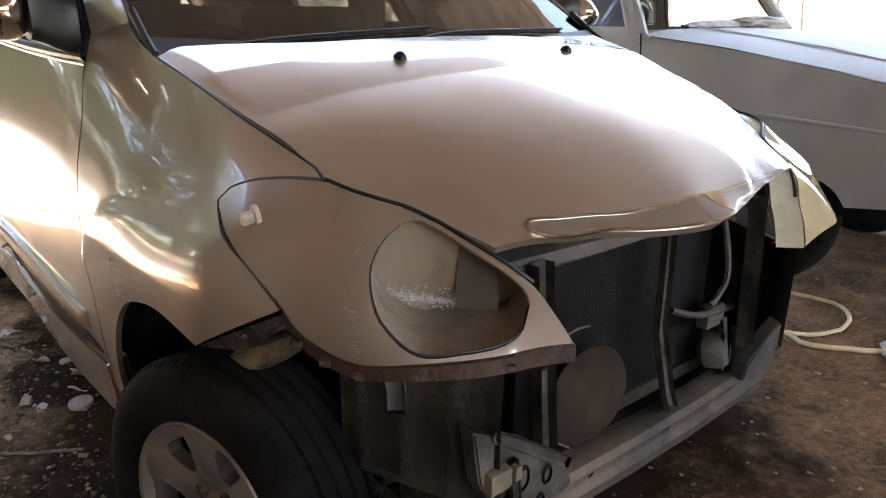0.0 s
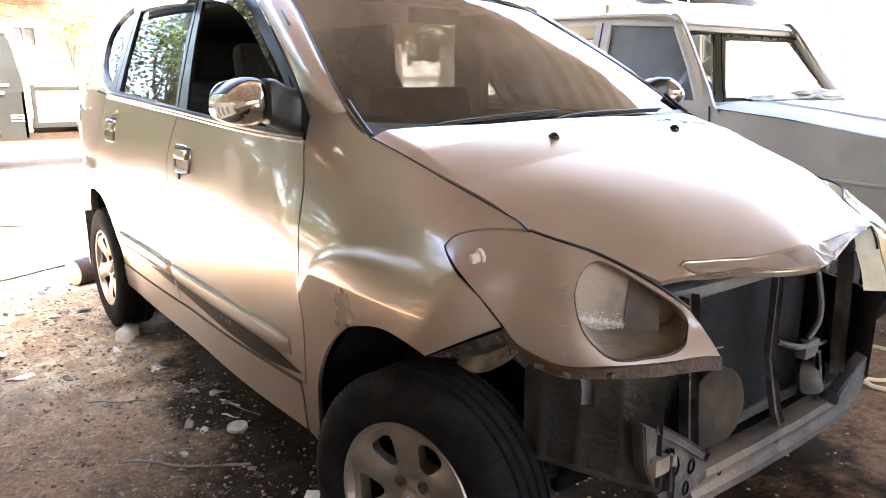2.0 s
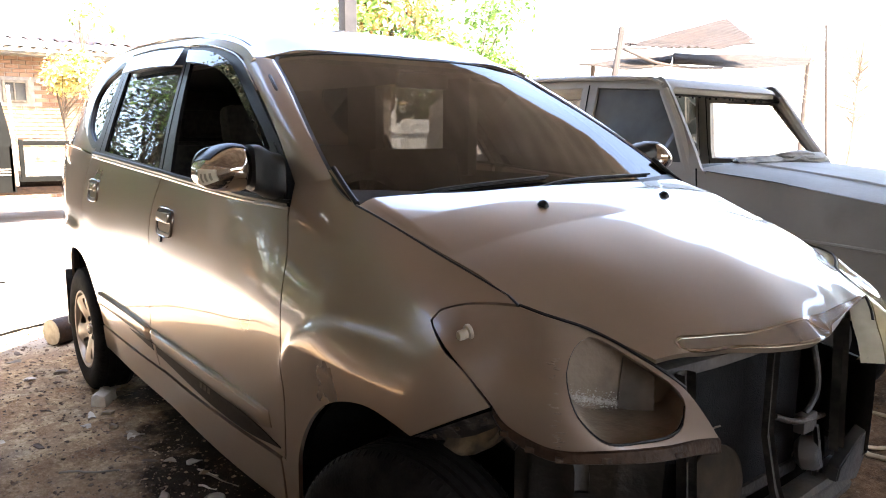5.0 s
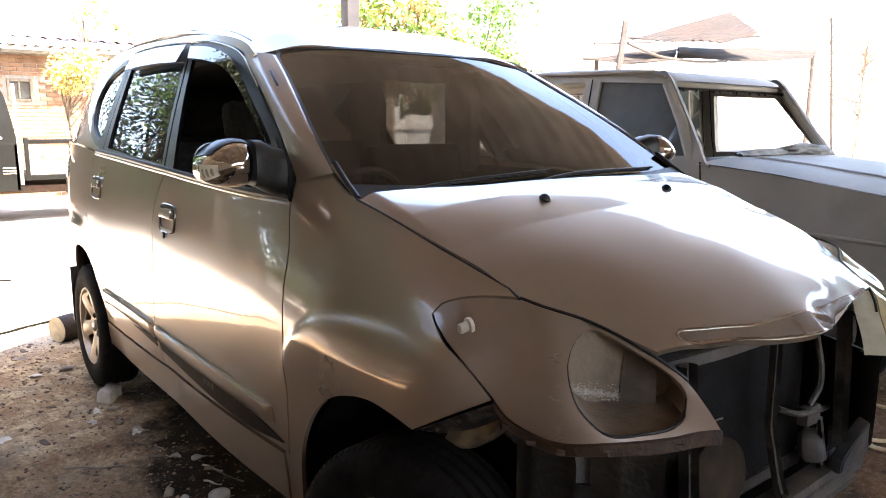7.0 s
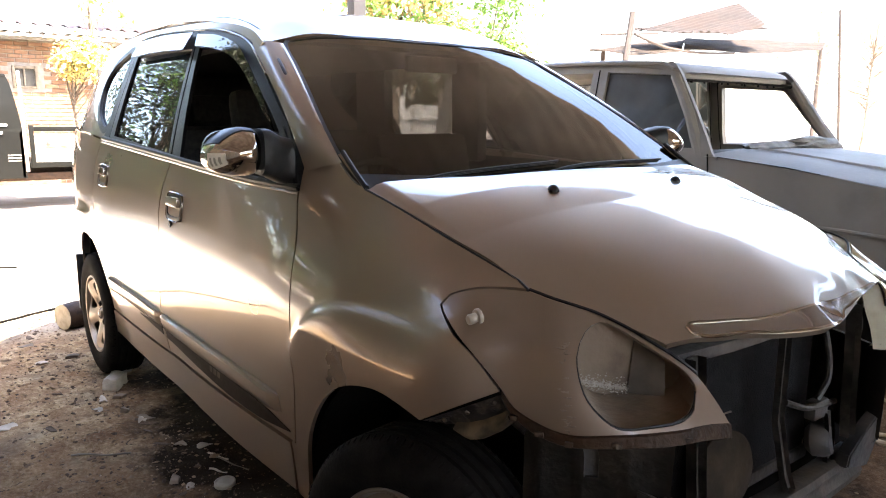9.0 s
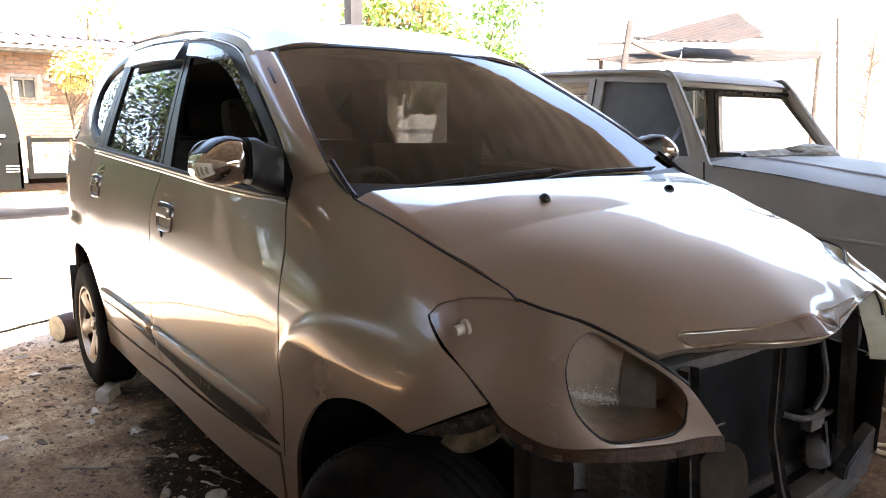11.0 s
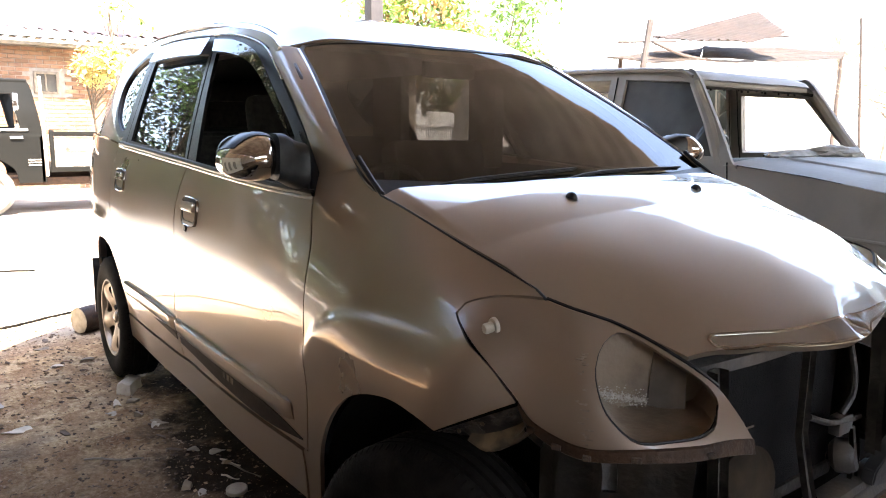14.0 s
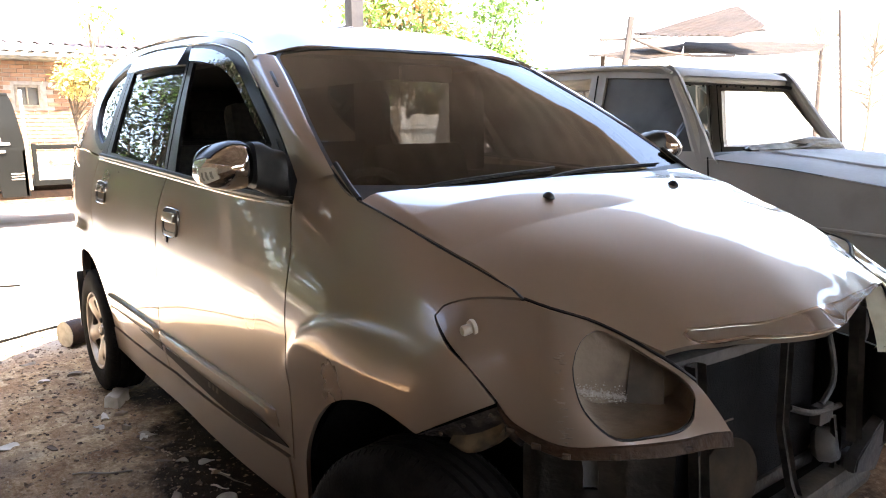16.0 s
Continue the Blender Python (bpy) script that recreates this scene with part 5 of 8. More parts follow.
def build_mirror(mirror):
    s = 1 if mirror else -1
    door = front_door_l if mirror else front_door
    cx, cy, cz = -0.515, 0.870, 1.212
    def shell(t, a, proud=0.0):
        x = 0.062 - 0.105 * t + proud * (1 - t)
        k = math.sin(min(1.0, (t + 0.04) / 0.75) * math.pi / 2) ** 0.65
        c, n = math.cos(a), math.sin(a)
        wide = (0.082 if c > 0 else 0.058) + proud
        return (cx + x, s * (cy + wide * k * math.copysign(abs(c) ** (0.9 if c > 0 else 0.5), c)), cz + (0.060 + proud) * k * math.copysign(abs(n) ** 0.85, n) * (1 - 0.22 * max(0, c)) - 0.012 * k * max(0, c))

    rows = [[shell(i / 16, 2 * math.pi * j / 32) for j in range(32)] for i in range(17)]
    cap = part("side_mirror", loft(rows, closed=True, caps=True), M["chrome"], car, "chrome-capped door mirror")
    ring = [(cx - 0.044, s * (cy + (0.076 if math.cos(a) > 0 else 0.054) * math.copysign(abs(math.cos(a)) ** 0.7, math.cos(a))), cz + 0.054 * math.sin(a)) for a in (2 * math.pi * j / 28 for j in range(28))]
    part("mirror_bezel", loft([ring, [(x - 0.012, y, z) for x, y, z in ring]], closed=True, caps=True), M["black"], cap)
    # arm and sail
    ring = lambda x0, y0, w, h, z0: [(x0 + w * math.copysign(abs(math.cos(a)) ** 0.6, math.cos(a)), s * y0, z0 + h * math.copysign(abs(math.sin(a)) ** 0.6, math.sin(a))) for a in (2 * math.pi * j / 20 for j in range(20))]
    part("mirror_arm", loft([ring(cx - 0.002, cy - 0.050, 0.045, 0.058, cz), ring(cx - 0.01, cy - 0.075, 0.05, 0.062, cz - 0.004), ring(cx - 0.035, 0.755, 0.055, 0.062, cz - 0.022), ring(cx - 0.04, 0.728, 0.06, 0.065, cz - 0.03)], closed=True, caps=True), M["black"], cap)
    sail = outline([(-0.485, 1.122), (-0.54, 1.205), (-0.62, 1.275)], [(-0.62, 1.275), (-0.655, 1.20), (-0.66, 1.130)], [(-0.66, 1.130), (-0.485, 1.122)])
    part("mirror_sail", sheet("mirror_sail", on_cabin(0.010), RIGHT, sail, grid=0.03, flange=0.02, mirror=mirror), M["black"], cap)
    band = [[shell(0.20 + 0.045 * i, radians(v), 0.0035) for v in (-34, -30, -15, 0, 8, 11)] for i in range(9)]
    lens = part("indicator_lens", loft(band), M["indicator"], cap, "clear indicator strip on the mirror cap")
    for i in (1, 3, 5):
        cell = [[shell(0.22 + 0.045 * (i + d), radians(v), 0.0045) for v in (-24, -12, 0)] for d in (0.0, 0.5, 1.0)]
        part("lens_cell", loft(cell), M["dull_lens"], lens)
    top = [[shell(0.42 + 0.58 * i / 8, radians(40 + 12.5 * j - 10 * i / 8), 0.002) for j in range(10)] for i in range(9)]
    part("upper_shell", loft(top), M["black"], cap, "black upper shell of the mirror")


build_mirror(False)
build_mirror(True)


# ---- wheels ----
def build_wheel():
    """A wheel about the local y axis, its face towards -y, its centre at the origin."""
    m = Euler((radians(90), 0, 0)).to_matrix().to_4x4()
    root = empty("wheel")
    w = 0.092
    prof = [(0.188, 0.070), (0.192, 0.082), (0.205, 0.090), (0.235, 0.096), (0.262, 0.096), (0.283, 0.090), (0.299, 0.080), (0.308, 0.066)]
    grooves = []
    for c in (0.050, 0.017, -0.017, -0.050):
        grooves += [(0.310, c + 0.006), (0.302, c + 0.004), (0.302, c - 0.004), (0.310, c - 0.006)]
    prof = prof + grooves + [(r, -h) for r, h in reversed(prof)]
    tyre = part("tyre", lathe(prof, 72, m), M["rubber"], root, smooth=30)
    # small sipes on the shoulders
    verts, faces = [], []
    for k in range(90):
        for c in (0.070, -0.070):
            a, b = 2 * math.pi * k / 90, len(verts)
            g = 1 if c > 0 else -1
            for aa, r, h in ((-0.008, 0.304, 0), (0.008, 0.304, 0), (0.008, 0.296, 0.014), (-0.008, 0.296, 0.014), (-0.008, 0.3095, 0), (0.008, 0.3095, 0), (0.008, 0.3025, 0.014), (-0.008, 0.3025, 0.014)):
                verts.append((r * math.cos(a + aa), -(c + g * (h - 0.004)), r * math.sin(a + aa)))
            faces += [(b + 4, b + 7, b + 6, b + 5), (b, b + 4, b + 5, b + 1), (b + 1, b + 5, b + 6, b + 2), (b + 2, b + 6, b + 7, b + 3), (b + 3, b + 7, b + 4, b)]
    tagged(part("tread_siping", mesh_from("tread_siping", verts, faces), M["rubber"], tyre), kind="stuff")
    rim = part("rim", lathe([(0.193, 0.074), (0.197, 0.082), (0.193, 0.088), (0.186, 0.086), (0.180, 0.074), (0.176, 0.060)], 64, m), M["alloy"], root)
    # barrel near-black: the deep shade behind the spokes painted in
    part("barrel", lathe([(0.176, 0.060), (0.170, 0.02), (0.168, -0.075), (0.10, -0.078), (0.0, -0.078)], 48, m), M["gap"], root)

    def face(x, z):
        r = np.hypot(x, z)
        y = -(0.060 + 0.014 * np.clip(r / 0.18, 0, 1) ** 2 - 0.012 * np.exp(-((r - 0.05) / 0.03) ** 2))
        a = np.arctan2(z, x)
        crown = np.cos(6 * (a - math.pi / 2)) * 0.009 * np.clip((r - 0.05) / 0.08, 0, 1)
        return (x, y - crown, z)

    disc = [(0.182 * math.cos(a), 0.182 * math.sin(a)) for a in np.linspace(0, 2 * math.pi, 90, endpoint=False)]
    holes = []
    for k in range(6):
        a0 = math.pi / 2 + math.pi / 6 + k * math.pi / 3
        pts = []
        for r, da in ((0.086, 0.0), (0.096, 0.15), (0.120, 0.21), (0.146, 0.245), (0.158, 0.21), (0.161, 0.0), (0.158, -0.21), (0.146, -0.245), (0.120, -0.21), (0.096, -0.15)):
            pts.append((r * math.cos(a0 + da), r * math.sin(a0 + da)))
        holes.append(curve_points(pts, 0.008, closed=True))
    part("spokes", sheet("spokes", face, (0, -1, 0), disc, holes, grid=0.008, flange=0.01, hole_flange=0.040), M["alloy"], rim, "six-spoke silver alloy wheel face")
    part("hub_cap", lathe([(0.0, 0.068), (0.016, 0.067), (0.024, 0.063), (0.027, 0.054)], 24, m), M["alloy"], rim)
    bm = bmesh.new()
    ring = lambda rx, rz: [(rx * math.cos(a), -0.0695, rz * math.sin(a)) for a in (2 * math.pi * j / 24 for j in range(24))]
    bm = loft([ring(0.016, 0.011), [(x, y - 0.0012, z) for x, y, z in ring(0.015, 0.010)], [(x, y - 0.0012, z) for x, y, z in ring(0.012, 0.0075)], ring(0.0115, 0.007)], closed=True)
    part("cap_mark", bm, M["chrome"], rim)
    for k in range(4):
        a = math.pi / 4 + k * math.pi / 2
        cx, cz = 0.050 * math.cos(a), 0.050 * math.sin(a)
        bm = lathe([(0.0, 0.062), (0.007, 0.061), (0.0095, 0.055), (0.0095, 0.040)], 6, Matrix.Translation((cx, 0, cz)) @ m)
        part("lug_nut", bm, M["dark_steel"], rim)
        bm = lathe([(0.016, 0.0555), (0.0145, 0.055), (0.0135, 0.045)], 20, Matrix.Translation((cx, 0, cz)) @ m)
        part("lug_seat", bm, M["dark_steel"], rim)
    # disc darkened likewise for the shade inside the wheel
    part("brake_disc", lathe([(0.0, 0.0), (0.125, 0.0), (0.128, -0.006), (0.128, -0.02), (0.0, -0.02)], 40, m), M["sooty"], root)
    return root


def build_wheels():
    first = build_wheel()
    first.parent = car
    first.matrix_basis = pose(0.012, -0.692, 0.309, 0, 0, STEER) @ pose(0, 0, 0, -2.5, 0, 0) @ pose(0, 0, 0, 0, -6, 0)
    for x, y, turn, spin in ((0.012, 0.692, 180 + STEER, 40), (-2.655, -0.712, 0, 12), (-2.655, 0.712, 180, 75)):
        copy_thing(first, pose(x, y, 0.309, 0, 0, turn) @ pose(0, 0, 0, 0, spin, 0))
    # dried mud on the front of the near tyre
    rows = []
    for i in range(14):
        a = radians(2 - 62 * i / 13)
        r = 0.3115
        lo, hi = -0.030 + 0.006 * noise.noise((i * 0.8, 1, 0)), 0.034 + 0.006 * noise.noise((i * 0.8, 4, 0))
        rows.append([(rr * math.cos(a), -h, rr * math.sin(a)) for h, rr in ((lo, r - 0.003), (lo + 0.003, r), ((lo + hi) / 2, r + 0.0006 * (i % 2)), (hi - 0.003, r), (hi, r - 0.003))])
    part("dried_mud", loft(rows), M["mud"], first, "tan dried mud on the tread")


# grime, darkened further for the shade inside nose and wheels
M["sooty"] = grainy("dirty shade-darkened panel", (0.008, 0.007, 0.006), (0.022, 0.019, 0.016), 9, (0.5, 0.8), 0.1, bump=0.3, bump_scale=70, stain=(0.06, 0.046, 0.034), stain_scale=6, stain_amount=0.5, spec=0.3)
STEER = 15.0
M["mud"] = grainy("dried mud", (0.045, 0.033, 0.022), (0.14, 0.10, 0.065), 40, (0.8, 0.95), bump=0.6, bump_scale=90)
build_wheels()


# ---- bare nose: radiator support and what hangs on it ----
def bent_strip(points, width, thick, across=(0, 1, 0), flange=0.0):
    """A pressed steel strip along points, width across, with turned edges."""
    a = np.array(across, float)
    rows = []
    pts = [np.array(p, float) for p in points]
    for i, p in enumerate(pts):
        d = pts[min(i + 1, len(pts) - 1)] - pts[max(i - 1, 0)]
        d /= np.linalg.norm(d)
        side = a - d * (a @ d)
        side /= np.linalg.norm(side)
        n = np.cross(side, d)
        h = width / 2
        row = [p - side * h - n * flange, p - side * h, p - side * h * 0.5 + n * 0.004, p + side * h * 0.5 + n * 0.004, p + side * h, p + side * h - n * flange]
        row += [q - n * thick for q in reversed(row)]
        rows.append(row)
    return loft(rows, closed=True, caps=True)


def lump_at(centre, size, seed):
    bm = bmesh.new()
    bmesh.ops.create_icosphere(bm, subdivisions=2, radius=1.0)
    for v in bm.verts:
        k = 1 + 0.4 * noise.noise(v.co * 1.7 + Vector((seed * 3.1, 0, 0)))
        v.co = Vector((v.co.x * size[0] * k, v.co.y * size[1] * k, v.co.z * size[2] * k)) + Vector(centre)
    return bm


def build_front():
    # lower cross member: a ribbed channel
    rows = []
    for i in range(41):
        y = -0.30 + 0.77 * i / 40
        bow = 0.012 * (1 - (y / 0.45) ** 2)
        x0, z0 = 0.455 + bow, 0.375
        prof = [(-0.05, 0.045), (-0.012, 0.050), (0.004, 0.044), (0.010, 0.028), (0.004, 0.014), (0.006, 0.002), (0.014, -0.010), (0.010, -0.030), (0.000, -0.046), (-0.020, -0.052), (-0.05, -0.050)]
        rows.append([(x0 + px, y, z0 + pz + 0.002 * noise.noise((y * 9, px * 40, 0))) for px, pz in prof])
    beam = part("cross_member", loft(rows, closed=True, caps=True), M["steel"], car, "dusty ribbed steel cross member", smooth=40)
    for y in (-0.20, 0.05, 0.44):
        part("bolt_hole", lathe([(0.009, 0.001), (0.007, 0.0012), (0.006, -0.004), (0.0, -0.004)], 14, pose(0.472, y, 0.398, 0, 90, 0)), M["gap"], beam)
    # upper tie bar under the bonnet lip
    part("upper_tie_bar", bent_strip([(0.40, -0.42, 0.845), (0.425, -0.2, 0.85), (0.43, 0.0, 0.852), (0.425, 0.2, 0.85), (0.40, 0.42, 0.845)], 0.05, 0.004, (1, 0, 0), 0.02), M["dark_steel"], car)
    # uprights at both ends
    for s in (-1, 1):
        up = part("upright", bent_strip([(0.440, s * 0.345, 0.84), (0.450, s * 0.340, 0.70), (0.455, s * 0.336, 0.59), (0.462, s * 0.333, 0.50)], 0.036, 0.004, (0, 1, 0), 0.020), M["dull_steel"], car)
        for z in (0.565, 0.66):
            part("hole", lathe([(0.006, 0.0), (0.006, 0.006), (0.0, 0.006)], 12, pose(0.458, s * 0.337, z, 0, 90, 0)), M["gap"], up)
        # pressed gusset joining upright, apron and cross member, with its folded box and hanging foot
        bm = bmesh.new()
        quad = [(-0.518, 0.620), (-0.384, 0.547), (-0.285, 0.474), (-0.271, 0.416), (-0.423, 0.376), (-0.454, 0.435), (-0.501, 0.519)]
        if s > 0:
            quad = [(y * 0.75 - 0.12, 0.416 + (z - 0.416) * 0.6) for y, z in quad]
        a = [bm.verts.new((0.490 - 0.10 * (y + 0.46) ** 2, -s * y, z)) for y, z in quad]
        b = [bm.verts.new((v.co.x - 0.035, v.co.y, v.co.z)) for v in a]
        bm.faces.new(a)
        bm.faces.new(b[::-1])
        for k in range(7):
            bm.faces.new((a[k], b[k], b[(k + 1) % 7], a[(k + 1) % 7]))
        bmesh.ops.bevel(bm, geom=bm.edges[:], offset=0.004, segments=2, affect="EDGES")
        gus = part("gusset", bm, M["dull_steel" if s < 0 else "dark_steel"], car)
        if s < 0:
            part("gusset_rib", bent_strip([(0.492, -0.475, 0.600), (0.494, -0.395, 0.548), (0.492, -0.300, 0.480)], 0.020, 0.004, (0, 0.4, 1), 0.006), M["dull_steel"], gus)
            part("gusset_rib", bent_strip([(0.494, -0.440, 0.545), (0.496, -0.432, 0.47), (0.494, -0.428, 0.40)], 0.018, 0.004, (0, 1, 0), 0.006), M["dull_steel"], gus)
            for y, z, r in ((-0.405, 0.490, 0.013), (-0.345, 0.472, 0.010), (-0.425, 0.415, 0.008), (-0.360, 0.425, 0.009)):
                part("gusset_hole", lathe([(r * 1.35, 0.0), (r, 0.003), (r, -0.010), (0.0, -0.010)], 14, pose(0.4905, y, z, 0, 90, 0) @ Matrix.Diagonal((1.5, 1, 1, 1))), M["gap"], gus)
            part("bracket_leg", bent_strip([(0.497, -0.452, 0.452), (0.503, -0.452, 0.40), (0.505, -0.455, 0.36), (0.520, -0.468, 0.338)], 0.034, 0.003, (0.2, 1, 0), 0.006), M["dull_steel"], car)
            part("tow_block", box((0.470, -0.492, 0.502), (0.507, -0.446, 0.540), 0.005), M["tan_block"], car)
            part("tow_block", box((0.478, -0.440, 0.508), (0.508, -0.425, 0.534), 0.004), M["tan_block"], car)
        # side apron running back to the arch
        rows = []
        for i in range(29):
            t = i / 28
            x, y = 0.50 - 0.28 * t, 0.46 + 0.12 * t ** 0.9
            rib = 0.010 * (0.5 + 0.5 * math.cos(t * 22)) ** 3 + 0.003 * noise.noise((i * 0.5, s, 2))
            foot = 0.455 + 0.004 * t
            rows.append([(x - 0.02, s * (y - 0.03), 0.725), (x, s * (y + rib * 0.5), 0.715), (x, s * (y + rib), 0.64), (x, s * (y + rib + 0.004 * noise.noise((i * 0.4, 3, s))), 0.56), (x, s * (y + rib * 0.6), foot + 0.012), (x - 0.004, s * (y + 0.012), foot + 0.004), (x - 0.01, s * (y - 0.012), foot)])
        part("apron", loft(rows), M["sooty"], car, "sooty ribbed inner wing panel")
        part("hanging_stay", bent_strip([(0.42, s * 0.615, 0.74), (0.425, s * 0.61, 0.70), (0.425, s * 0.61, 0.665)], 0.026, 0.004, (1, 1, 0), 0.006), M["dark_steel"], car)
        # torn lip of the wing ahead of the arch: tarred crumpled sheet above, a dusty brown scoop curling out below
        rows, scoop = [], []
        for i in range(33):
            t = i / 32
            x, z = 0.145 + 0.165 * t, 0.716 + 0.094 * t
            y = float(flank(min(x, 0.30), z)) - 0.004
            d = float(np.interp(t, (0, 0.2, 0.35, 0.55, 0.72, 0.88, 1.0), (0.004, 0.020, 0.038, 0.062, 0.070, 0.066, 0.050)))
            row = [(x, s * y, z)]
            for j in range(1, 7):
                k = j / 6
                crumple = 0.007 * noise.noise((i * 0.42, j * 0.8, s * 3.0)) + 0.004 * noise.noise((i * 1.1, j * 1.7, s))
                row.append((x + 0.004 * k, s * (y - 0.016 * math.sin(k * 2.2) + crumple), z - d * 0.68 * k))
            rows.append(row)
            if t > 0.38:
                w = min(1.0, (t - 0.38) / 0.25)
                wob = 0.004 * noise.noise((i * 0.5, 9.0, s))
                scoop.append([(x + 0.003, s * (y - 0.012), z - d * 0.52), (x + 0.005, s * (y - 0.004 + wob), z - d * 0.68), (x + 0.007, s * (y + 0.006 * w + wob), z - d * (0.70 + 0.16 * w)), (x + 0.008, s * (y + 0.004 * w + wob), z - d * (0.72 + 0.28 * w)), (x + 0.007, s * (y - 0.010), z - d * (0.73 + 0.30 * w)), (x + 0.003, s * (y - 0.055), z - d * (0.72 + 0.16 * w))])
        part("torn_lip", loft(rows), M["tar"], car, "torn tar-black crumpled lip of the wing", smooth=50)
        part("torn_lip_edge", loft(scoop), M["scoop"], car, "dusty brown curled edge of the wing", smooth=60)
        for t in (0.28, 0.55, 0.83):
            x, z = 0.145 + 0.165 * t, 0.716 + 0.094 * t - 0.010
            part("lip_tag", lump_at((x + 0.006, s * (float(flank(min(x, 0.30), z)) - 0.008), z), (0.006, 0.003, 0.004), t * 9), M["steel"], car)
        # crumpled corner where wing, surround and flange meet
        part("torn_corner", bent_strip([(0.300, s * 0.700, 0.800), (0.312, s * 0.690, 0.772), (0.308, s * 0.680, 0.750), (0.322, s * 0.668, 0.735)], 0.030, 0.003, (0.7, s * -0.7, 0), 0.008), M["tar"], car)
    # radiator and condenser
    rad = part("radiator", box((0.335, -0.30, 0.42), (0.365, 0.33, 0.80), 0.006), M["fins"], car, "dark finned radiator")
    for z in (0.80, 0.42):
        part("radiator_tank", box((0.325, -0.31, z - 0.018), (0.375, 0.34, z + 0.018), 0.008), M["sooty"], rad)
    part("centre_stay", bent_strip([(0.430, 0.035, 0.845), (0.425, 0.045, 0.75), (0.420, 0.055, 0.60), (0.440, 0.075, 0.46), (0.452, 0.08, 0.42)], 0.030, 0.004, (0, 1, 0), 0.012), M["dull_steel"], car)
    # dusty round splash plate beside the upright
    prof = [(0.0, 0.012), (0.05, 0.012), (0.085, 0.008), (0.095, 0.0), (0.095, -0.004), (0.0, -0.004)]
    bm = lathe(prof, 36, pose(0.430, -0.165, 0.530, 0, 84, 0) @ Matrix.Diagonal((1.0, 1.2, 1, 1)))
    for v in bm.verts:
        v.co.z = max(v.co.z, 0.448 + 0.10 * (v.co.y + 0.165))
    part("splash_plate", bm, M["brown_plate"], car, "dusty brown splash plate")
    # bonnet catch with rods and hoses
    catch = part("bonnet_catch", box((0.405, 0.23, 0.55), (0.435, 0.30, 0.60), 0.006), M["dark_steel"], car)
    part("catch_rod", tube(curve_points([(0.42, 0.26, 0.60), (0.425, 0.30, 0.64), (0.42, 0.31, 0.70), (0.40, 0.30, 0.80)], 0.02), 0.008, 8), M["dull_steel"], catch)
    part("catch_arm", tube(curve_points([(0.42, 0.10, 0.63), (0.43, 0.18, 0.60), (0.43, 0.27, 0.585), (0.43, 0.34, 0.58)], 0.02), 0.008, 8), M["dull_steel"], catch)
    horn = lathe([(0.0, 0.03), (0.035, 0.03), (0.045, 0.015), (0.045, -0.015), (0.03, -0.03), (0.0, -0.03)], 24, pose(0.42, 0.30, 0.48, 0, 80, 15))
    part("horn", horn, M["dark_steel"], car)
    part("horn_stay", bent_strip([(0.43, 0.30, 0.56), (0.44, 0.30, 0.50), (0.44, 0.30, 0.43)], 0.03, 0.004, (0, 1, 0), 0.008), M["dull_steel"], car)
    part("loose_wire", tube(curve_points([(0.50, -0.345, 0.725), (0.495, -0.30, 0.728), (0.48, -0.25, 0.715), (0.46, -0.22, 0.70)], 0.01), 0.002, 6), M["steel"], car)
    part("blue_hose", tube(curve_points([(0.40, -0.36, 0.82), (0.42, -0.33, 0.84), (0.41, -0.28, 0.80), (0.38, -0.26, 0.74)], 0.015), 0.010, 8), M["bluehose"], car)


M["brown_plate"] = grainy("brown sooty plate", (0.016, 0.0115, 0.0075), (0.048, 0.034, 0.021), 7, (0.8, 0.95), 0.1, bump=0.2, bump_scale=60, stain=(0.016, 0.013, 0.011), stain_scale=8, stain_amount=0.7, spec=0.1)
M["dull_steel"] = grainy("dull brown-grey steel", (0.030, 0.026, 0.022), (0.095, 0.082, 0.068), 12, (0.45, 0.75), 0.3, bump=0.3, bump_scale=80, stain=(0.015, 0.012, 0.010), stain_scale=14, stain_amount=0.7)
M["tan_block"] = grainy("dusty tan block", (0.12, 0.095, 0.062), (0.22, 0.175, 0.115), 20, (0.6, 0.85), bump=0.2, bump_scale=60, stain=(0.05, 0.038, 0.028), stain_scale=14, stain_amount=0.5)
M["scoop"] = grainy("brown dusty curled sheet", (0.040, 0.029, 0.018), (0.12, 0.088, 0.052), 16, (0.35, 0.6), 0.2, bump=0.2, bump_scale=70, stain=(0.015, 0.011, 0.008), stain_scale=22, stain_amount=0.8)
M["tar"] = grainy("tarred sheet metal", (0.004, 0.004, 0.004), (0.014, 0.012, 0.011), 30, (0.22, 0.55), 0.1, bump=0.5, bump_scale=60, stain=(0.07, 0.055, 0.045), stain_scale=38, stain_amount=0.6)
M["fins"] = grainy("dark radiator fins", (0.004, 0.004, 0.004), (0.010, 0.0095, 0.009), 30, (0.6, 0.9), 0.0, bump=0.6, bump_scale=260, spec=0.12)
M["bluehose"] = grainy("faded blue hose", (0.04, 0.07, 0.14), (0.08, 0.12, 0.20), 20, (0.4, 0.6), bump=0.05)
build_front()


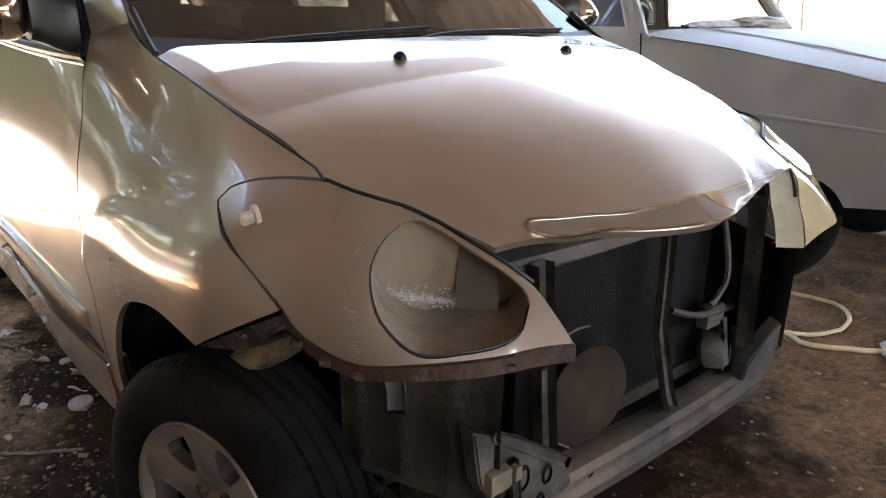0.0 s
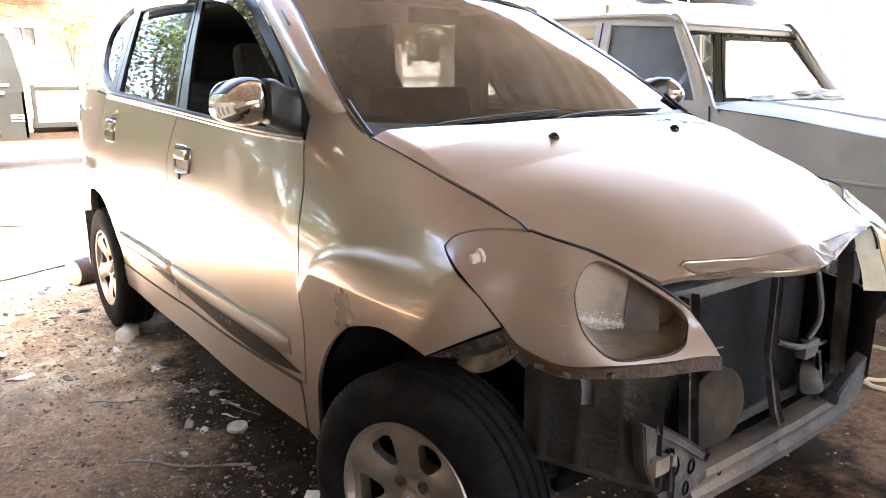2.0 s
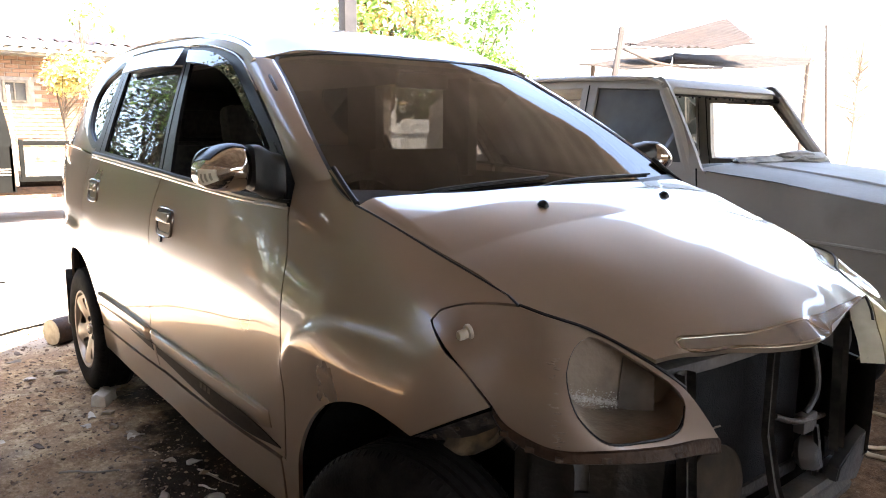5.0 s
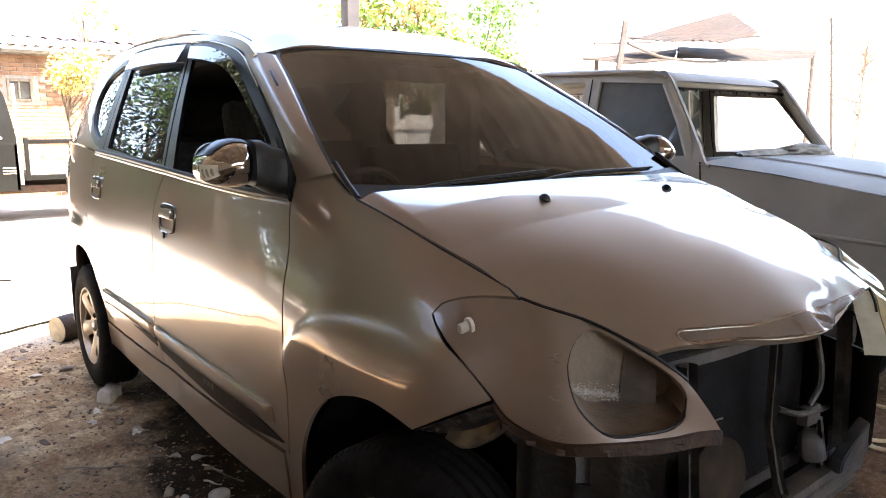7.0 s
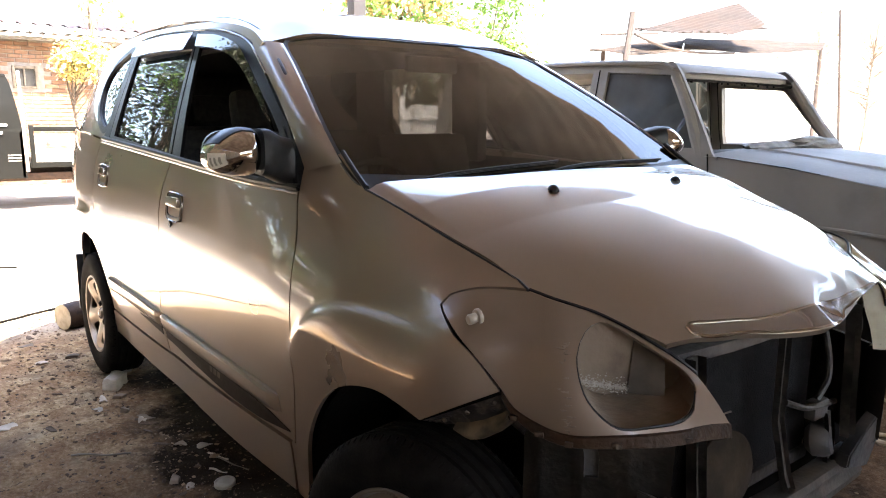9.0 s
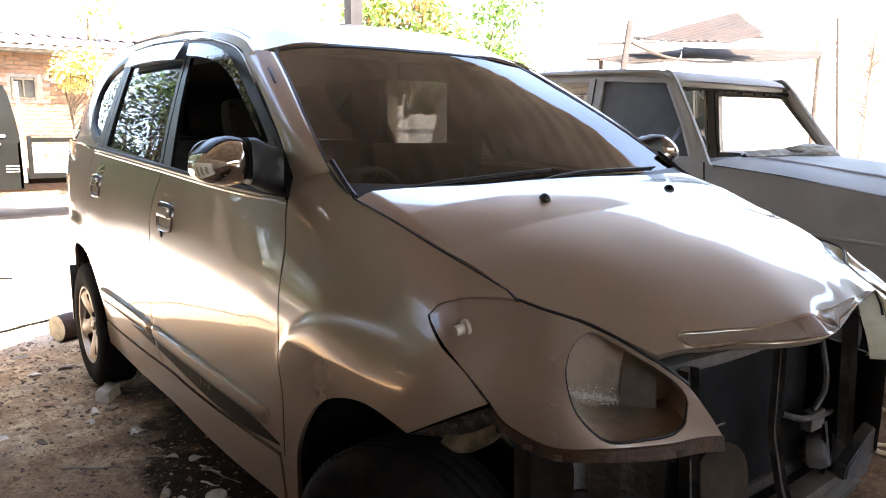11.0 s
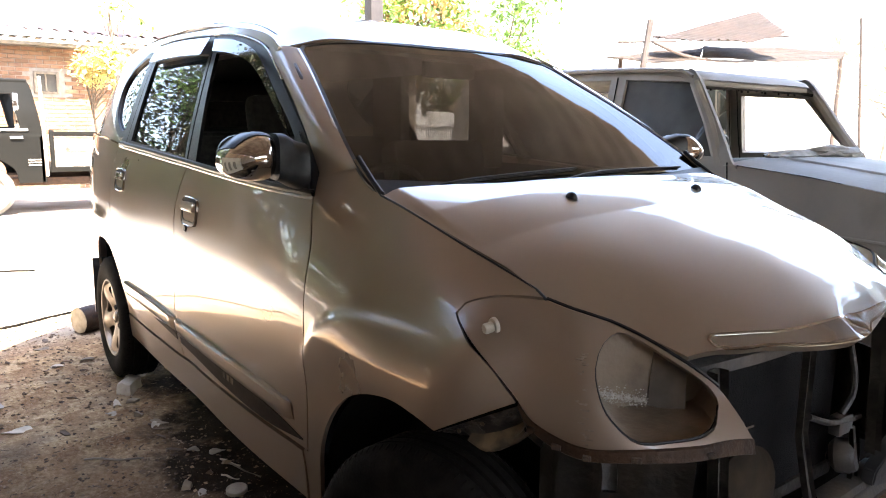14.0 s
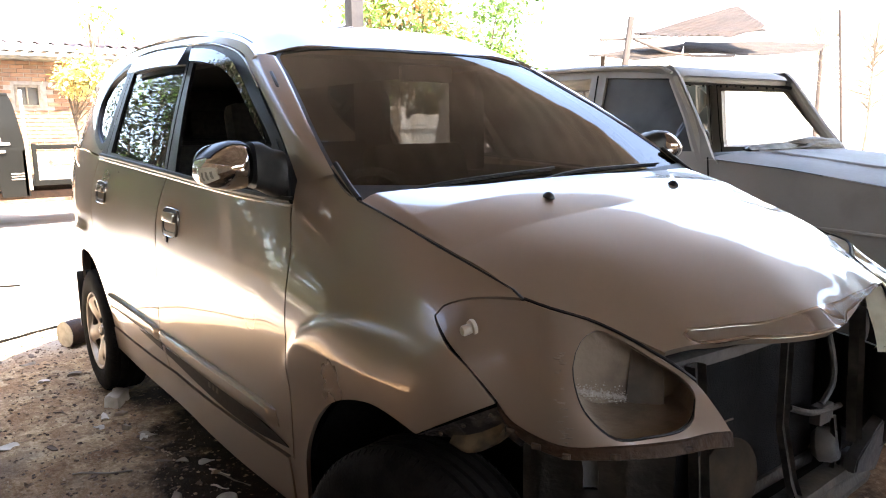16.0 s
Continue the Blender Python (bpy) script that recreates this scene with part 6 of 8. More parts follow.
# ---- inside the cabin ----
def build_interior():
    rows = []
    for i in range(21):
        y = -0.66 + 1.32 * i / 20
        rows.append([(-0.30, y, 1.02), (-0.40, y, 1.06), (-0.52, y, 1.07), (-0.62, y, 1.05), (-0.68, y, 1.00), (-0.70, y, 0.90), (-0.64, y, 0.75)])
    part("dashboard", loft(rows), M["dash"], car)
    wheel = bmesh.new()
    m = pose(-0.78, -0.36, 1.00, 0, -65, 0)
    ring = [m @ Vector((0.185 * math.cos(a), 0.185 * math.sin(a), 0)) for a in np.linspace(0, 2 * math.pi, 33)]
    add_tube(wheel, ring, 0.014, 8, caps=False)
    for a in (0.2, math.pi - 0.2, -math.pi / 2):
        add_tube(wheel, [m @ Vector((0, 0, -0.02)), m @ Vector((0.18 * math.cos(a), 0.18 * math.sin(a), 0))], 0.014, 8)
    part("steering_wheel", wheel, M["dash"], car)

    def seat(x, y, w, lean=-14, rests=True):
        base = part("seat", box((x - 0.25, y - w, 0.52), (x + 0.25, y + w, 0.68), 0.05), M["cloth"], car)
        part("backrest", box((-0.07, -w, 0.0), (0.07, w, 0.62), 0.05, pose(x - 0.24, y, 0.62, 0, lean, 0)), M["cloth"], base)
        n = 1 if w < 0.4 else 3
        for k in range(n if rests else 0):
            dy = 0 if n == 1 else (k - 1) * w * 0.62
            part("headrest", box((-0.05, -0.13, 0.64), (0.05, 0.13, 0.80), 0.04, pose(x - 0.24, y + dy, 0.62, 0, lean, 0)), M["cloth"], base)

    seat(-1.10, -0.36, 0.25)
    seat(-1.10, 0.36, 0.25, rests=False)
    seat(-1.95, 0.0, 0.60, rests=False)
    seat(-2.72, 0.0, 0.58, -8)
    # dark board added behind the rear window, keeps daylight out of the cabin
    part("rear_blackout_board", box((-3.295, -0.56, 1.05), (-3.275, 0.56, 1.545), 0.004), M["dash"], car)
    part("headlining", box((-3.2, -0.52, 1.535), (-1.05, 0.52, 1.55)), M["dash"], car)
    # wide trim on the far door posts, added to mask the bright window
    for x0, x1 in ((-1.54, -1.34), (-2.42, -2.12)):
        part("post_trim", box((x0, 0.60, 1.10), (x1, 0.66, 1.56), 0.02), M["dash"], car)
    part("inside_mirror", box((-0.90, -0.11, 1.455), (-0.875, 0.11, 1.51), 0.01), M["dash"], car)


build_interior()


# ---- the grey four-wheel-drive beside the car ----
SUV_Y0, SUV_Y1 = 2.0, 3.5


def build_suv():
    suv = tagged(empty("off_road_car", pose(-1.3, 2.75, 0)), "old boxy off-road car in grey primer with no windscreen glass", "car")
    inv = suv.matrix_basis.inverted()

    def add(name, bm, mat, parent=suv, label="", smooth=None):
        bmesh.ops.transform(bm, matrix=inv, verts=bm.verts[:])
        return part(name, bm, mat, parent, label, smooth)

    def side(y, s):
        """One side of the body in the plane y, with its window openings."""
        def surf(x, z):
            up = np.clip(z - 1.12, 0, 1)
            bulge = 0.03 * np.clip(1 - ((z - 0.85) / 0.35) ** 2, 0, 1)
            return (x, y + s * (bulge - 0.20 * up), z)
        loop = outline([(-0.98, 1.10), (-1.02, 1.12), (-1.33, 1.58), (-1.42, 1.625)], [(-1.42, 1.625), (-2.4, 1.655), (-3.5, 1.64)], [(-3.5, 1.64), (-3.55, 1.1), (-3.53, 0.50)], [(-3.53, 0.50), (-3.3, 0.47)], [(-3.3, 0.47), (-3.2, 0.72), (-2.9, 0.82), (-2.6, 0.72), (-2.5, 0.47)], [(-2.5, 0.47), (-0.80, 0.42)], [(-0.80, 0.42), (-0.68, 0.53), (-0.38, 0.60), (-0.08, 0.54), (0.02, 0.45)], [(0.02, 0.45), (0.30, 0.50), (0.37, 0.58)], [(0.37, 0.58), (0.39, 0.80), (0.33, 0.90), (0.20, 0.945)], [(0.20, 0.942), (-0.1, 0.995), (-0.6, 1.064), (-0.98, 1.10)])
        top = 1.555 if s < 0 else 1.505
        win = outline([(-1.10, 1.145), (-1.385, top)], [(-1.385, top), (-1.85, top + 0.03)], [(-1.85, top + 0.03), (-1.86, 1.135)], [(-1.86, 1.135), (-1.10, 1.145)])
        rear = outline([(-1.98, 1.14), (-1.97, 1.585)], [(-1.97, 1.585), (-2.7, 1.59)], [(-2.7, 1.59), (-2.7, 1.14)], [(-2.7, 1.14), (-1.98, 1.14)])
        tail = outline([(-2.82, 1.14), (-2.82, 1.59)], [(-2.82, 1.59), (-3.35, 1.58)], [(-3.35, 1.58), (-3.40, 1.14)], [(-3.40, 1.14), (-2.82, 1.14)])
        me = sheet("body_side", surf, (0, s, 0), loop, [win, rear, tail], grid=0.06, flange=0.03, hole_flange=0.05)
        me.transform(inv)
        wall = part("body_side", me, M["primer"], suv)
        for w in ((win,) if s < 0 else (rear, tail)):
            me = sheet("side_window", lambda x, z: (surf(x, z)[0], surf(x, z)[1] - s * 0.02, z), (0, s, 0), offset_loop(w, -0.006), grid=0.2, flange=0.004)
            me.transform(inv)
            # far panes near-black, for the dark interior seen past the pillar
            part("side_window", me, M["dusty_glass" if s < 0 else "film_glass"], wall, "dark window, dust-caked on the near side")
        # door joints and rain gutter
        on = lambda x, z, out: tuple(float(c) for c in (x, surf(x, z)[1] + s * out, z))
        for run in ([(-1.045, 1.115), (-1.02, 0.95), (-1.00, 0.75), (-1.02, 0.52)], [(-1.915, 1.60), (-1.915, 1.12), (-1.90, 0.80), (-1.92, 0.52)], [(-2.76, 1.60), (-2.76, 1.12), (-2.72, 0.86)]):
            me_run = tube([on(x, z, 0.001) for x, z in curve_points(run, 0.08)], 0.0045, 6)
            bmesh.ops.transform(me_run, matrix=inv, verts=me_run.verts[:])
            part("door_joint", me_run, M["gap"], wall)
        bm = tube([on(x, z, 0.012) for x, z in curve_points([(-1.36, 1.585), (-1.44, 1.622), (-2.4, 1.652), (-3.48, 1.638)], 0.15)], 0.011, 8)
        bmesh.ops.transform(bm, matrix=inv, verts=bm.verts[:])
        part("rain_gutter", bm, M["primer"], wall)
        bm = box((-1.86, -0.012, 0.955), (-1.72, 0.012, 0.985), 0.006, Matrix.Translation((0, float(surf(-1.8, 0.97)[1]) + s * 0.014, 0)))
        bmesh.ops.transform(bm, matrix=inv, verts=bm.verts[:])
        part("door_handle", bm, M["dull_steel"], wall)
        return wall

    side(SUV_Y0, -1)
    side(SUV_Y1, 1)
    # roof with a rolled front edge
    rows = []
    for x, z in curve_points([(-1.335, 1.57), (-1.36, 1.595), (-1.45, 1.630), (-1.8, 1.662), (-2.5, 1.68), (-3.3, 1.67), (-3.52, 1.64)], 0.1):
        row = []
        for i in range(17):
            t = i / 16
            y = SUV_Y0 + 0.09 + (SUV_Y1 - SUV_Y0 - 0.18) * t
            edge = min(t, 1 - t)
            row.append((x, y, z - 0.045 * max(0, 1 - edge / 0.08) ** 2))
        rows.append(row)
    add("roof", loft(rows), M["primer"])
    # windscreen frame: header, pillars and scuttle
    add("screen_header", box((-1.42, SUV_Y0 + 0.13, 1.535), (-1.365, SUV_Y1 - 0.13, 1.572), 0.015), M["primer"])
    for y in (SUV_Y0 + 0.005, SUV_Y1 - 0.005):
        inward = 0.085 if y < 2.7 else -0.085
        add("screen_pillar", tube([((-1.10 if inward > 0 else -1.02), y + 0.02 * (1 if inward > 0 else -1), 1.09), (-1.21, y + inward * 0.55, 1.33), (-1.35, y + inward, 1.548)], [0.042, 0.036, 0.030], 10), M["primer"])
    rows = []
    for i in range(31):
        t = i / 30
        y = SUV_Y0 - 0.025 + (SUV_Y1 - SUV_Y0 + 0.05) * t
        crown = 0.035 * (1 - (2 * t - 1) ** 4)
        rows.append([(-1.06, y, 1.10 + crown), (-0.98, y, 1.105 + crown), (-0.6, y, 1.07 + crown), (-0.1, y, 1.00 + crown), (0.20, y, 0.945 + crown), (0.33, y, 0.90 + crown * 0.8), (0.385, y, 0.82), (0.38, y, 0.58)])
    add("bonnet", loft(rows), M["primer"], smooth=25)
    add("bonnet_ridge", loft([[(-0.95, 2.33, 1.141), (-0.3, 2.33, 1.065), (0.18, 2.33, 0.985)], [(-0.95, 2.345, 1.151), (-0.3, 2.345, 1.075), (0.18, 2.345, 0.992)], [(-0.95, 2.36, 1.142), (-0.3, 2.36, 1.066), (0.18, 2.36, 0.986)]]), M["primer"])
    # perished rubber left round the empty windscreen opening
    rng = random.Random(17)
    seal = add("screen_rubber", tube([(-1.075, 2.045, 1.135), (-1.21, 2.075, 1.335), (-1.345, 2.118, 1.525), (-1.385, 2.20, 1.532), (-1.388, 2.75, 1.536), (-1.385, 3.30, 1.532), (-1.34, 3.385, 1.52)], 0.011, 8), M["rubber"], suv, "perished black rubber left round the empty windscreen")
    for k in range(16):
        y = 2.24 + 0.066 * k + rng.uniform(-0.02, 0.02)
        add("rubber_scrap", box((-0.004, -0.008, -rng.uniform(0.002, 0.016)), (0.004, rng.uniform(0.004, 0.010), 0.004), 0.002, Matrix.Translation((-1.384, y, 1.526))), M["rubber"], seal)
    add("scuttle_rag", lump((-1.01, 2.62, 1.145), (0.06, 0.30, 0.028), 11), M["rag"], suv, "crumpled grey rag on the scuttle")
    add("wiper", tube(curve_points([(-1.02, 2.30, 1.15), (-1.05, 2.55, 1.17), (-1.06, 2.95, 1.17)], 0.08), 0.006, 6), M["black"])
    # rags lying on the scuttle
    add("scuttle_rag", lump((-1.00, 3.05, 1.16), (0.10, 0.28, 0.045), 3), M["rag"], suv, "crumpled grey rag on the scuttle")
    add("dashboard", box((-1.35, SUV_Y0 + 0.06, 0.95), (-1.06, SUV_Y1 - 0.06, 1.12), 0.04), M["dash"])
    ring = [pose(-1.48, 2.40, 1.10, 0, -55, 0) @ Vector((0.19 * math.cos(a), 0.19 * math.sin(a), 0)) for a in np.linspace(0, 2 * math.pi, 33)]
    add("steering_wheel", add_tube(bmesh.new(), ring, 0.013, 8, caps=False), M["dash"])
    add("floor", box((-3.45, SUV_Y0 + 0.06, 0.40), (0.30, SUV_Y1 - 0.06, 0.56)), M["gap"])
    add("body_waist", box((-3.45, SUV_Y0 + 0.08, 0.56), (-1.1, SUV_Y1 - 0.08, 0.98)), M["gap"])
    # body line pressed along the wing
    add("wing_crease", tube([(-0.98, SUV_Y0 - 0.028, 0.80), (-0.3, SUV_Y0 - 0.030, 0.79), (0.33, SUV_Y0 - 0.022, 0.77)], 0.010, 8), M["primer"])
    for x in (-0.38, -2.90):
        for y in (SUV_Y0 + 0.12, SUV_Y1 - 0.12):
            bm = lathe([(0.0, 0.10), (0.12, 0.10), (0.19, 0.08), (0.20, 0.10), (0.28, 0.105), (0.33, 0.08), (0.345, 0.04), (0.345, -0.04), (0.33, -0.08), (0.20, -0.10), (0.0, -0.06)], 40, pose(x, y, 0.345, 90 if y < 2.7 else -90, 0, 0))
            w = add("wheel", bm, M["rubber"])
            turn = pose(x, y, 0.345, 90 if y < 2.7 else -90, 0, 0)
            add("wheel_disc", lathe([(0.0, 0.118), (0.05, 0.118), (0.06, 0.103), (0.12, 0.108), (0.17, 0.088), (0.195, 0.105), (0.205, 0.11)], 32, turn), M["dark_steel"], w)
            for k in range(5):
                add("lug_nut", lathe([(0.0, 0.128), (0.010, 0.126), (0.011, 0.10)], 6, turn @ pose(0.085 * math.cos(1.2566 * k), 0.085 * math.sin(1.2566 * k), 0)), M["dull_steel"], w)
    return suv


def lump(centre, size, seed, cuts=4, rough=0.35):
    """A crumpled or broken lump."""
    bm = bmesh.new()
    bmesh.ops.create_icosphere(bm, subdivisions=cuts - 1, radius=1.0)
    for v in bm.verts:
        d = v.co.normalized()
        k = 1 + rough * noise.noise(d * 1.6 + Vector((seed * 3.1, 0, 0))) + rough * 0.5 * noise.noise(d * 4 + Vector((0, seed * 1.7, 0)))
        v.co = Vector((d.x * size[0] * k, d.y * size[1] * k, d.z * size[2] * k)) + Vector(centre)
    return bm


M["rag"] = grainy("grey rag", (0.16, 0.155, 0.14), (0.30, 0.29, 0.26), 12, (0.85, 0.98), bump=0.5, bump_scale=60)
suv = build_suv()


# ---- pickup in the yard ----
def build_pickup():
    root = tagged(empty("pickup", pose(-10.3, -1.2, 0)), "small old dark pickup with slatted bed and chalky white wheels", "pickup")
    inv = root.matrix_basis.inverted()

    def add(name, bm, mat, parent=root, label=""):
        bmesh.ops.transform(bm, matrix=inv, verts=bm.verts[:])
        return part(name, bm, mat, parent, label)

    X = -10.0
    surf = lambda y, z: (X - 0.10 * np.clip(z - 1.05, 0, 1), y, z)
    loop = outline([(-1.9, 0.35), (-1.9, 1.0), (-1.6, 1.72), (-0.20, 1.72)], [(-0.20, 1.72), (-0.06, 1.66), (0.05, 1.0), (0.06, 0.42)], [(0.06, 0.42), (-0.26, 0.42)], [(-0.26, 0.42), (-0.32, 0.62), (-0.60, 0.76), (-0.90, 0.62), (-0.97, 0.35)], [(-0.97, 0.35), (-1.9, 0.35)])
    win = outline([(-1.35, 1.12), (-1.2, 1.55)], [(-1.2, 1.55), (-0.28, 1.55)], [(-0.28, 1.55), (-0.20, 1.12)], [(-0.20, 1.12), (-1.35, 1.12)])
    for dx, t in ((0.0, (1, 0, 0)), (-1.35, (-1, 0, 0))):
        me = sheet("cab_side", lambda y, z: (surf(y, z)[0] + dx, y, z), t, loop, [win], grid=0.08, flange=0.03, hole_flange=0.05)
        me.transform(inv)
        part("cab_side", me, M["truck_paint"], root)
    add("cab_roof", box((X - 1.35, -1.55, 1.69), (X - 0.06, -0.08, 1.74), 0.02), M["truck_paint"])
    add("cab_back", box((X - 1.35, 0.0, 0.42), (X, 0.05, 1.05), 0.01), M["truck_paint"])
    add("window_bar", box((X - 0.07, -0.26, 1.10), (X - 0.03, -0.20, 1.56), 0.008), M["chrome"])
    add("window_sill", box((X - 0.02, -1.30, 1.085), (X + 0.015, -0.12, 1.115), 0.006), M["white_paint"])
    add("door_handle", box((X, -0.33, 0.985), (X + 0.025, -0.18, 1.02), 0.008), M["chrome"])
    for k in range(3):
        add("vent", box((X, -0.14, 0.64 + 0.035 * k), (X + 0.006, 0.01, 0.655 + 0.035 * k), 0.002), M["zinc"])
    # bed with white side boards
    add("bed_floor", box((X - 1.4, 0.10, 0.55), (X, 2.4, 0.62), 0.01), M["truck_paint"])
    for z0, z1, mat in ((0.62, 0.80, "bed_white"), (0.82, 0.98, "bed_white"), (1.02, 1.08, "truck_paint")):
        add("bed_board", box((X - 0.03, 0.12, z0), (X, 2.4, z1), 0.006), M[mat])
    for y in (0.12, 0.9, 1.7, 2.36):
        add("bed_post", box((X - 0.045, y, 0.55), (X + 0.012, y + 0.05, 1.10), 0.006), M["truck_paint"])
    add("rear_pole", tube([(X, 0.07, 0.5), (X, 0.05, 1.78)], 0.022, 8), M["zinc"])
    add("chassis_rail", box((X - 1.2, -1.6, 0.38), (X - 0.1, 2.3, 0.48), 0.01), M["rust"])
    for x in (X - 0.12, X - 1.25):
        for y in (-0.62, 1.72):
            bm = lathe([(0.0, 0.07), (0.10, 0.07), (0.11, 0.04), (0.19, 0.05), (0.205, 0.085), (0.27, 0.09), (0.315, 0.06), (0.32, 0.0), (0.315, -0.06), (0.20, -0.08), (0.0, -0.06)], 40, pose(x, y, 0.32, 0, 90, 0))
            w = add("wheel", bm, M["tyre_dust"], root, "dusty grey tyre")
            bm = lathe([(0.0, 0.045), (0.06, 0.05), (0.07, 0.075), (0.10, 0.078), (0.15, 0.062), (0.185, 0.06), (0.20, 0.088)], 32, pose(x, y, 0.32, 0, 90, 0))
            add("wheel_disc", bm, M["old_disc"], w, "chalky pale wheel disc")
    root.matrix_basis = pose(-10.3, -1.34, 0) @ Matrix.Scale(1.04, 4)
    return root


M["bed_white"] = grainy("peeling white bed board", (0.02, 0.018, 0.016), (0.42, 0.40, 0.37), 11, (0.6, 0.85), bump=0.2, stain=(0.25, 0.20, 0.10), stain_scale=3, stain_amount=0.4)
M["old_disc"] = grainy("chalky wheel disc", (0.16, 0.15, 0.135), (0.30, 0.28, 0.25), 9, (0.7, 0.9), bump=0.2, stain=(0.09, 0.075, 0.06), stain_scale=7, stain_amount=0.6)
pickup = build_pickup()


# ---- brick house behind the yard ----
def build_house():
    X = -14.0
    house = tagged(empty("house", pose(X - 3, 0, 0)), "low red brick house with a rusty corrugated roof", "house")
    inv = house.matrix_basis.inverted()

    def add(name, bm, mat, parent=house, label=""):
        bmesh.ops.transform(bm, matrix=inv, verts=bm.verts[:])
        return part(name, bm, mat, parent, label)

    bm = bmesh.new()
    y0, y1 = -9.0, 3.6
    win = (0.42, 0.84, 1.74, 2.14)
    for lo, hi in (((X - 0.16, y0, 0), (X - 0.02, win[0], 2.62)), ((X - 0.16, win[1], 0), (X - 0.02, y1, 2.62)), ((X - 0.16, win[0], 0), (X - 0.02, win[1], win[2])), ((X - 0.16, win[0], win[3]), (X - 0.02, win[1], 2.62))):
        add_box(bm, lo, hi)
    for lo, hi in (((X - 6, y0, 0), (X - 5.8, y1, 2.9)), ((X - 5.8, y0, 0), (X - 0.165, y0 + 0.15, 2.8)), ((X - 5.8, y1 - 0.15, 0), (X - 0.165, y1, 2.8))):
        add("wall", box(lo, hi), M["mortar"])
    wall = add("wall", bm, M["mortar"])
    opening = add("window", box((X - 0.06, win[0] + 0.003, win[2] + 0.003), (X + 0.01, win[0] + 0.05, win[3] - 0.003), 0.004), M["wood"])
    for lo, hi in (((X - 0.06, win[1] - 0.05, win[2]), (X + 0.01, win[1] - 0.003, win[3] - 0.003)), ((X - 0.06, win[0] + 0.053, win[3] - 0.05), (X + 0.01, win[1] - 0.053, win[3] - 0.003)), ((X - 0.06, win[0] + 0.053, win[2]), (X + 0.01, win[1] - 0.053, win[2] + 0.04)), ((X - 0.05, 0.60, win[2] + 0.05), (X, 0.63, win[3] - 0.05))):
        add("window_frame", box(lo, hi, 0.004), M["wood"], opening)
    add("pane", box((X - 0.045, win[0] + 0.05, win[2] + 0.04), (X - 0.04, win[1] - 0.05, win[3] - 0.05)), M["dusty_glass"], opening)
    # two courses of corrugated roof
    me = corrugated(X - 3.2, X + 0.55, y0 - 0.3, y1 + 0.4, lambda x, y: 2.66 + 0.10 * (X + 0.55 - x), 0.20, 0.022, 6)
    me.transform(inv)
    part("roof", me, M["zinc"], house, "weathered corrugated roof")
    me = corrugated(X - 5.0, X + 0.05, y0 - 0.3, y1 - 0.2, lambda x, y: 2.86 + 0.15 * (X + 0.05 - x), 0.25, 0.035, 6)
    me.transform(inv)
    part("upper_roof", me, M["redroof"], house, "dark red corrugated upper roof")
    add("eaves_board", box((X + 0.40, y0 - 0.2, 2.56), (X + 0.43, y1 + 0.3, 2.62), 0.004), M["wood"])
    # bricks that show between the pickup and the car
    me_brick = bpy.data.meshes.new("brick")
    b = box((-0.03, -0.105, -0.030), (0.022, 0.105, 0.030), 0.004)
    b.to_mesh(me_brick)
    b.free()
    me_brick.materials.append(M["brick"])
    k = 0
    single = set()
    rng = random.Random(4)
    for row in range(34, -1, -1):
        z = 0.04 + row * 0.073
        y = -0.75 + (0.112 if row % 2 else 0.0)
        while y < 2.9:
            blocked = win[0] - 0.11 < y < win[1] + 0.11 and win[2] - 0.04 < z < win[3] + 0.04
            if z > 1.12 and k < 300 and not blocked:
                ob = new("brick", me_brick)
                ob.parent = wall
                ob.matrix_basis = inv @ pose(X - 0.02 + rng.uniform(-0.004, 0.006), y, z, 0, rng.uniform(-0.6, 0.6), rng.uniform(-0.6, 0.6))
                k += 1
                single.add((row, round(y, 3)))
            y += 0.224
    verts, faces = [], []
    for row in range(35):
        z = 0.04 + row * 0.073
        y = -0.75 - 36 * 0.224 + (0.112 if row % 2 else 0.0)
        while y < y1 - 0.1:
            blocked = win[0] - 0.11 < y < win[1] + 0.11 and win[2] - 0.04 < z < win[3] + 0.04
            if not blocked and (row, round(y, 3)) not in single:
                c = len(verts)
                dx = rng.uniform(-0.004, 0.006)
                for sx, sy, sz in ((-0.03, -0.105, -0.03), (-0.03, 0.105, -0.03), (-0.03, 0.105, 0.03), (-0.03, -0.105, 0.03), (0.02, -0.102, -0.027), (0.02, 0.102, -0.027), (0.02, 0.102, 0.027), (0.02, -0.102, 0.027)):
                    verts.append(inv @ Vector((X - 0.02 + dx + sx, y + sy, z + sz)))
                faces += [(c + 4, c + 5, c + 6, c + 7), (c, c + 4, c + 7, c + 3), (c + 1, c + 2, c + 6, c + 5), (c + 3, c + 7, c + 6, c + 2), (c, c + 1, c + 5, c + 4)]
            y += 0.224
    rest = part("brickwork", mesh_from("brickwork", verts, faces), M["brick"], wall)
    for p in rest.data.polygons:
        p.use_smooth = False
    tagged(rest, kind="stuff")
    return house


M["redroof"] = grainy("dark red roof sheet", (0.030, 0.016, 0.014), (0.055, 0.028, 0.023), 3, (0.5, 0.8), 0.1, bump=0.1, bump_scale=30)
house = build_house()


# ---- workshop post, trees ----
def build_post():
    root = tagged(empty("roof_post", pose(-5.0, 2.16, 0)), "dark brown square timber post carrying the workshop roof", "post")
    part("shaft", box((-0.065, -0.065, -0.05), (0.065, 0.065, 3.3), 0.008), M["post_paint"], root)
    part("footing", box((-0.15, -0.15, -0.08), (0.15, 0.15, 0.10), 0.015), M["stone"], root)
    return root


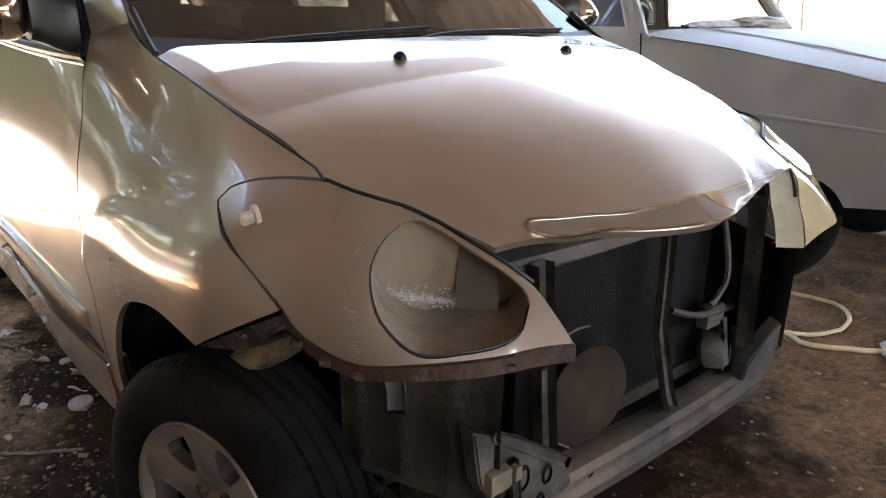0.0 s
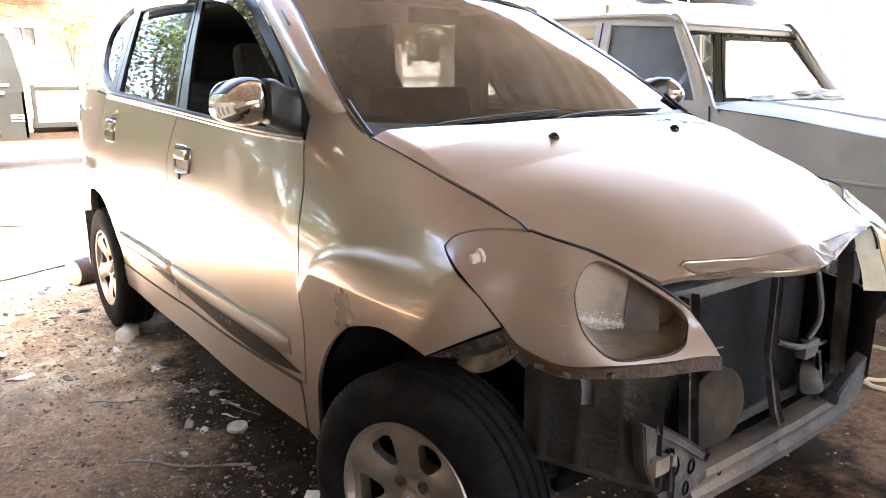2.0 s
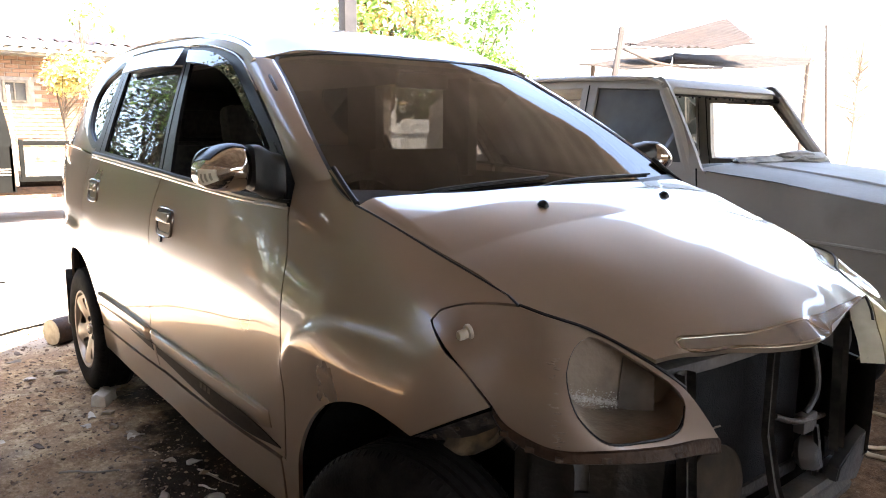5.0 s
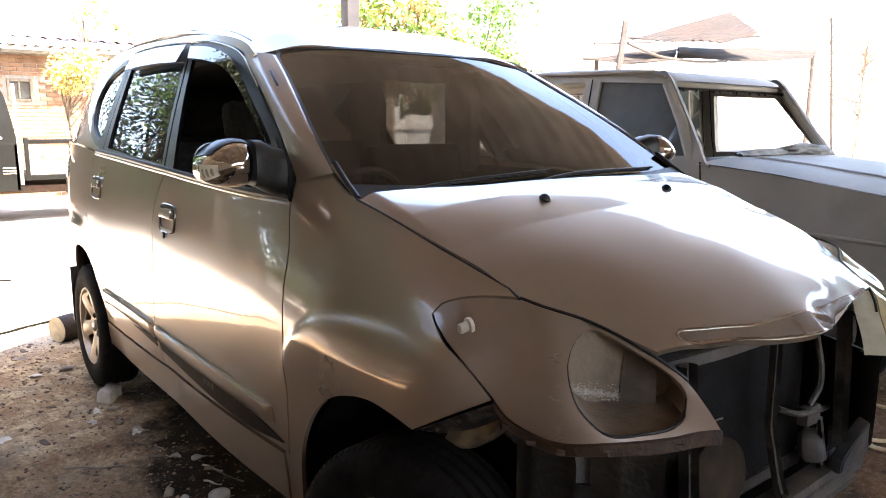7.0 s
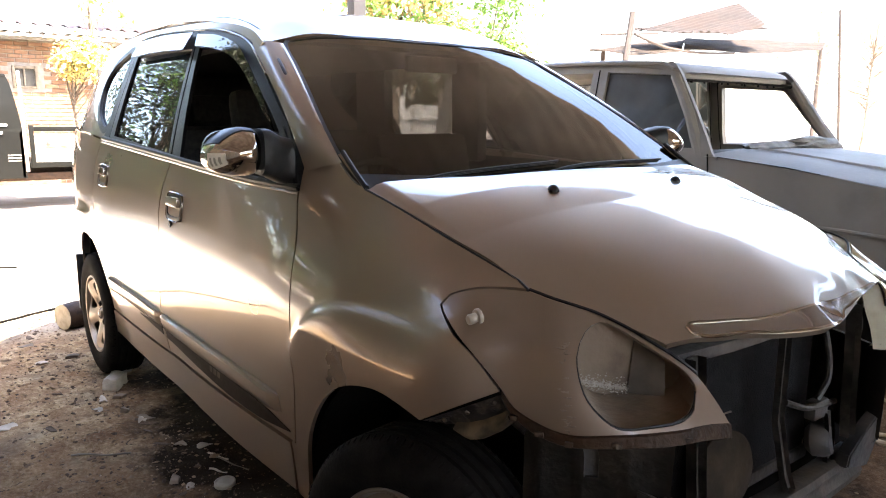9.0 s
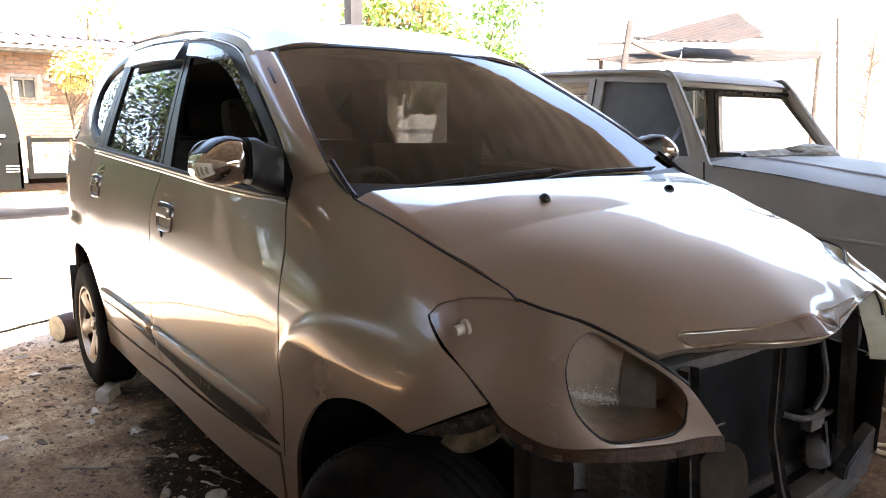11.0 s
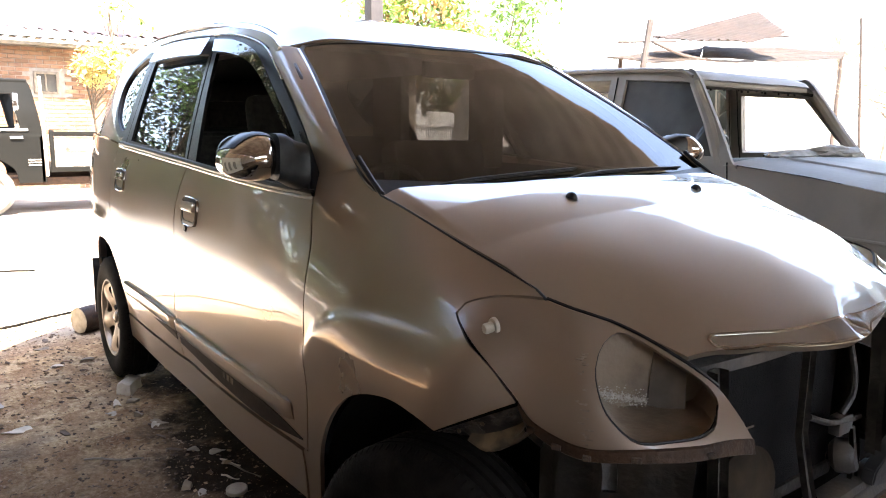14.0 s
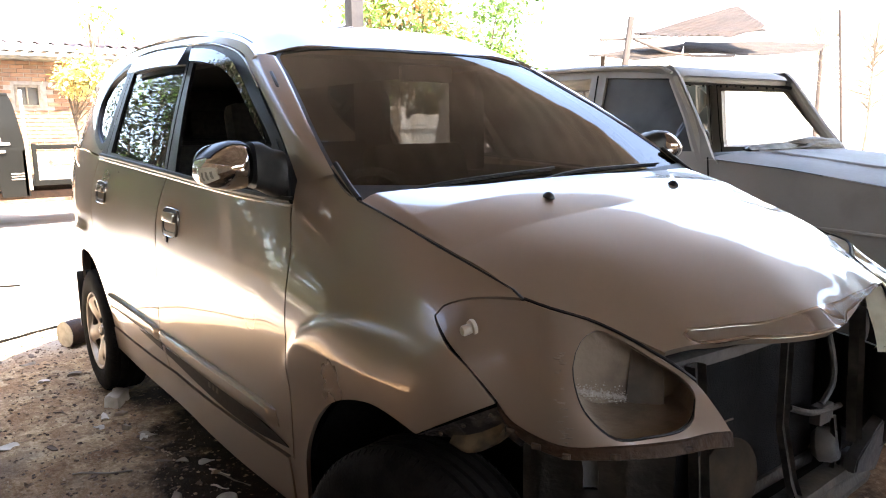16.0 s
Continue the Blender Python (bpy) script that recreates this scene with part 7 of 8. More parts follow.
build_post()


def leaf_mesh(points, size, rng, droop=0.3):
    """Many small folded leaves at the given points."""
    verts, faces = [], []
    for p in points:
        a, b = rng.uniform(0, 2 * math.pi), rng.uniform(-0.9, 0.5)
        d = Vector((math.cos(a) * math.cos(b), math.sin(a) * math.cos(b), math.sin(b) - droop))
        d.normalize()
        side = d.cross(Vector((rng.uniform(-1, 1), rng.uniform(-1, 1), 1))).normalized()
        up = side.cross(d)
        s = size * rng.uniform(0.6, 1.35)
        c = len(verts)
        p = Vector(p)
        verts += [p, p + d * s * 0.5 + side * s * 0.22 + up * s * 0.06, p + d * s, p + d * s * 0.5 - side * s * 0.22 + up * s * 0.06]
        faces += [(c, c + 1, c + 2), (c, c + 2, c + 3)]
    return mesh_from("leaves", verts, faces)


def build_tree(name, base, height, spread, clumps, leaves, size, rng, mats, label, crown_from=0.35, girth=0.13):
    root = tagged(empty(name, pose(*base)), label, "tree")
    trunk = bmesh.new()
    top = Vector((rng.uniform(-0.3, 0.3), rng.uniform(-0.3, 0.3), height * 0.75))
    pts = [Vector((0, 0, -0.1)), top * 0.35 + Vector((0.08, -0.06, 0)), top * 0.7, top]
    add_tube(trunk, curve_points(pts, 0.3), [max(0.02, girth * height / 5 * (1 - 0.8 * i / 14)) for i in range(len(curve_points(pts, 0.3)))], 9)
    centres = []
    for k in range(clumps):
        a = 2.4 * k + rng.uniform(-0.4, 0.4)
        h = height * (crown_from + (1 - crown_from) * rng.random())
        r = spread * math.sqrt(rng.random()) * (1.15 - 0.6 * abs(h / height - 0.6))
        c = Vector((r * math.cos(a), r * math.sin(a), h))
        centres.append(c)
        start = top * min(1, max(0.3, (h / height) * 0.85))
        mid = (start + c) / 2 + Vector((0, 0, -0.1))
        add_tube(trunk, [start, mid, c], [0.27 * girth, 0.17 * girth, 0.06 * girth], 6)
    part("trunk", trunk, M["bark"], root)
    for m, share in mats:
        pts = []
        mine = [c for c in centres if rng.random() < share] or centres[:1]
        for _ in range(int(leaves * share)):
            c = rng.choice(mine)
            g = Vector((rng.gauss(0, 1), rng.gauss(0, 1), rng.gauss(0, 0.8))) * spread * 0.20
            pts.append(c + g)
        ob = part("crown", leaf_mesh(pts, size, rng), M[m], root)
    return root


def build_trees():
    rng = random.Random(11)
    build_tree("tree", (-12.0, 7.4, 0), 4.6, 1.5, 34, 6500, 0.16, rng, (("leaf", 0.75), ("leaf_brown", 0.35)), "leafy green garden tree with some browning leaves")
    build_tree("tree", (-12.6, 10.2, 0), 4.4, 1.4, 30, 6000, 0.16, rng, (("leaf", 0.9), ("leaf_light", 0.3)), "leafy green garden tree")
    # unseen trees added to shade the open side and darken paint reflections
    for x, y, h in ((0.6, -4.9, 5.0), (-0.9, -5.3, 5.6), (-2.3, -5.0, 5.3), (-3.7, -5.5, 5.8), (-5.0, -5.1, 4.6)):
        build_tree("tree", (x, y, 0), h, 1.25, 60, 5200, 0.13, rng, (("leaf_dark", 0.9), ("leaf", 0.15)), "unseen dense low-branched tree added to shade the workshop's open side", 0.04)
    for x, y, h in ((-0.6, -7.2, 8.4), (-2.9, -6.9, 8.8), (-5.0, -6.8, 8.2), (-7.0, -7.4, 8.6)):
        build_tree("tree", (x, y, 0), h, 1.9, 110, 12500, 0.22, rng, (("leaf_dark", 0.95), ("leaf", 0.1)), "unseen tall dense dark-leaved tree added to block sky reflections", 0.12)
    for k, (x, y) in enumerate(((-6.6, -5.8), (-8.4, -5.3), (-11.0, -5.6), (-13.0, -6.8), (-12.4, -3.4), (-15.2, -4.6))):
        far = x < -12.2
        build_tree("tree", (x, y, 0), 9.0 if far else 4.6 + 0.35 * (k % 3), 1.7 if far else 1.35, 90 if far else 40, 24000 if far else 2700, 0.115 if far else 0.12, rng, (("leaf_dark", 0.9), ("leaf", 0.2)), "leafy low-branched tree beside the workshop", 0.06)
    # one more out of view, added to hide bright sky from the wing
    for x, y in ((-8.6, -4.4),):
        build_tree("tree", (x, y, 0), 8.6, 2.0, 90, 10000, 0.17, rng, (("leaf_dark", 1.0),), "unseen tall dark leafy tree added to block sky above the wing", 0.3)
    for x, y, h in ((-10.0, 21.8, 6.2), (-6.4, 16.4, 4.6)):
        build_tree("tree", (x, y, 0), h, 2.6, 90, 300, 0.09, rng, (("leaf_light", 1.0),), "nearly bare tree in the glare behind the lean-to", 0.5, 0.045)
    build_tree("shrub", (-12.8, 1.35, 0), 2.45, 0.5, 18, 2600, 0.09, rng, (("leaf_yellow", 0.9), ("leaf_light", 0.2)), "tall yellow-flowering shrub before the brick house", 0.74, 0.04)
    build_tree("tree", (-13.2, 1.72, 0), 4.3, 0.6, 9, 480, 0.12, rng, (("leaf_light", 0.7), ("leaf", 0.3)), "thin tall tree with a sparse crown before the house", 0.70, 0.04)


M["leaf_light"] = grainy("light green leaf", (0.12, 0.22, 0.04), (0.24, 0.36, 0.09), 3, (0.45, 0.65), bump=0.0)
build_trees()


# ---- far side of the yard: white gate, leaning roof sheets ----
def build_gate():
    gate = tagged(empty("yard_gate", pose(-8.9, 5.6, 0, 0, 0, 30)), "white painted gate of boards and pickets across the yard", "gate")
    for y0, y1 in ((-0.62, -0.40), (-0.38, -0.20)):
        part("board", box((-0.015, y0, 0.15), (0.015, y1, 1.62 - 0.2 * (y0 > -0.5)), 0.004), M["white_paint"], gate)
    for k in range(14):
        y = -0.16 + 0.085 * k
        part("picket", box((-0.012, y, 0.15), (0.012, y + 0.035, 1.50), 0.004), M["white_paint"], gate)
    for z in (0.35, 1.25):
        part("rail", box((0.018, -0.64, z), (0.045, 1.06, z + 0.05), 0.004), M["white_paint"], gate)
    for y in (-0.74, 1.10):
        part("gate_post", box((-0.05, y, 0.0), (0.05, y + 0.09, 1.75), 0.006), M["wood"], gate)


build_gate()


def build_lean_to():
    root = tagged(empty("lean_to", pose(-5.6, 9.6, 0)), "flimsy lean-to of loose rusty roof sheets on poles", "shed")
    inv = root.matrix_basis.inverted()

    def add(name, data, mat, label=""):
        if isinstance(data, bmesh.types.BMesh):
            bmesh.ops.transform(data, matrix=inv, verts=data.verts[:])
        else:
            data.transform(inv)
        return part(name, data, M[mat], root, label)

    for a, b, r in (((-6.0, 7.05, 0), (-6.0, 7.53, 2.86), 0.055), ((-7.1, 8.1, 0), (-7.1, 8.2, 2.45), 0.045), ((-6.0, 14.72, 0), (-6.0, 14.05, 3.5), 0.03), ((-7.1, 15.6, 0), (-7.1, 15.7, 3.0), 0.045)):
        add("pole", tube([a, b], [r * 1.1, r * 0.85], 9), "old_sheet")

    def tilted(c00, c01, c11, c10, ridges, amp=0.016):
        """A corrugated sheet between four corners, its ridges running along the first side."""
        c00, c01, c11, c10 = (np.array(c, float) for c in (c00, c01, c11, c10))
        rows = []
        for i in range(ridges * 6 + 1):
            u = i / (ridges * 6)
            row = []
            for j in range(9):
                v = j / 8
                p = (c00 * (1 - v) + c01 * v) * (1 - u) + (c10 * (1 - v) + c11 * v) * u
                p[2] += amp * math.sin(2 * math.pi * ridges * u) - 0.05 * math.sin(math.pi * v) * u + 0.03 * noise.noise((v * 3, u * 3, ridges))
                row.append(p)
            rows.append(row)
        bm = loft(rows)
        bmesh.ops.solidify(bm, geom=bm.faces[:], thickness=0.006)
        return bm

    add("roof_sheet", tilted((-6.6, 8.33, 2.70), (-7.2, 12.35, 3.58), (-5.6, 10.60, 2.90), (-5.4, 9.00, 2.62), 11), "old_sheet", "rusty tilted roof sheet")
    add("roof_sheet", tilted((-7.2, 10.60, 2.79), (-7.2, 16.10, 3.07), (-6.0, 13.40, 2.67), (-6.0, 8.85, 2.40), 9), "grey_sheet", "grey sagging roof sheet")
    add("roof_sheet", tilted((-7.2, 7.90, 2.42), (-7.2, 10.60, 2.76), (-6.0, 8.80, 2.37), (-6.0, 6.55, 2.26), 9), "grey_sheet", "pale loose roof sheet")
    add("roof_sheet", tilted((-6.9, 8.70, 2.80), (-6.4, 11.60, 3.00), (-5.9, 11.30, 2.92), (-6.2, 8.20, 2.66), 6), "old_sheet", "dark sheet lying under the tilted one")
    add("batten", tube(curve_points([(-6.0, 7.6, 2.55), (-5.95, 8.3, 2.40), (-5.9, 9.2, 2.36), (-5.8, 10.0, 2.40)], 0.2), 0.025, 6), "old_sheet")
    add("batten", tube([(-6.05, 6.9, 2.50), (-6.1, 8.3, 2.62)], 0.018, 6), "old_sheet")


def build_tarpaulin():
    """A dark cover thrown over a stand behind the off-road car."""
    rows = []
    for i in range(13):
        t = i / 12
        w = 0.42 * (1 - t) ** 0.8 + 0.03
        rows.append([(w * 0.7 * math.cos(a) * (1 + 0.25 * noise.noise((3 * math.cos(a), 3 * math.sin(a), t * 2))), w * math.sin(a) * (1 + 0.25 * noise.noise((3 * math.cos(a), 3 * math.sin(a), 4 + t * 2))) + 0.30 * t * t, 2.06 * t) for a in (2 * math.pi * k / 28 for k in range(28))])
    ob = part("tarpaulin", loft(rows, closed=True, caps=True), M["tarp"], smooth=50)
    ob.matrix_basis = pose(-4.0, 4.0, 0)
    tagged(ob, "dark blue-grey tarpaulin draped over a stand in the yard", "tarpaulin")


M["old_sheet"] = grainy("old brown roof sheet", (0.026, 0.019, 0.016), (0.05, 0.038, 0.033), 3, (0.6, 0.85), 0.1, bump=0.1, bump_scale=30, stain=(0.045, 0.027, 0.019), stain_scale=1.5, stain_amount=0.6)
M["grey_sheet"] = grainy("dull grey roof sheet", (0.034, 0.028, 0.024), (0.058, 0.048, 0.041), 3, (0.6, 0.85), 0.1, bump=0.1, bump_scale=30, stain=(0.07, 0.045, 0.032), stain_scale=1.3, stain_amount=0.6)
M["tarp"] = grainy("faded dark tarpaulin", (0.03, 0.034, 0.045), (0.08, 0.085, 0.10), 5, (0.5, 0.75), bump=0.2, bump_scale=20)
build_tarpaulin()
build_lean_to()


# ---- things lying about ----
def scattered(name, label, category, bm, mat, m=None, group=""):
    ob = part(name, bm, M[mat])
    if m is not None:
        ob.matrix_basis = m
    return tagged(ob, label, category, group)


def flat_scrap(w, l, h, seed, curl=0.01):
    """A torn flat scrap, slightly curled."""
    bm = bmesh.new()
    ring = []
    for k in range(11):
        a = 2 * math.pi * k / 11
        r = 1 + 0.35 * noise.noise((math.cos(a) * 1.3 + seed, math.sin(a) * 1.3, seed * 0.7))
        ring.append((w * r * math.cos(a), l * r * math.sin(a), curl * math.sin(2 * a + seed)))
    top = [bm.verts.new((x, y, z + h)) for x, y, z in ring]
    low = [bm.verts.new((x * 0.97, y * 0.97, z)) for x, y, z in ring]
    c = bm.verts.new((0, 0, h + curl * 0.4))
    d = bm.verts.new((0, 0, 0))
    for k in range(11):
        j = (k + 1) % 11
        bm.faces.new((top[k], top[j], c))
        bm.faces.new((low[j], low[k], d))
        bm.faces.new((low[k], low[j], top[j], top[k]))
    return bm


def build_litter():
    gh = ground_height
    for x, y, size, seed, turn in ((-0.61, 4.6, (0.55, 0.75, 0.22), 5, 10), (0.47, 1.72, (0.11, 0.16, 0.03), 6, 40), (-0.45, 3.9, (0.22, 0.3, 0.08), 7, 0)):
        ob = scattered("rubble_block", "broken concrete lump lying on the earth", "rubble", lump((0, 0, size[2] * 0.6), size, seed, 4, 0.5), "stone" if abs(x) < 1 else "chips", pose(x, y, gh(x, y), 0, 0, turn), "rubble lumps")
    # wedge against the front wheel: a bark-edged offcut
    wedge = tagged(empty("wheel_chock", pose(-0.375, -0.79, gh(-0.375, -0.79), 0, 0, -38)), "pale sawn wood offcut with brown bark wedged at the front wheel", "wheel chock")
    bm = box((-0.05, -0.045, 0.0), (0.06, 0.045, 0.11), 0.01)
    bmesh.ops.subdivide_edges(bm, edges=bm.edges[:], cuts=3, use_grid_fill=True)
    for v in bm.verts:
        v.co += Vector((noise.noise(v.co * 30), noise.noise(v.co * 30 + Vector((5, 0, 0))), noise.noise(v.co * 30 + Vector((0, 5, 0))))) * 0.008
    part("bark", bm, M["rust"], wedge)
    part("sawn_face", box((-0.05, -0.04, 0.108), (0.055, 0.04, 0.122), 0.004), M["sawn"], wedge)
    # lids, scraps, sticks
    lid = lathe([(0.0, 0.010), (0.030, 0.010), (0.034, 0.014), (0.038, 0.012), (0.038, 0.0), (0.0, 0.0)], 28)
    scattered("jar_lid", "dull grey round lid lying on the earth", "lid", lid, "stone", pose(-1.17, -0.71, gh(-1.17, -0.71) + 0.002, 4, 3, 0))
    ring = [Vector((0.05 * math.cos(a), 0.05 * math.sin(a), 0.008)) for a in np.linspace(0, 2 * math.pi, 25)]
    scattered("rubber_ring", "muddy black rubber ring half sunk in the earth", "ring", add_tube(bmesh.new(), ring, 0.010, 8, caps=False), "rubber", pose(-0.78, -1.18, gh(-0.78, -1.18)))
    rng = random.Random(8)
    spots = [(-2.17, -1.28, 0.07, 0.035), (-2.51, -1.33, 0.05, 0.03), (-1.96, -0.77, 0.06, 0.04), (-2.96, -1.01, 0.04, 0.025), (-2.16, -0.92, 0.035, 0.02), (-3.35, -1.04, 0.05, 0.03), (-2.28, -0.87, 0.05, 0.02), (-1.52, -0.66, 0.035, 0.022), (-1.60, -0.73, 0.03, 0.02), (-1.92, -0.79, 0.05, 0.02), (-1.24, -0.81, 0.03, 0.02), (0.75, 1.3, 0.04, 0.02), (0.9, 0.7, 0.03, 0.02), (0.62, 1.9, 0.05, 0.02), (1.0, 1.2, 0.03, 0.015), (0.3, 2.4, 0.05, 0.03)]
    for k, (x, y, w, l) in enumerate(spots):
        scattered("scrap", "torn pale scrap of plastic and paper on the earth", "litter", flat_scrap(w * 0.85, l * 0.85, 0.004, k * 1.37, 0.006), ("paper", "stone", "chips")[k % 3], pose(x, y, gh(x, y) + 0.001, 0, 0, rng.uniform(0, 360)), "scraps on the earth")
    for k, (x0, y0, x1, y1, r) in enumerate(((-1.45, -0.67, -1.35, -0.63, 0.004), (-1.33, -0.71, -1.25, -0.67, 0.004), (-0.63, -0.87, -0.53, -0.85, 0.003), (-1.72, -1.11, -1.60, -0.92, 0.004), (-1.40, -0.66, -1.22, -0.60, 0.003))):
        pts = [(x0 + (x1 - x0) * t + 0.004 * math.sin(9 * t + k), y0 + (y1 - y0) * t, gh(x0, y0) + r + 0.003 * math.sin(7 * t)) for t in np.linspace(0, 1, 7)]
        scattered("stick", "thin pale wire or stick on the earth", "stick", tube(pts, r, 6), "paper" if k < 3 else "wood", None, "sticks")
    # root-like dark cord half buried
    pts = [(-0.96 - 0.2 + 0.28 * t, -1.12 + 0.32 * t + 0.02 * math.sin(8 * t), 0.004) for t in np.linspace(0, 1, 12)]
    scattered("cord", "dark muddy cord lying on the earth", "cord", tube([(x, y, gh(x, y) + 0.004) for x, y, _ in pts], 0.005, 6), "bark")
    # hammer in front of the nose
    ham = tagged(empty("hammer", pose(0.45, 0.17, gh(0.45, 0.17) + 0.016, 0, 0, 58)), "old hammer with a worn steel pipe handle lying on the earth", "hammer")
    part("handle", tube([(-0.13, 0, 0), (-0.10, 0, 0.001), (0.0, 0, 0.001), (0.14, 0, 0)], [0.012, 0.013, 0.011, 0.010], 10), M["pipe"], ham)
    bm = box((0.115, -0.060, -0.014), (0.150, 0.045, 0.016), 0.006)
    part("head", bm, M["dark_steel"], ham)
    # air hose
    line = [(0.00, 1.62), (0.07, 1.58), (0.17, 1.55), (0.32, 1.65), (0.41, 1.78), (0.45, 2.0), (0.39, 2.34), (0.25, 2.69), (0.14, 2.93), (0.07, 3.25), (0.2, 3.5), (0.7, 3.6), (1.6, 3.4)]
    scattered("air_hose", "faded yellow air hose looped over the earth floor", "hose", tube([(x, y, gh(x, y) + 0.012) for x, y in curve_points(line, 0.05)], 0.011, 8), "hose")
    line = [(0.02, 1.60), (0.10, 1.66), (0.16, 1.77), (0.15, 1.93), (0.06, 2.07), (-0.05, 2.09), (-0.3, 2.0)]
    scattered("air_hose", "faded yellow air hose end curled on the earth", "hose", tube([(x, y, gh(x, y) + 0.010) for x, y in curve_points(line, 0.04)], 0.009, 8), "hose")
    # round wooden chock behind the rear wheel
    log = tagged(empty("log_chock", pose(-3.60, -0.72, 0.082, 0, 0, 24)), "short dark log with a pale sawn end chocking the rear wheel", "log")
    part("bark", lathe([(0.078, -0.09), (0.082, 0.0), (0.078, 0.088)], 24, pose(0, 0, 0, 90, 0, 0)), M["rust"], log)
    for e in (-1, 1):
        part("sawn_end", lathe([(0.0, 0.002), (0.06, 0.001), (0.080, -0.003)], 24, pose(0, e * 0.09, 0, -90 * e, 0, 0)), M["sawn"], log)
    # cables across the yard
    for label, pts in (("dark cable lying across the pale yard", [(-3.75, -2.6), (-3.9, -1.26), (-4.15, -0.72), (-4.5, 0.3)]), ("dark cable end on the pale yard", [(-6.2, -1.9), (-5.97, -1.08), (-5.77, -0.76)])):
        scattered("cable", label, "cable", tube([(x, y, gh(x, y) + 0.008) for x, y in curve_points(pts, 0.1)], 0.009, 6), "rubber")


def broken_block(w, l, h, seed):
    """A broken piece of brick or concrete with flat faces and chipped edges."""
    bm = box((-w, -l, 0), (w, l, h), 0.006)
    bmesh.ops.subdivide_edges(bm, edges=bm.edges[:], cuts=2, use_grid_fill=True)
    for v in bm.verts:
        k = Vector((seed * 2.3, seed, 0))
        v.co += Vector((noise.noise(v.co * 22 + k), noise.noise(v.co * 22 + k * 2), noise.noise(v.co * 22 + k * 3))) * 0.012
        v.co.x += 0.25 * v.co.z + 0.15 * v.co.y
    return bm


def build_rubbish():
    rng = random.Random(31)
    gh = ground_height
    for k, (x, y, w, l, h) in enumerate(((-2.42, -0.78, 0.055, 0.040, 0.055), (-2.60, -0.70, 0.035, 0.03, 0.03), (-2.27, -0.80, 0.02, 0.02, 0.025), (-2.05, -0.83, 0.02, 0.015, 0.02), (-1.32, -0.84, 0.022, 0.016, 0.018), (-1.10, -0.93, 0.02, 0.014, 0.015), (-3.0, -0.86, 0.03, 0.02, 0.02))):
        scattered("rubble_block", "broken pale block lying on the dark earth", "rubble", broken_block(w, l, h, k + 1), "stone" if k in (0, 1) else "chips", pose(x, y, gh(x, y) - 0.004, rng.uniform(-6, 6), rng.uniform(-6, 6), rng.uniform(0, 360)), "broken blocks")
    # countless flakes, chips, dead leaves and splinters
    verts, faces = [], []
    for k in range(430):
        x, y = rng.uniform(-4.0, -0.4), -0.72 - abs(rng.gauss(0, 0.42))
        if k % 5 == 0:
            x, y = rng.uniform(-0.2, 1.6), rng.uniform(-0.3, 3.2)
        a = rng.uniform(0, 6.28)
        w = 0.002 + 0.014 * rng.random() ** 4
        long = w * rng.choice((0.5, 0.8, 1.0, 3.0))
        z = gh(x, y) + 0.002
        c = len(verts)
        tilt = rng.uniform(-0.4, 0.4)
        m = 6
        for lift in (0.004, 0.0):
            for j in range(m):
                b = 2 * math.pi * j / m
                r = rng.uniform(0.65, 1.2)
                px, py = long * r * math.cos(b), w * r * math.sin(b)
                verts.append((x + px * math.cos(a) - py * math.sin(a), y + px * math.sin(a) + py * math.cos(a), z + lift + max(0, tilt * py) + 0.15 * w * math.sin(3 * b + k)))
        faces += [tuple(c + j for j in range(m))] + [(c + j, c + m + j, c + m + (j + 1) % m, c + (j + 1) % m) for j in range(m)]
    ob = new("flakes", mesh_from("flakes", verts, faces))
    ob.data.materials.append(M["flakes"])
    for p in ob.data.polygons:
        p.use_smooth = False
    tagged(ob, "paint flakes, dead leaves and splinters strewn on the earth", "litter", kind="stuff")


M["pipe"] = grainy("worn steel pipe", (0.16, 0.14, 0.12), (0.30, 0.26, 0.22), 14, (0.35, 0.55), 0.7, bump=0.1, bump_scale=90, stain=(0.10, 0.06, 0.035), stain_scale=12, stain_amount=0.6)
M["sawn"] = grainy("sawn end grain", (0.46, 0.38, 0.26), (0.62, 0.53, 0.38), 30, (0.7, 0.9), bump=0.2)
build_litter()


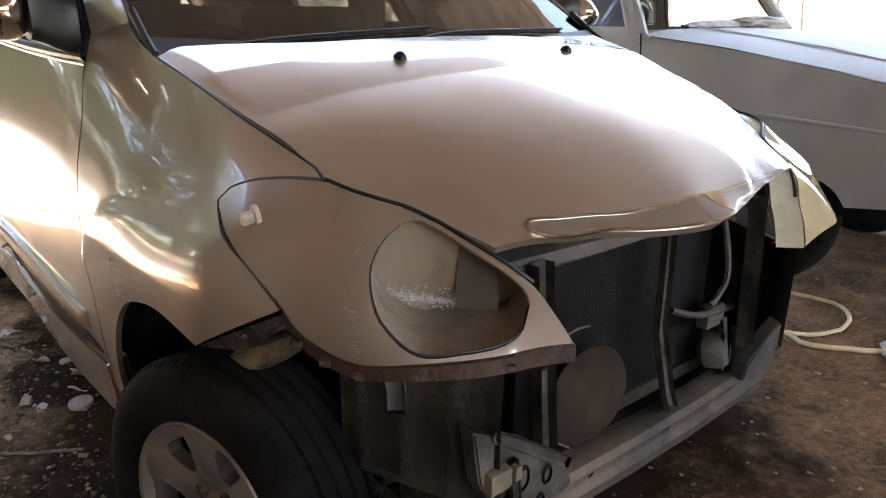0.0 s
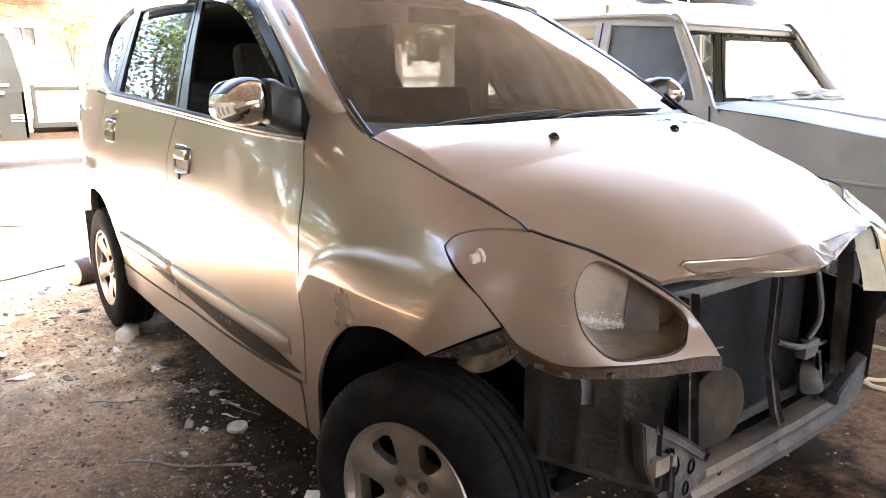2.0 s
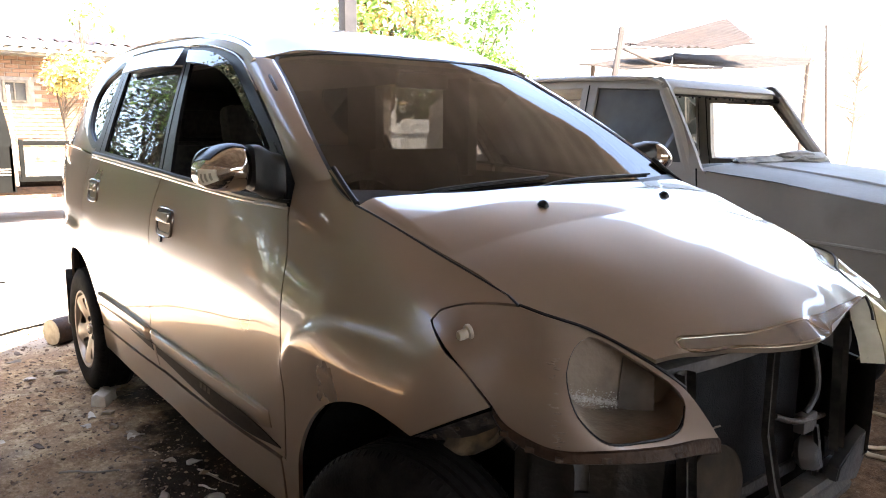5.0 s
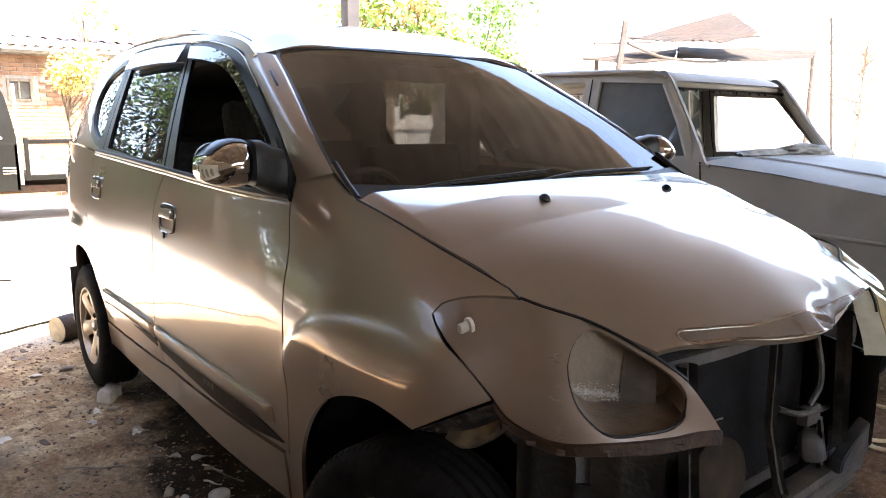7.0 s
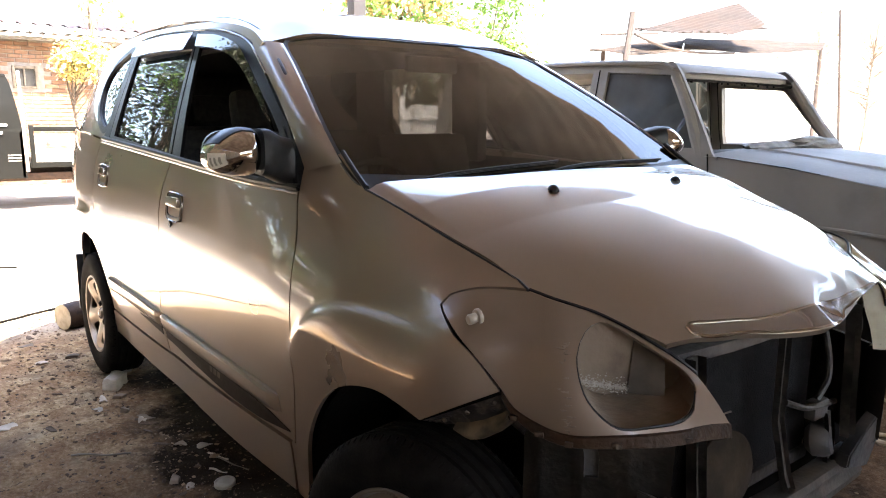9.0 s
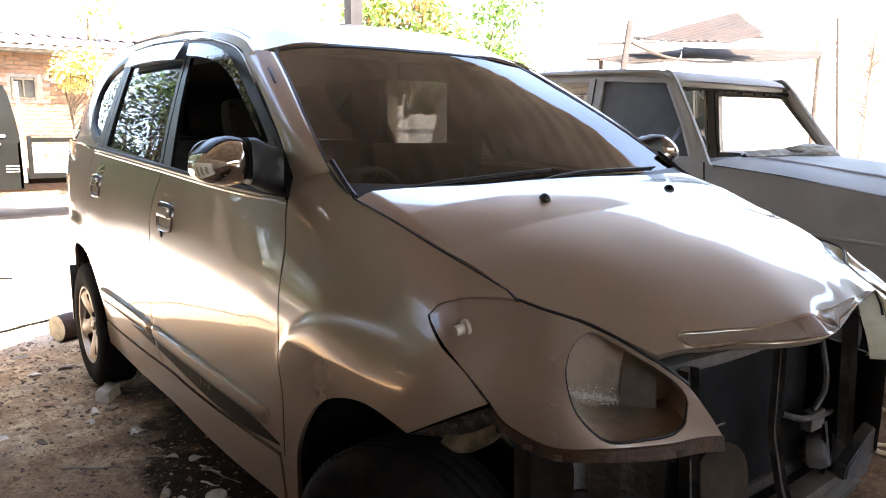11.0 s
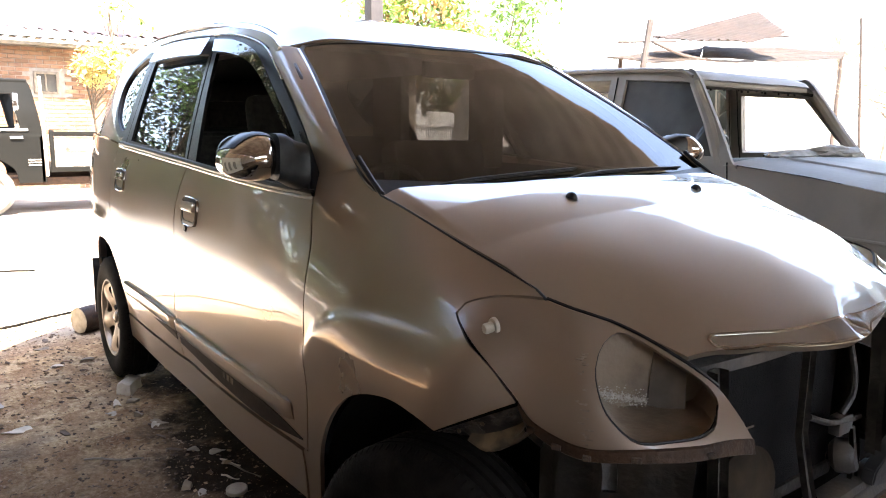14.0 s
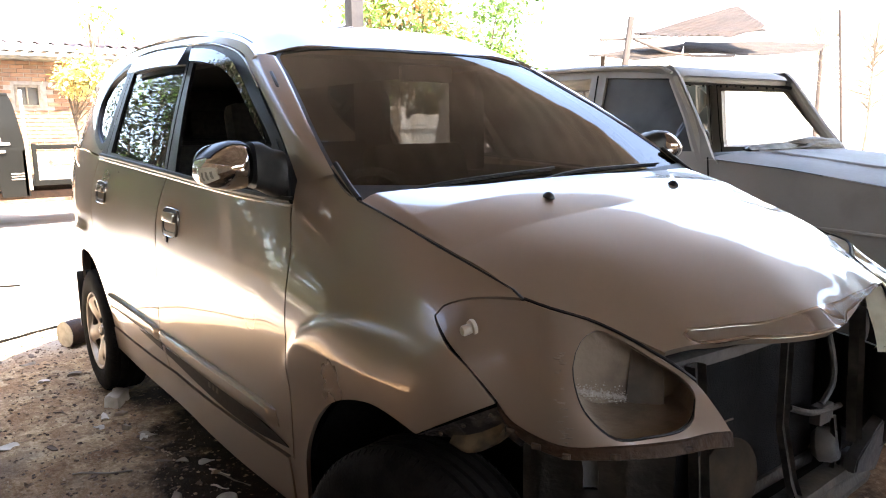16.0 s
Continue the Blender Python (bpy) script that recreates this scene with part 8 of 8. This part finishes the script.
def build_grit():
    """Countless pebbles and clods over the earth floor."""
    rng = random.Random(21)
    verts, faces = [], []
    base = [(0, 0, 1), (0.94, 0, 0.33), (-0.47, 0.82, 0.33), (-0.47, -0.82, 0.33), (0.5, 0.6, -0.4), (-0.7, 0.1, -0.4), (0.4, -0.7, -0.4)]
    tri = [(0, 1, 2), (0, 2, 3), (0, 3, 1), (1, 4, 2), (2, 5, 3), (3, 6, 1), (1, 6, 4), (2, 4, 5), (3, 5, 6)]
    for k in range(14000):
        if k % 3:
            x, y = rng.uniform(-4.2, -0.3), rng.gauss(-1.0, 0.38)
        else:
            x, y = rng.uniform(-0.6, 2.0), rng.uniform(-0.2, 3.6)
        s = 0.0016 + 0.008 * rng.random() ** 5 + (0.008 if rng.random() < 0.012 else 0)
        z = ground_height(x, y)
        a = rng.uniform(0, 6.28)
        long = 1.3
        if rng.random() < 0.07:
            s, long = rng.uniform(0.002, 0.004), rng.uniform(3.0, 8.0)
        c = len(verts)
        for px, py, pz in base:
            j = rng.uniform(0.7, 1.3)
            verts.append((x + s * j * (px * long * math.cos(a) - py * math.sin(a)), y + s * j * (px * long * math.sin(a) + py * math.cos(a)), z + s * (pz * 0.6 + 0.15)))
        faces += [(c + i, c + j, c + l) for i, j, l in tri]
    ob = new("grit", mesh_from("grit", verts, faces))
    ob.data.materials.append(M["grit"])
    for p in ob.data.polygons:
        p.use_smooth = False
    tagged(ob, "loose pebbles, chips and clods on the earth floor", "grit", kind="stuff")


def grit_material():
    mat = grainy("loose grit", (0.07, 0.05, 0.035), (0.20, 0.15, 0.105), 6, (0.8, 0.95), bump=0.3, bump_scale=120)
    n, l = nodes_of(mat)
    geo = n.new("ShaderNodeNewGeometry")
    r = n.new("ShaderNodeValToRGB")
    r.color_ramp.elements[0].color, r.color_ramp.elements[1].color = (0.06, 0.035, 0.02, 1), (0.30, 0.20, 0.12, 1)
    r.color_ramp.elements[0].position, r.color_ramp.elements[1].position = 0.2, 1.0
    l.new(geo.outputs["Random Per Island"], r.inputs["Fac"])
    l.new(r.outputs["Color"], n["Principled BSDF"].inputs["Base Color"])
    return mat


M["grit"] = grit_material()
M["flakes"] = grit_material()
M["flakes"].name = "flakes and dead leaves"
ramp_node = [k for k in M["flakes"].node_tree.nodes if k.type == "VALTORGB"][-1].color_ramp
ramp_node.elements[0].color, ramp_node.elements[1].color = (0.09, 0.058, 0.036, 1), (0.42, 0.31, 0.21, 1)
mid_stop = ramp_node.elements.new(0.88)
mid_stop.color = (0.17, 0.105, 0.06, 1)
build_rubbish()
build_grit()
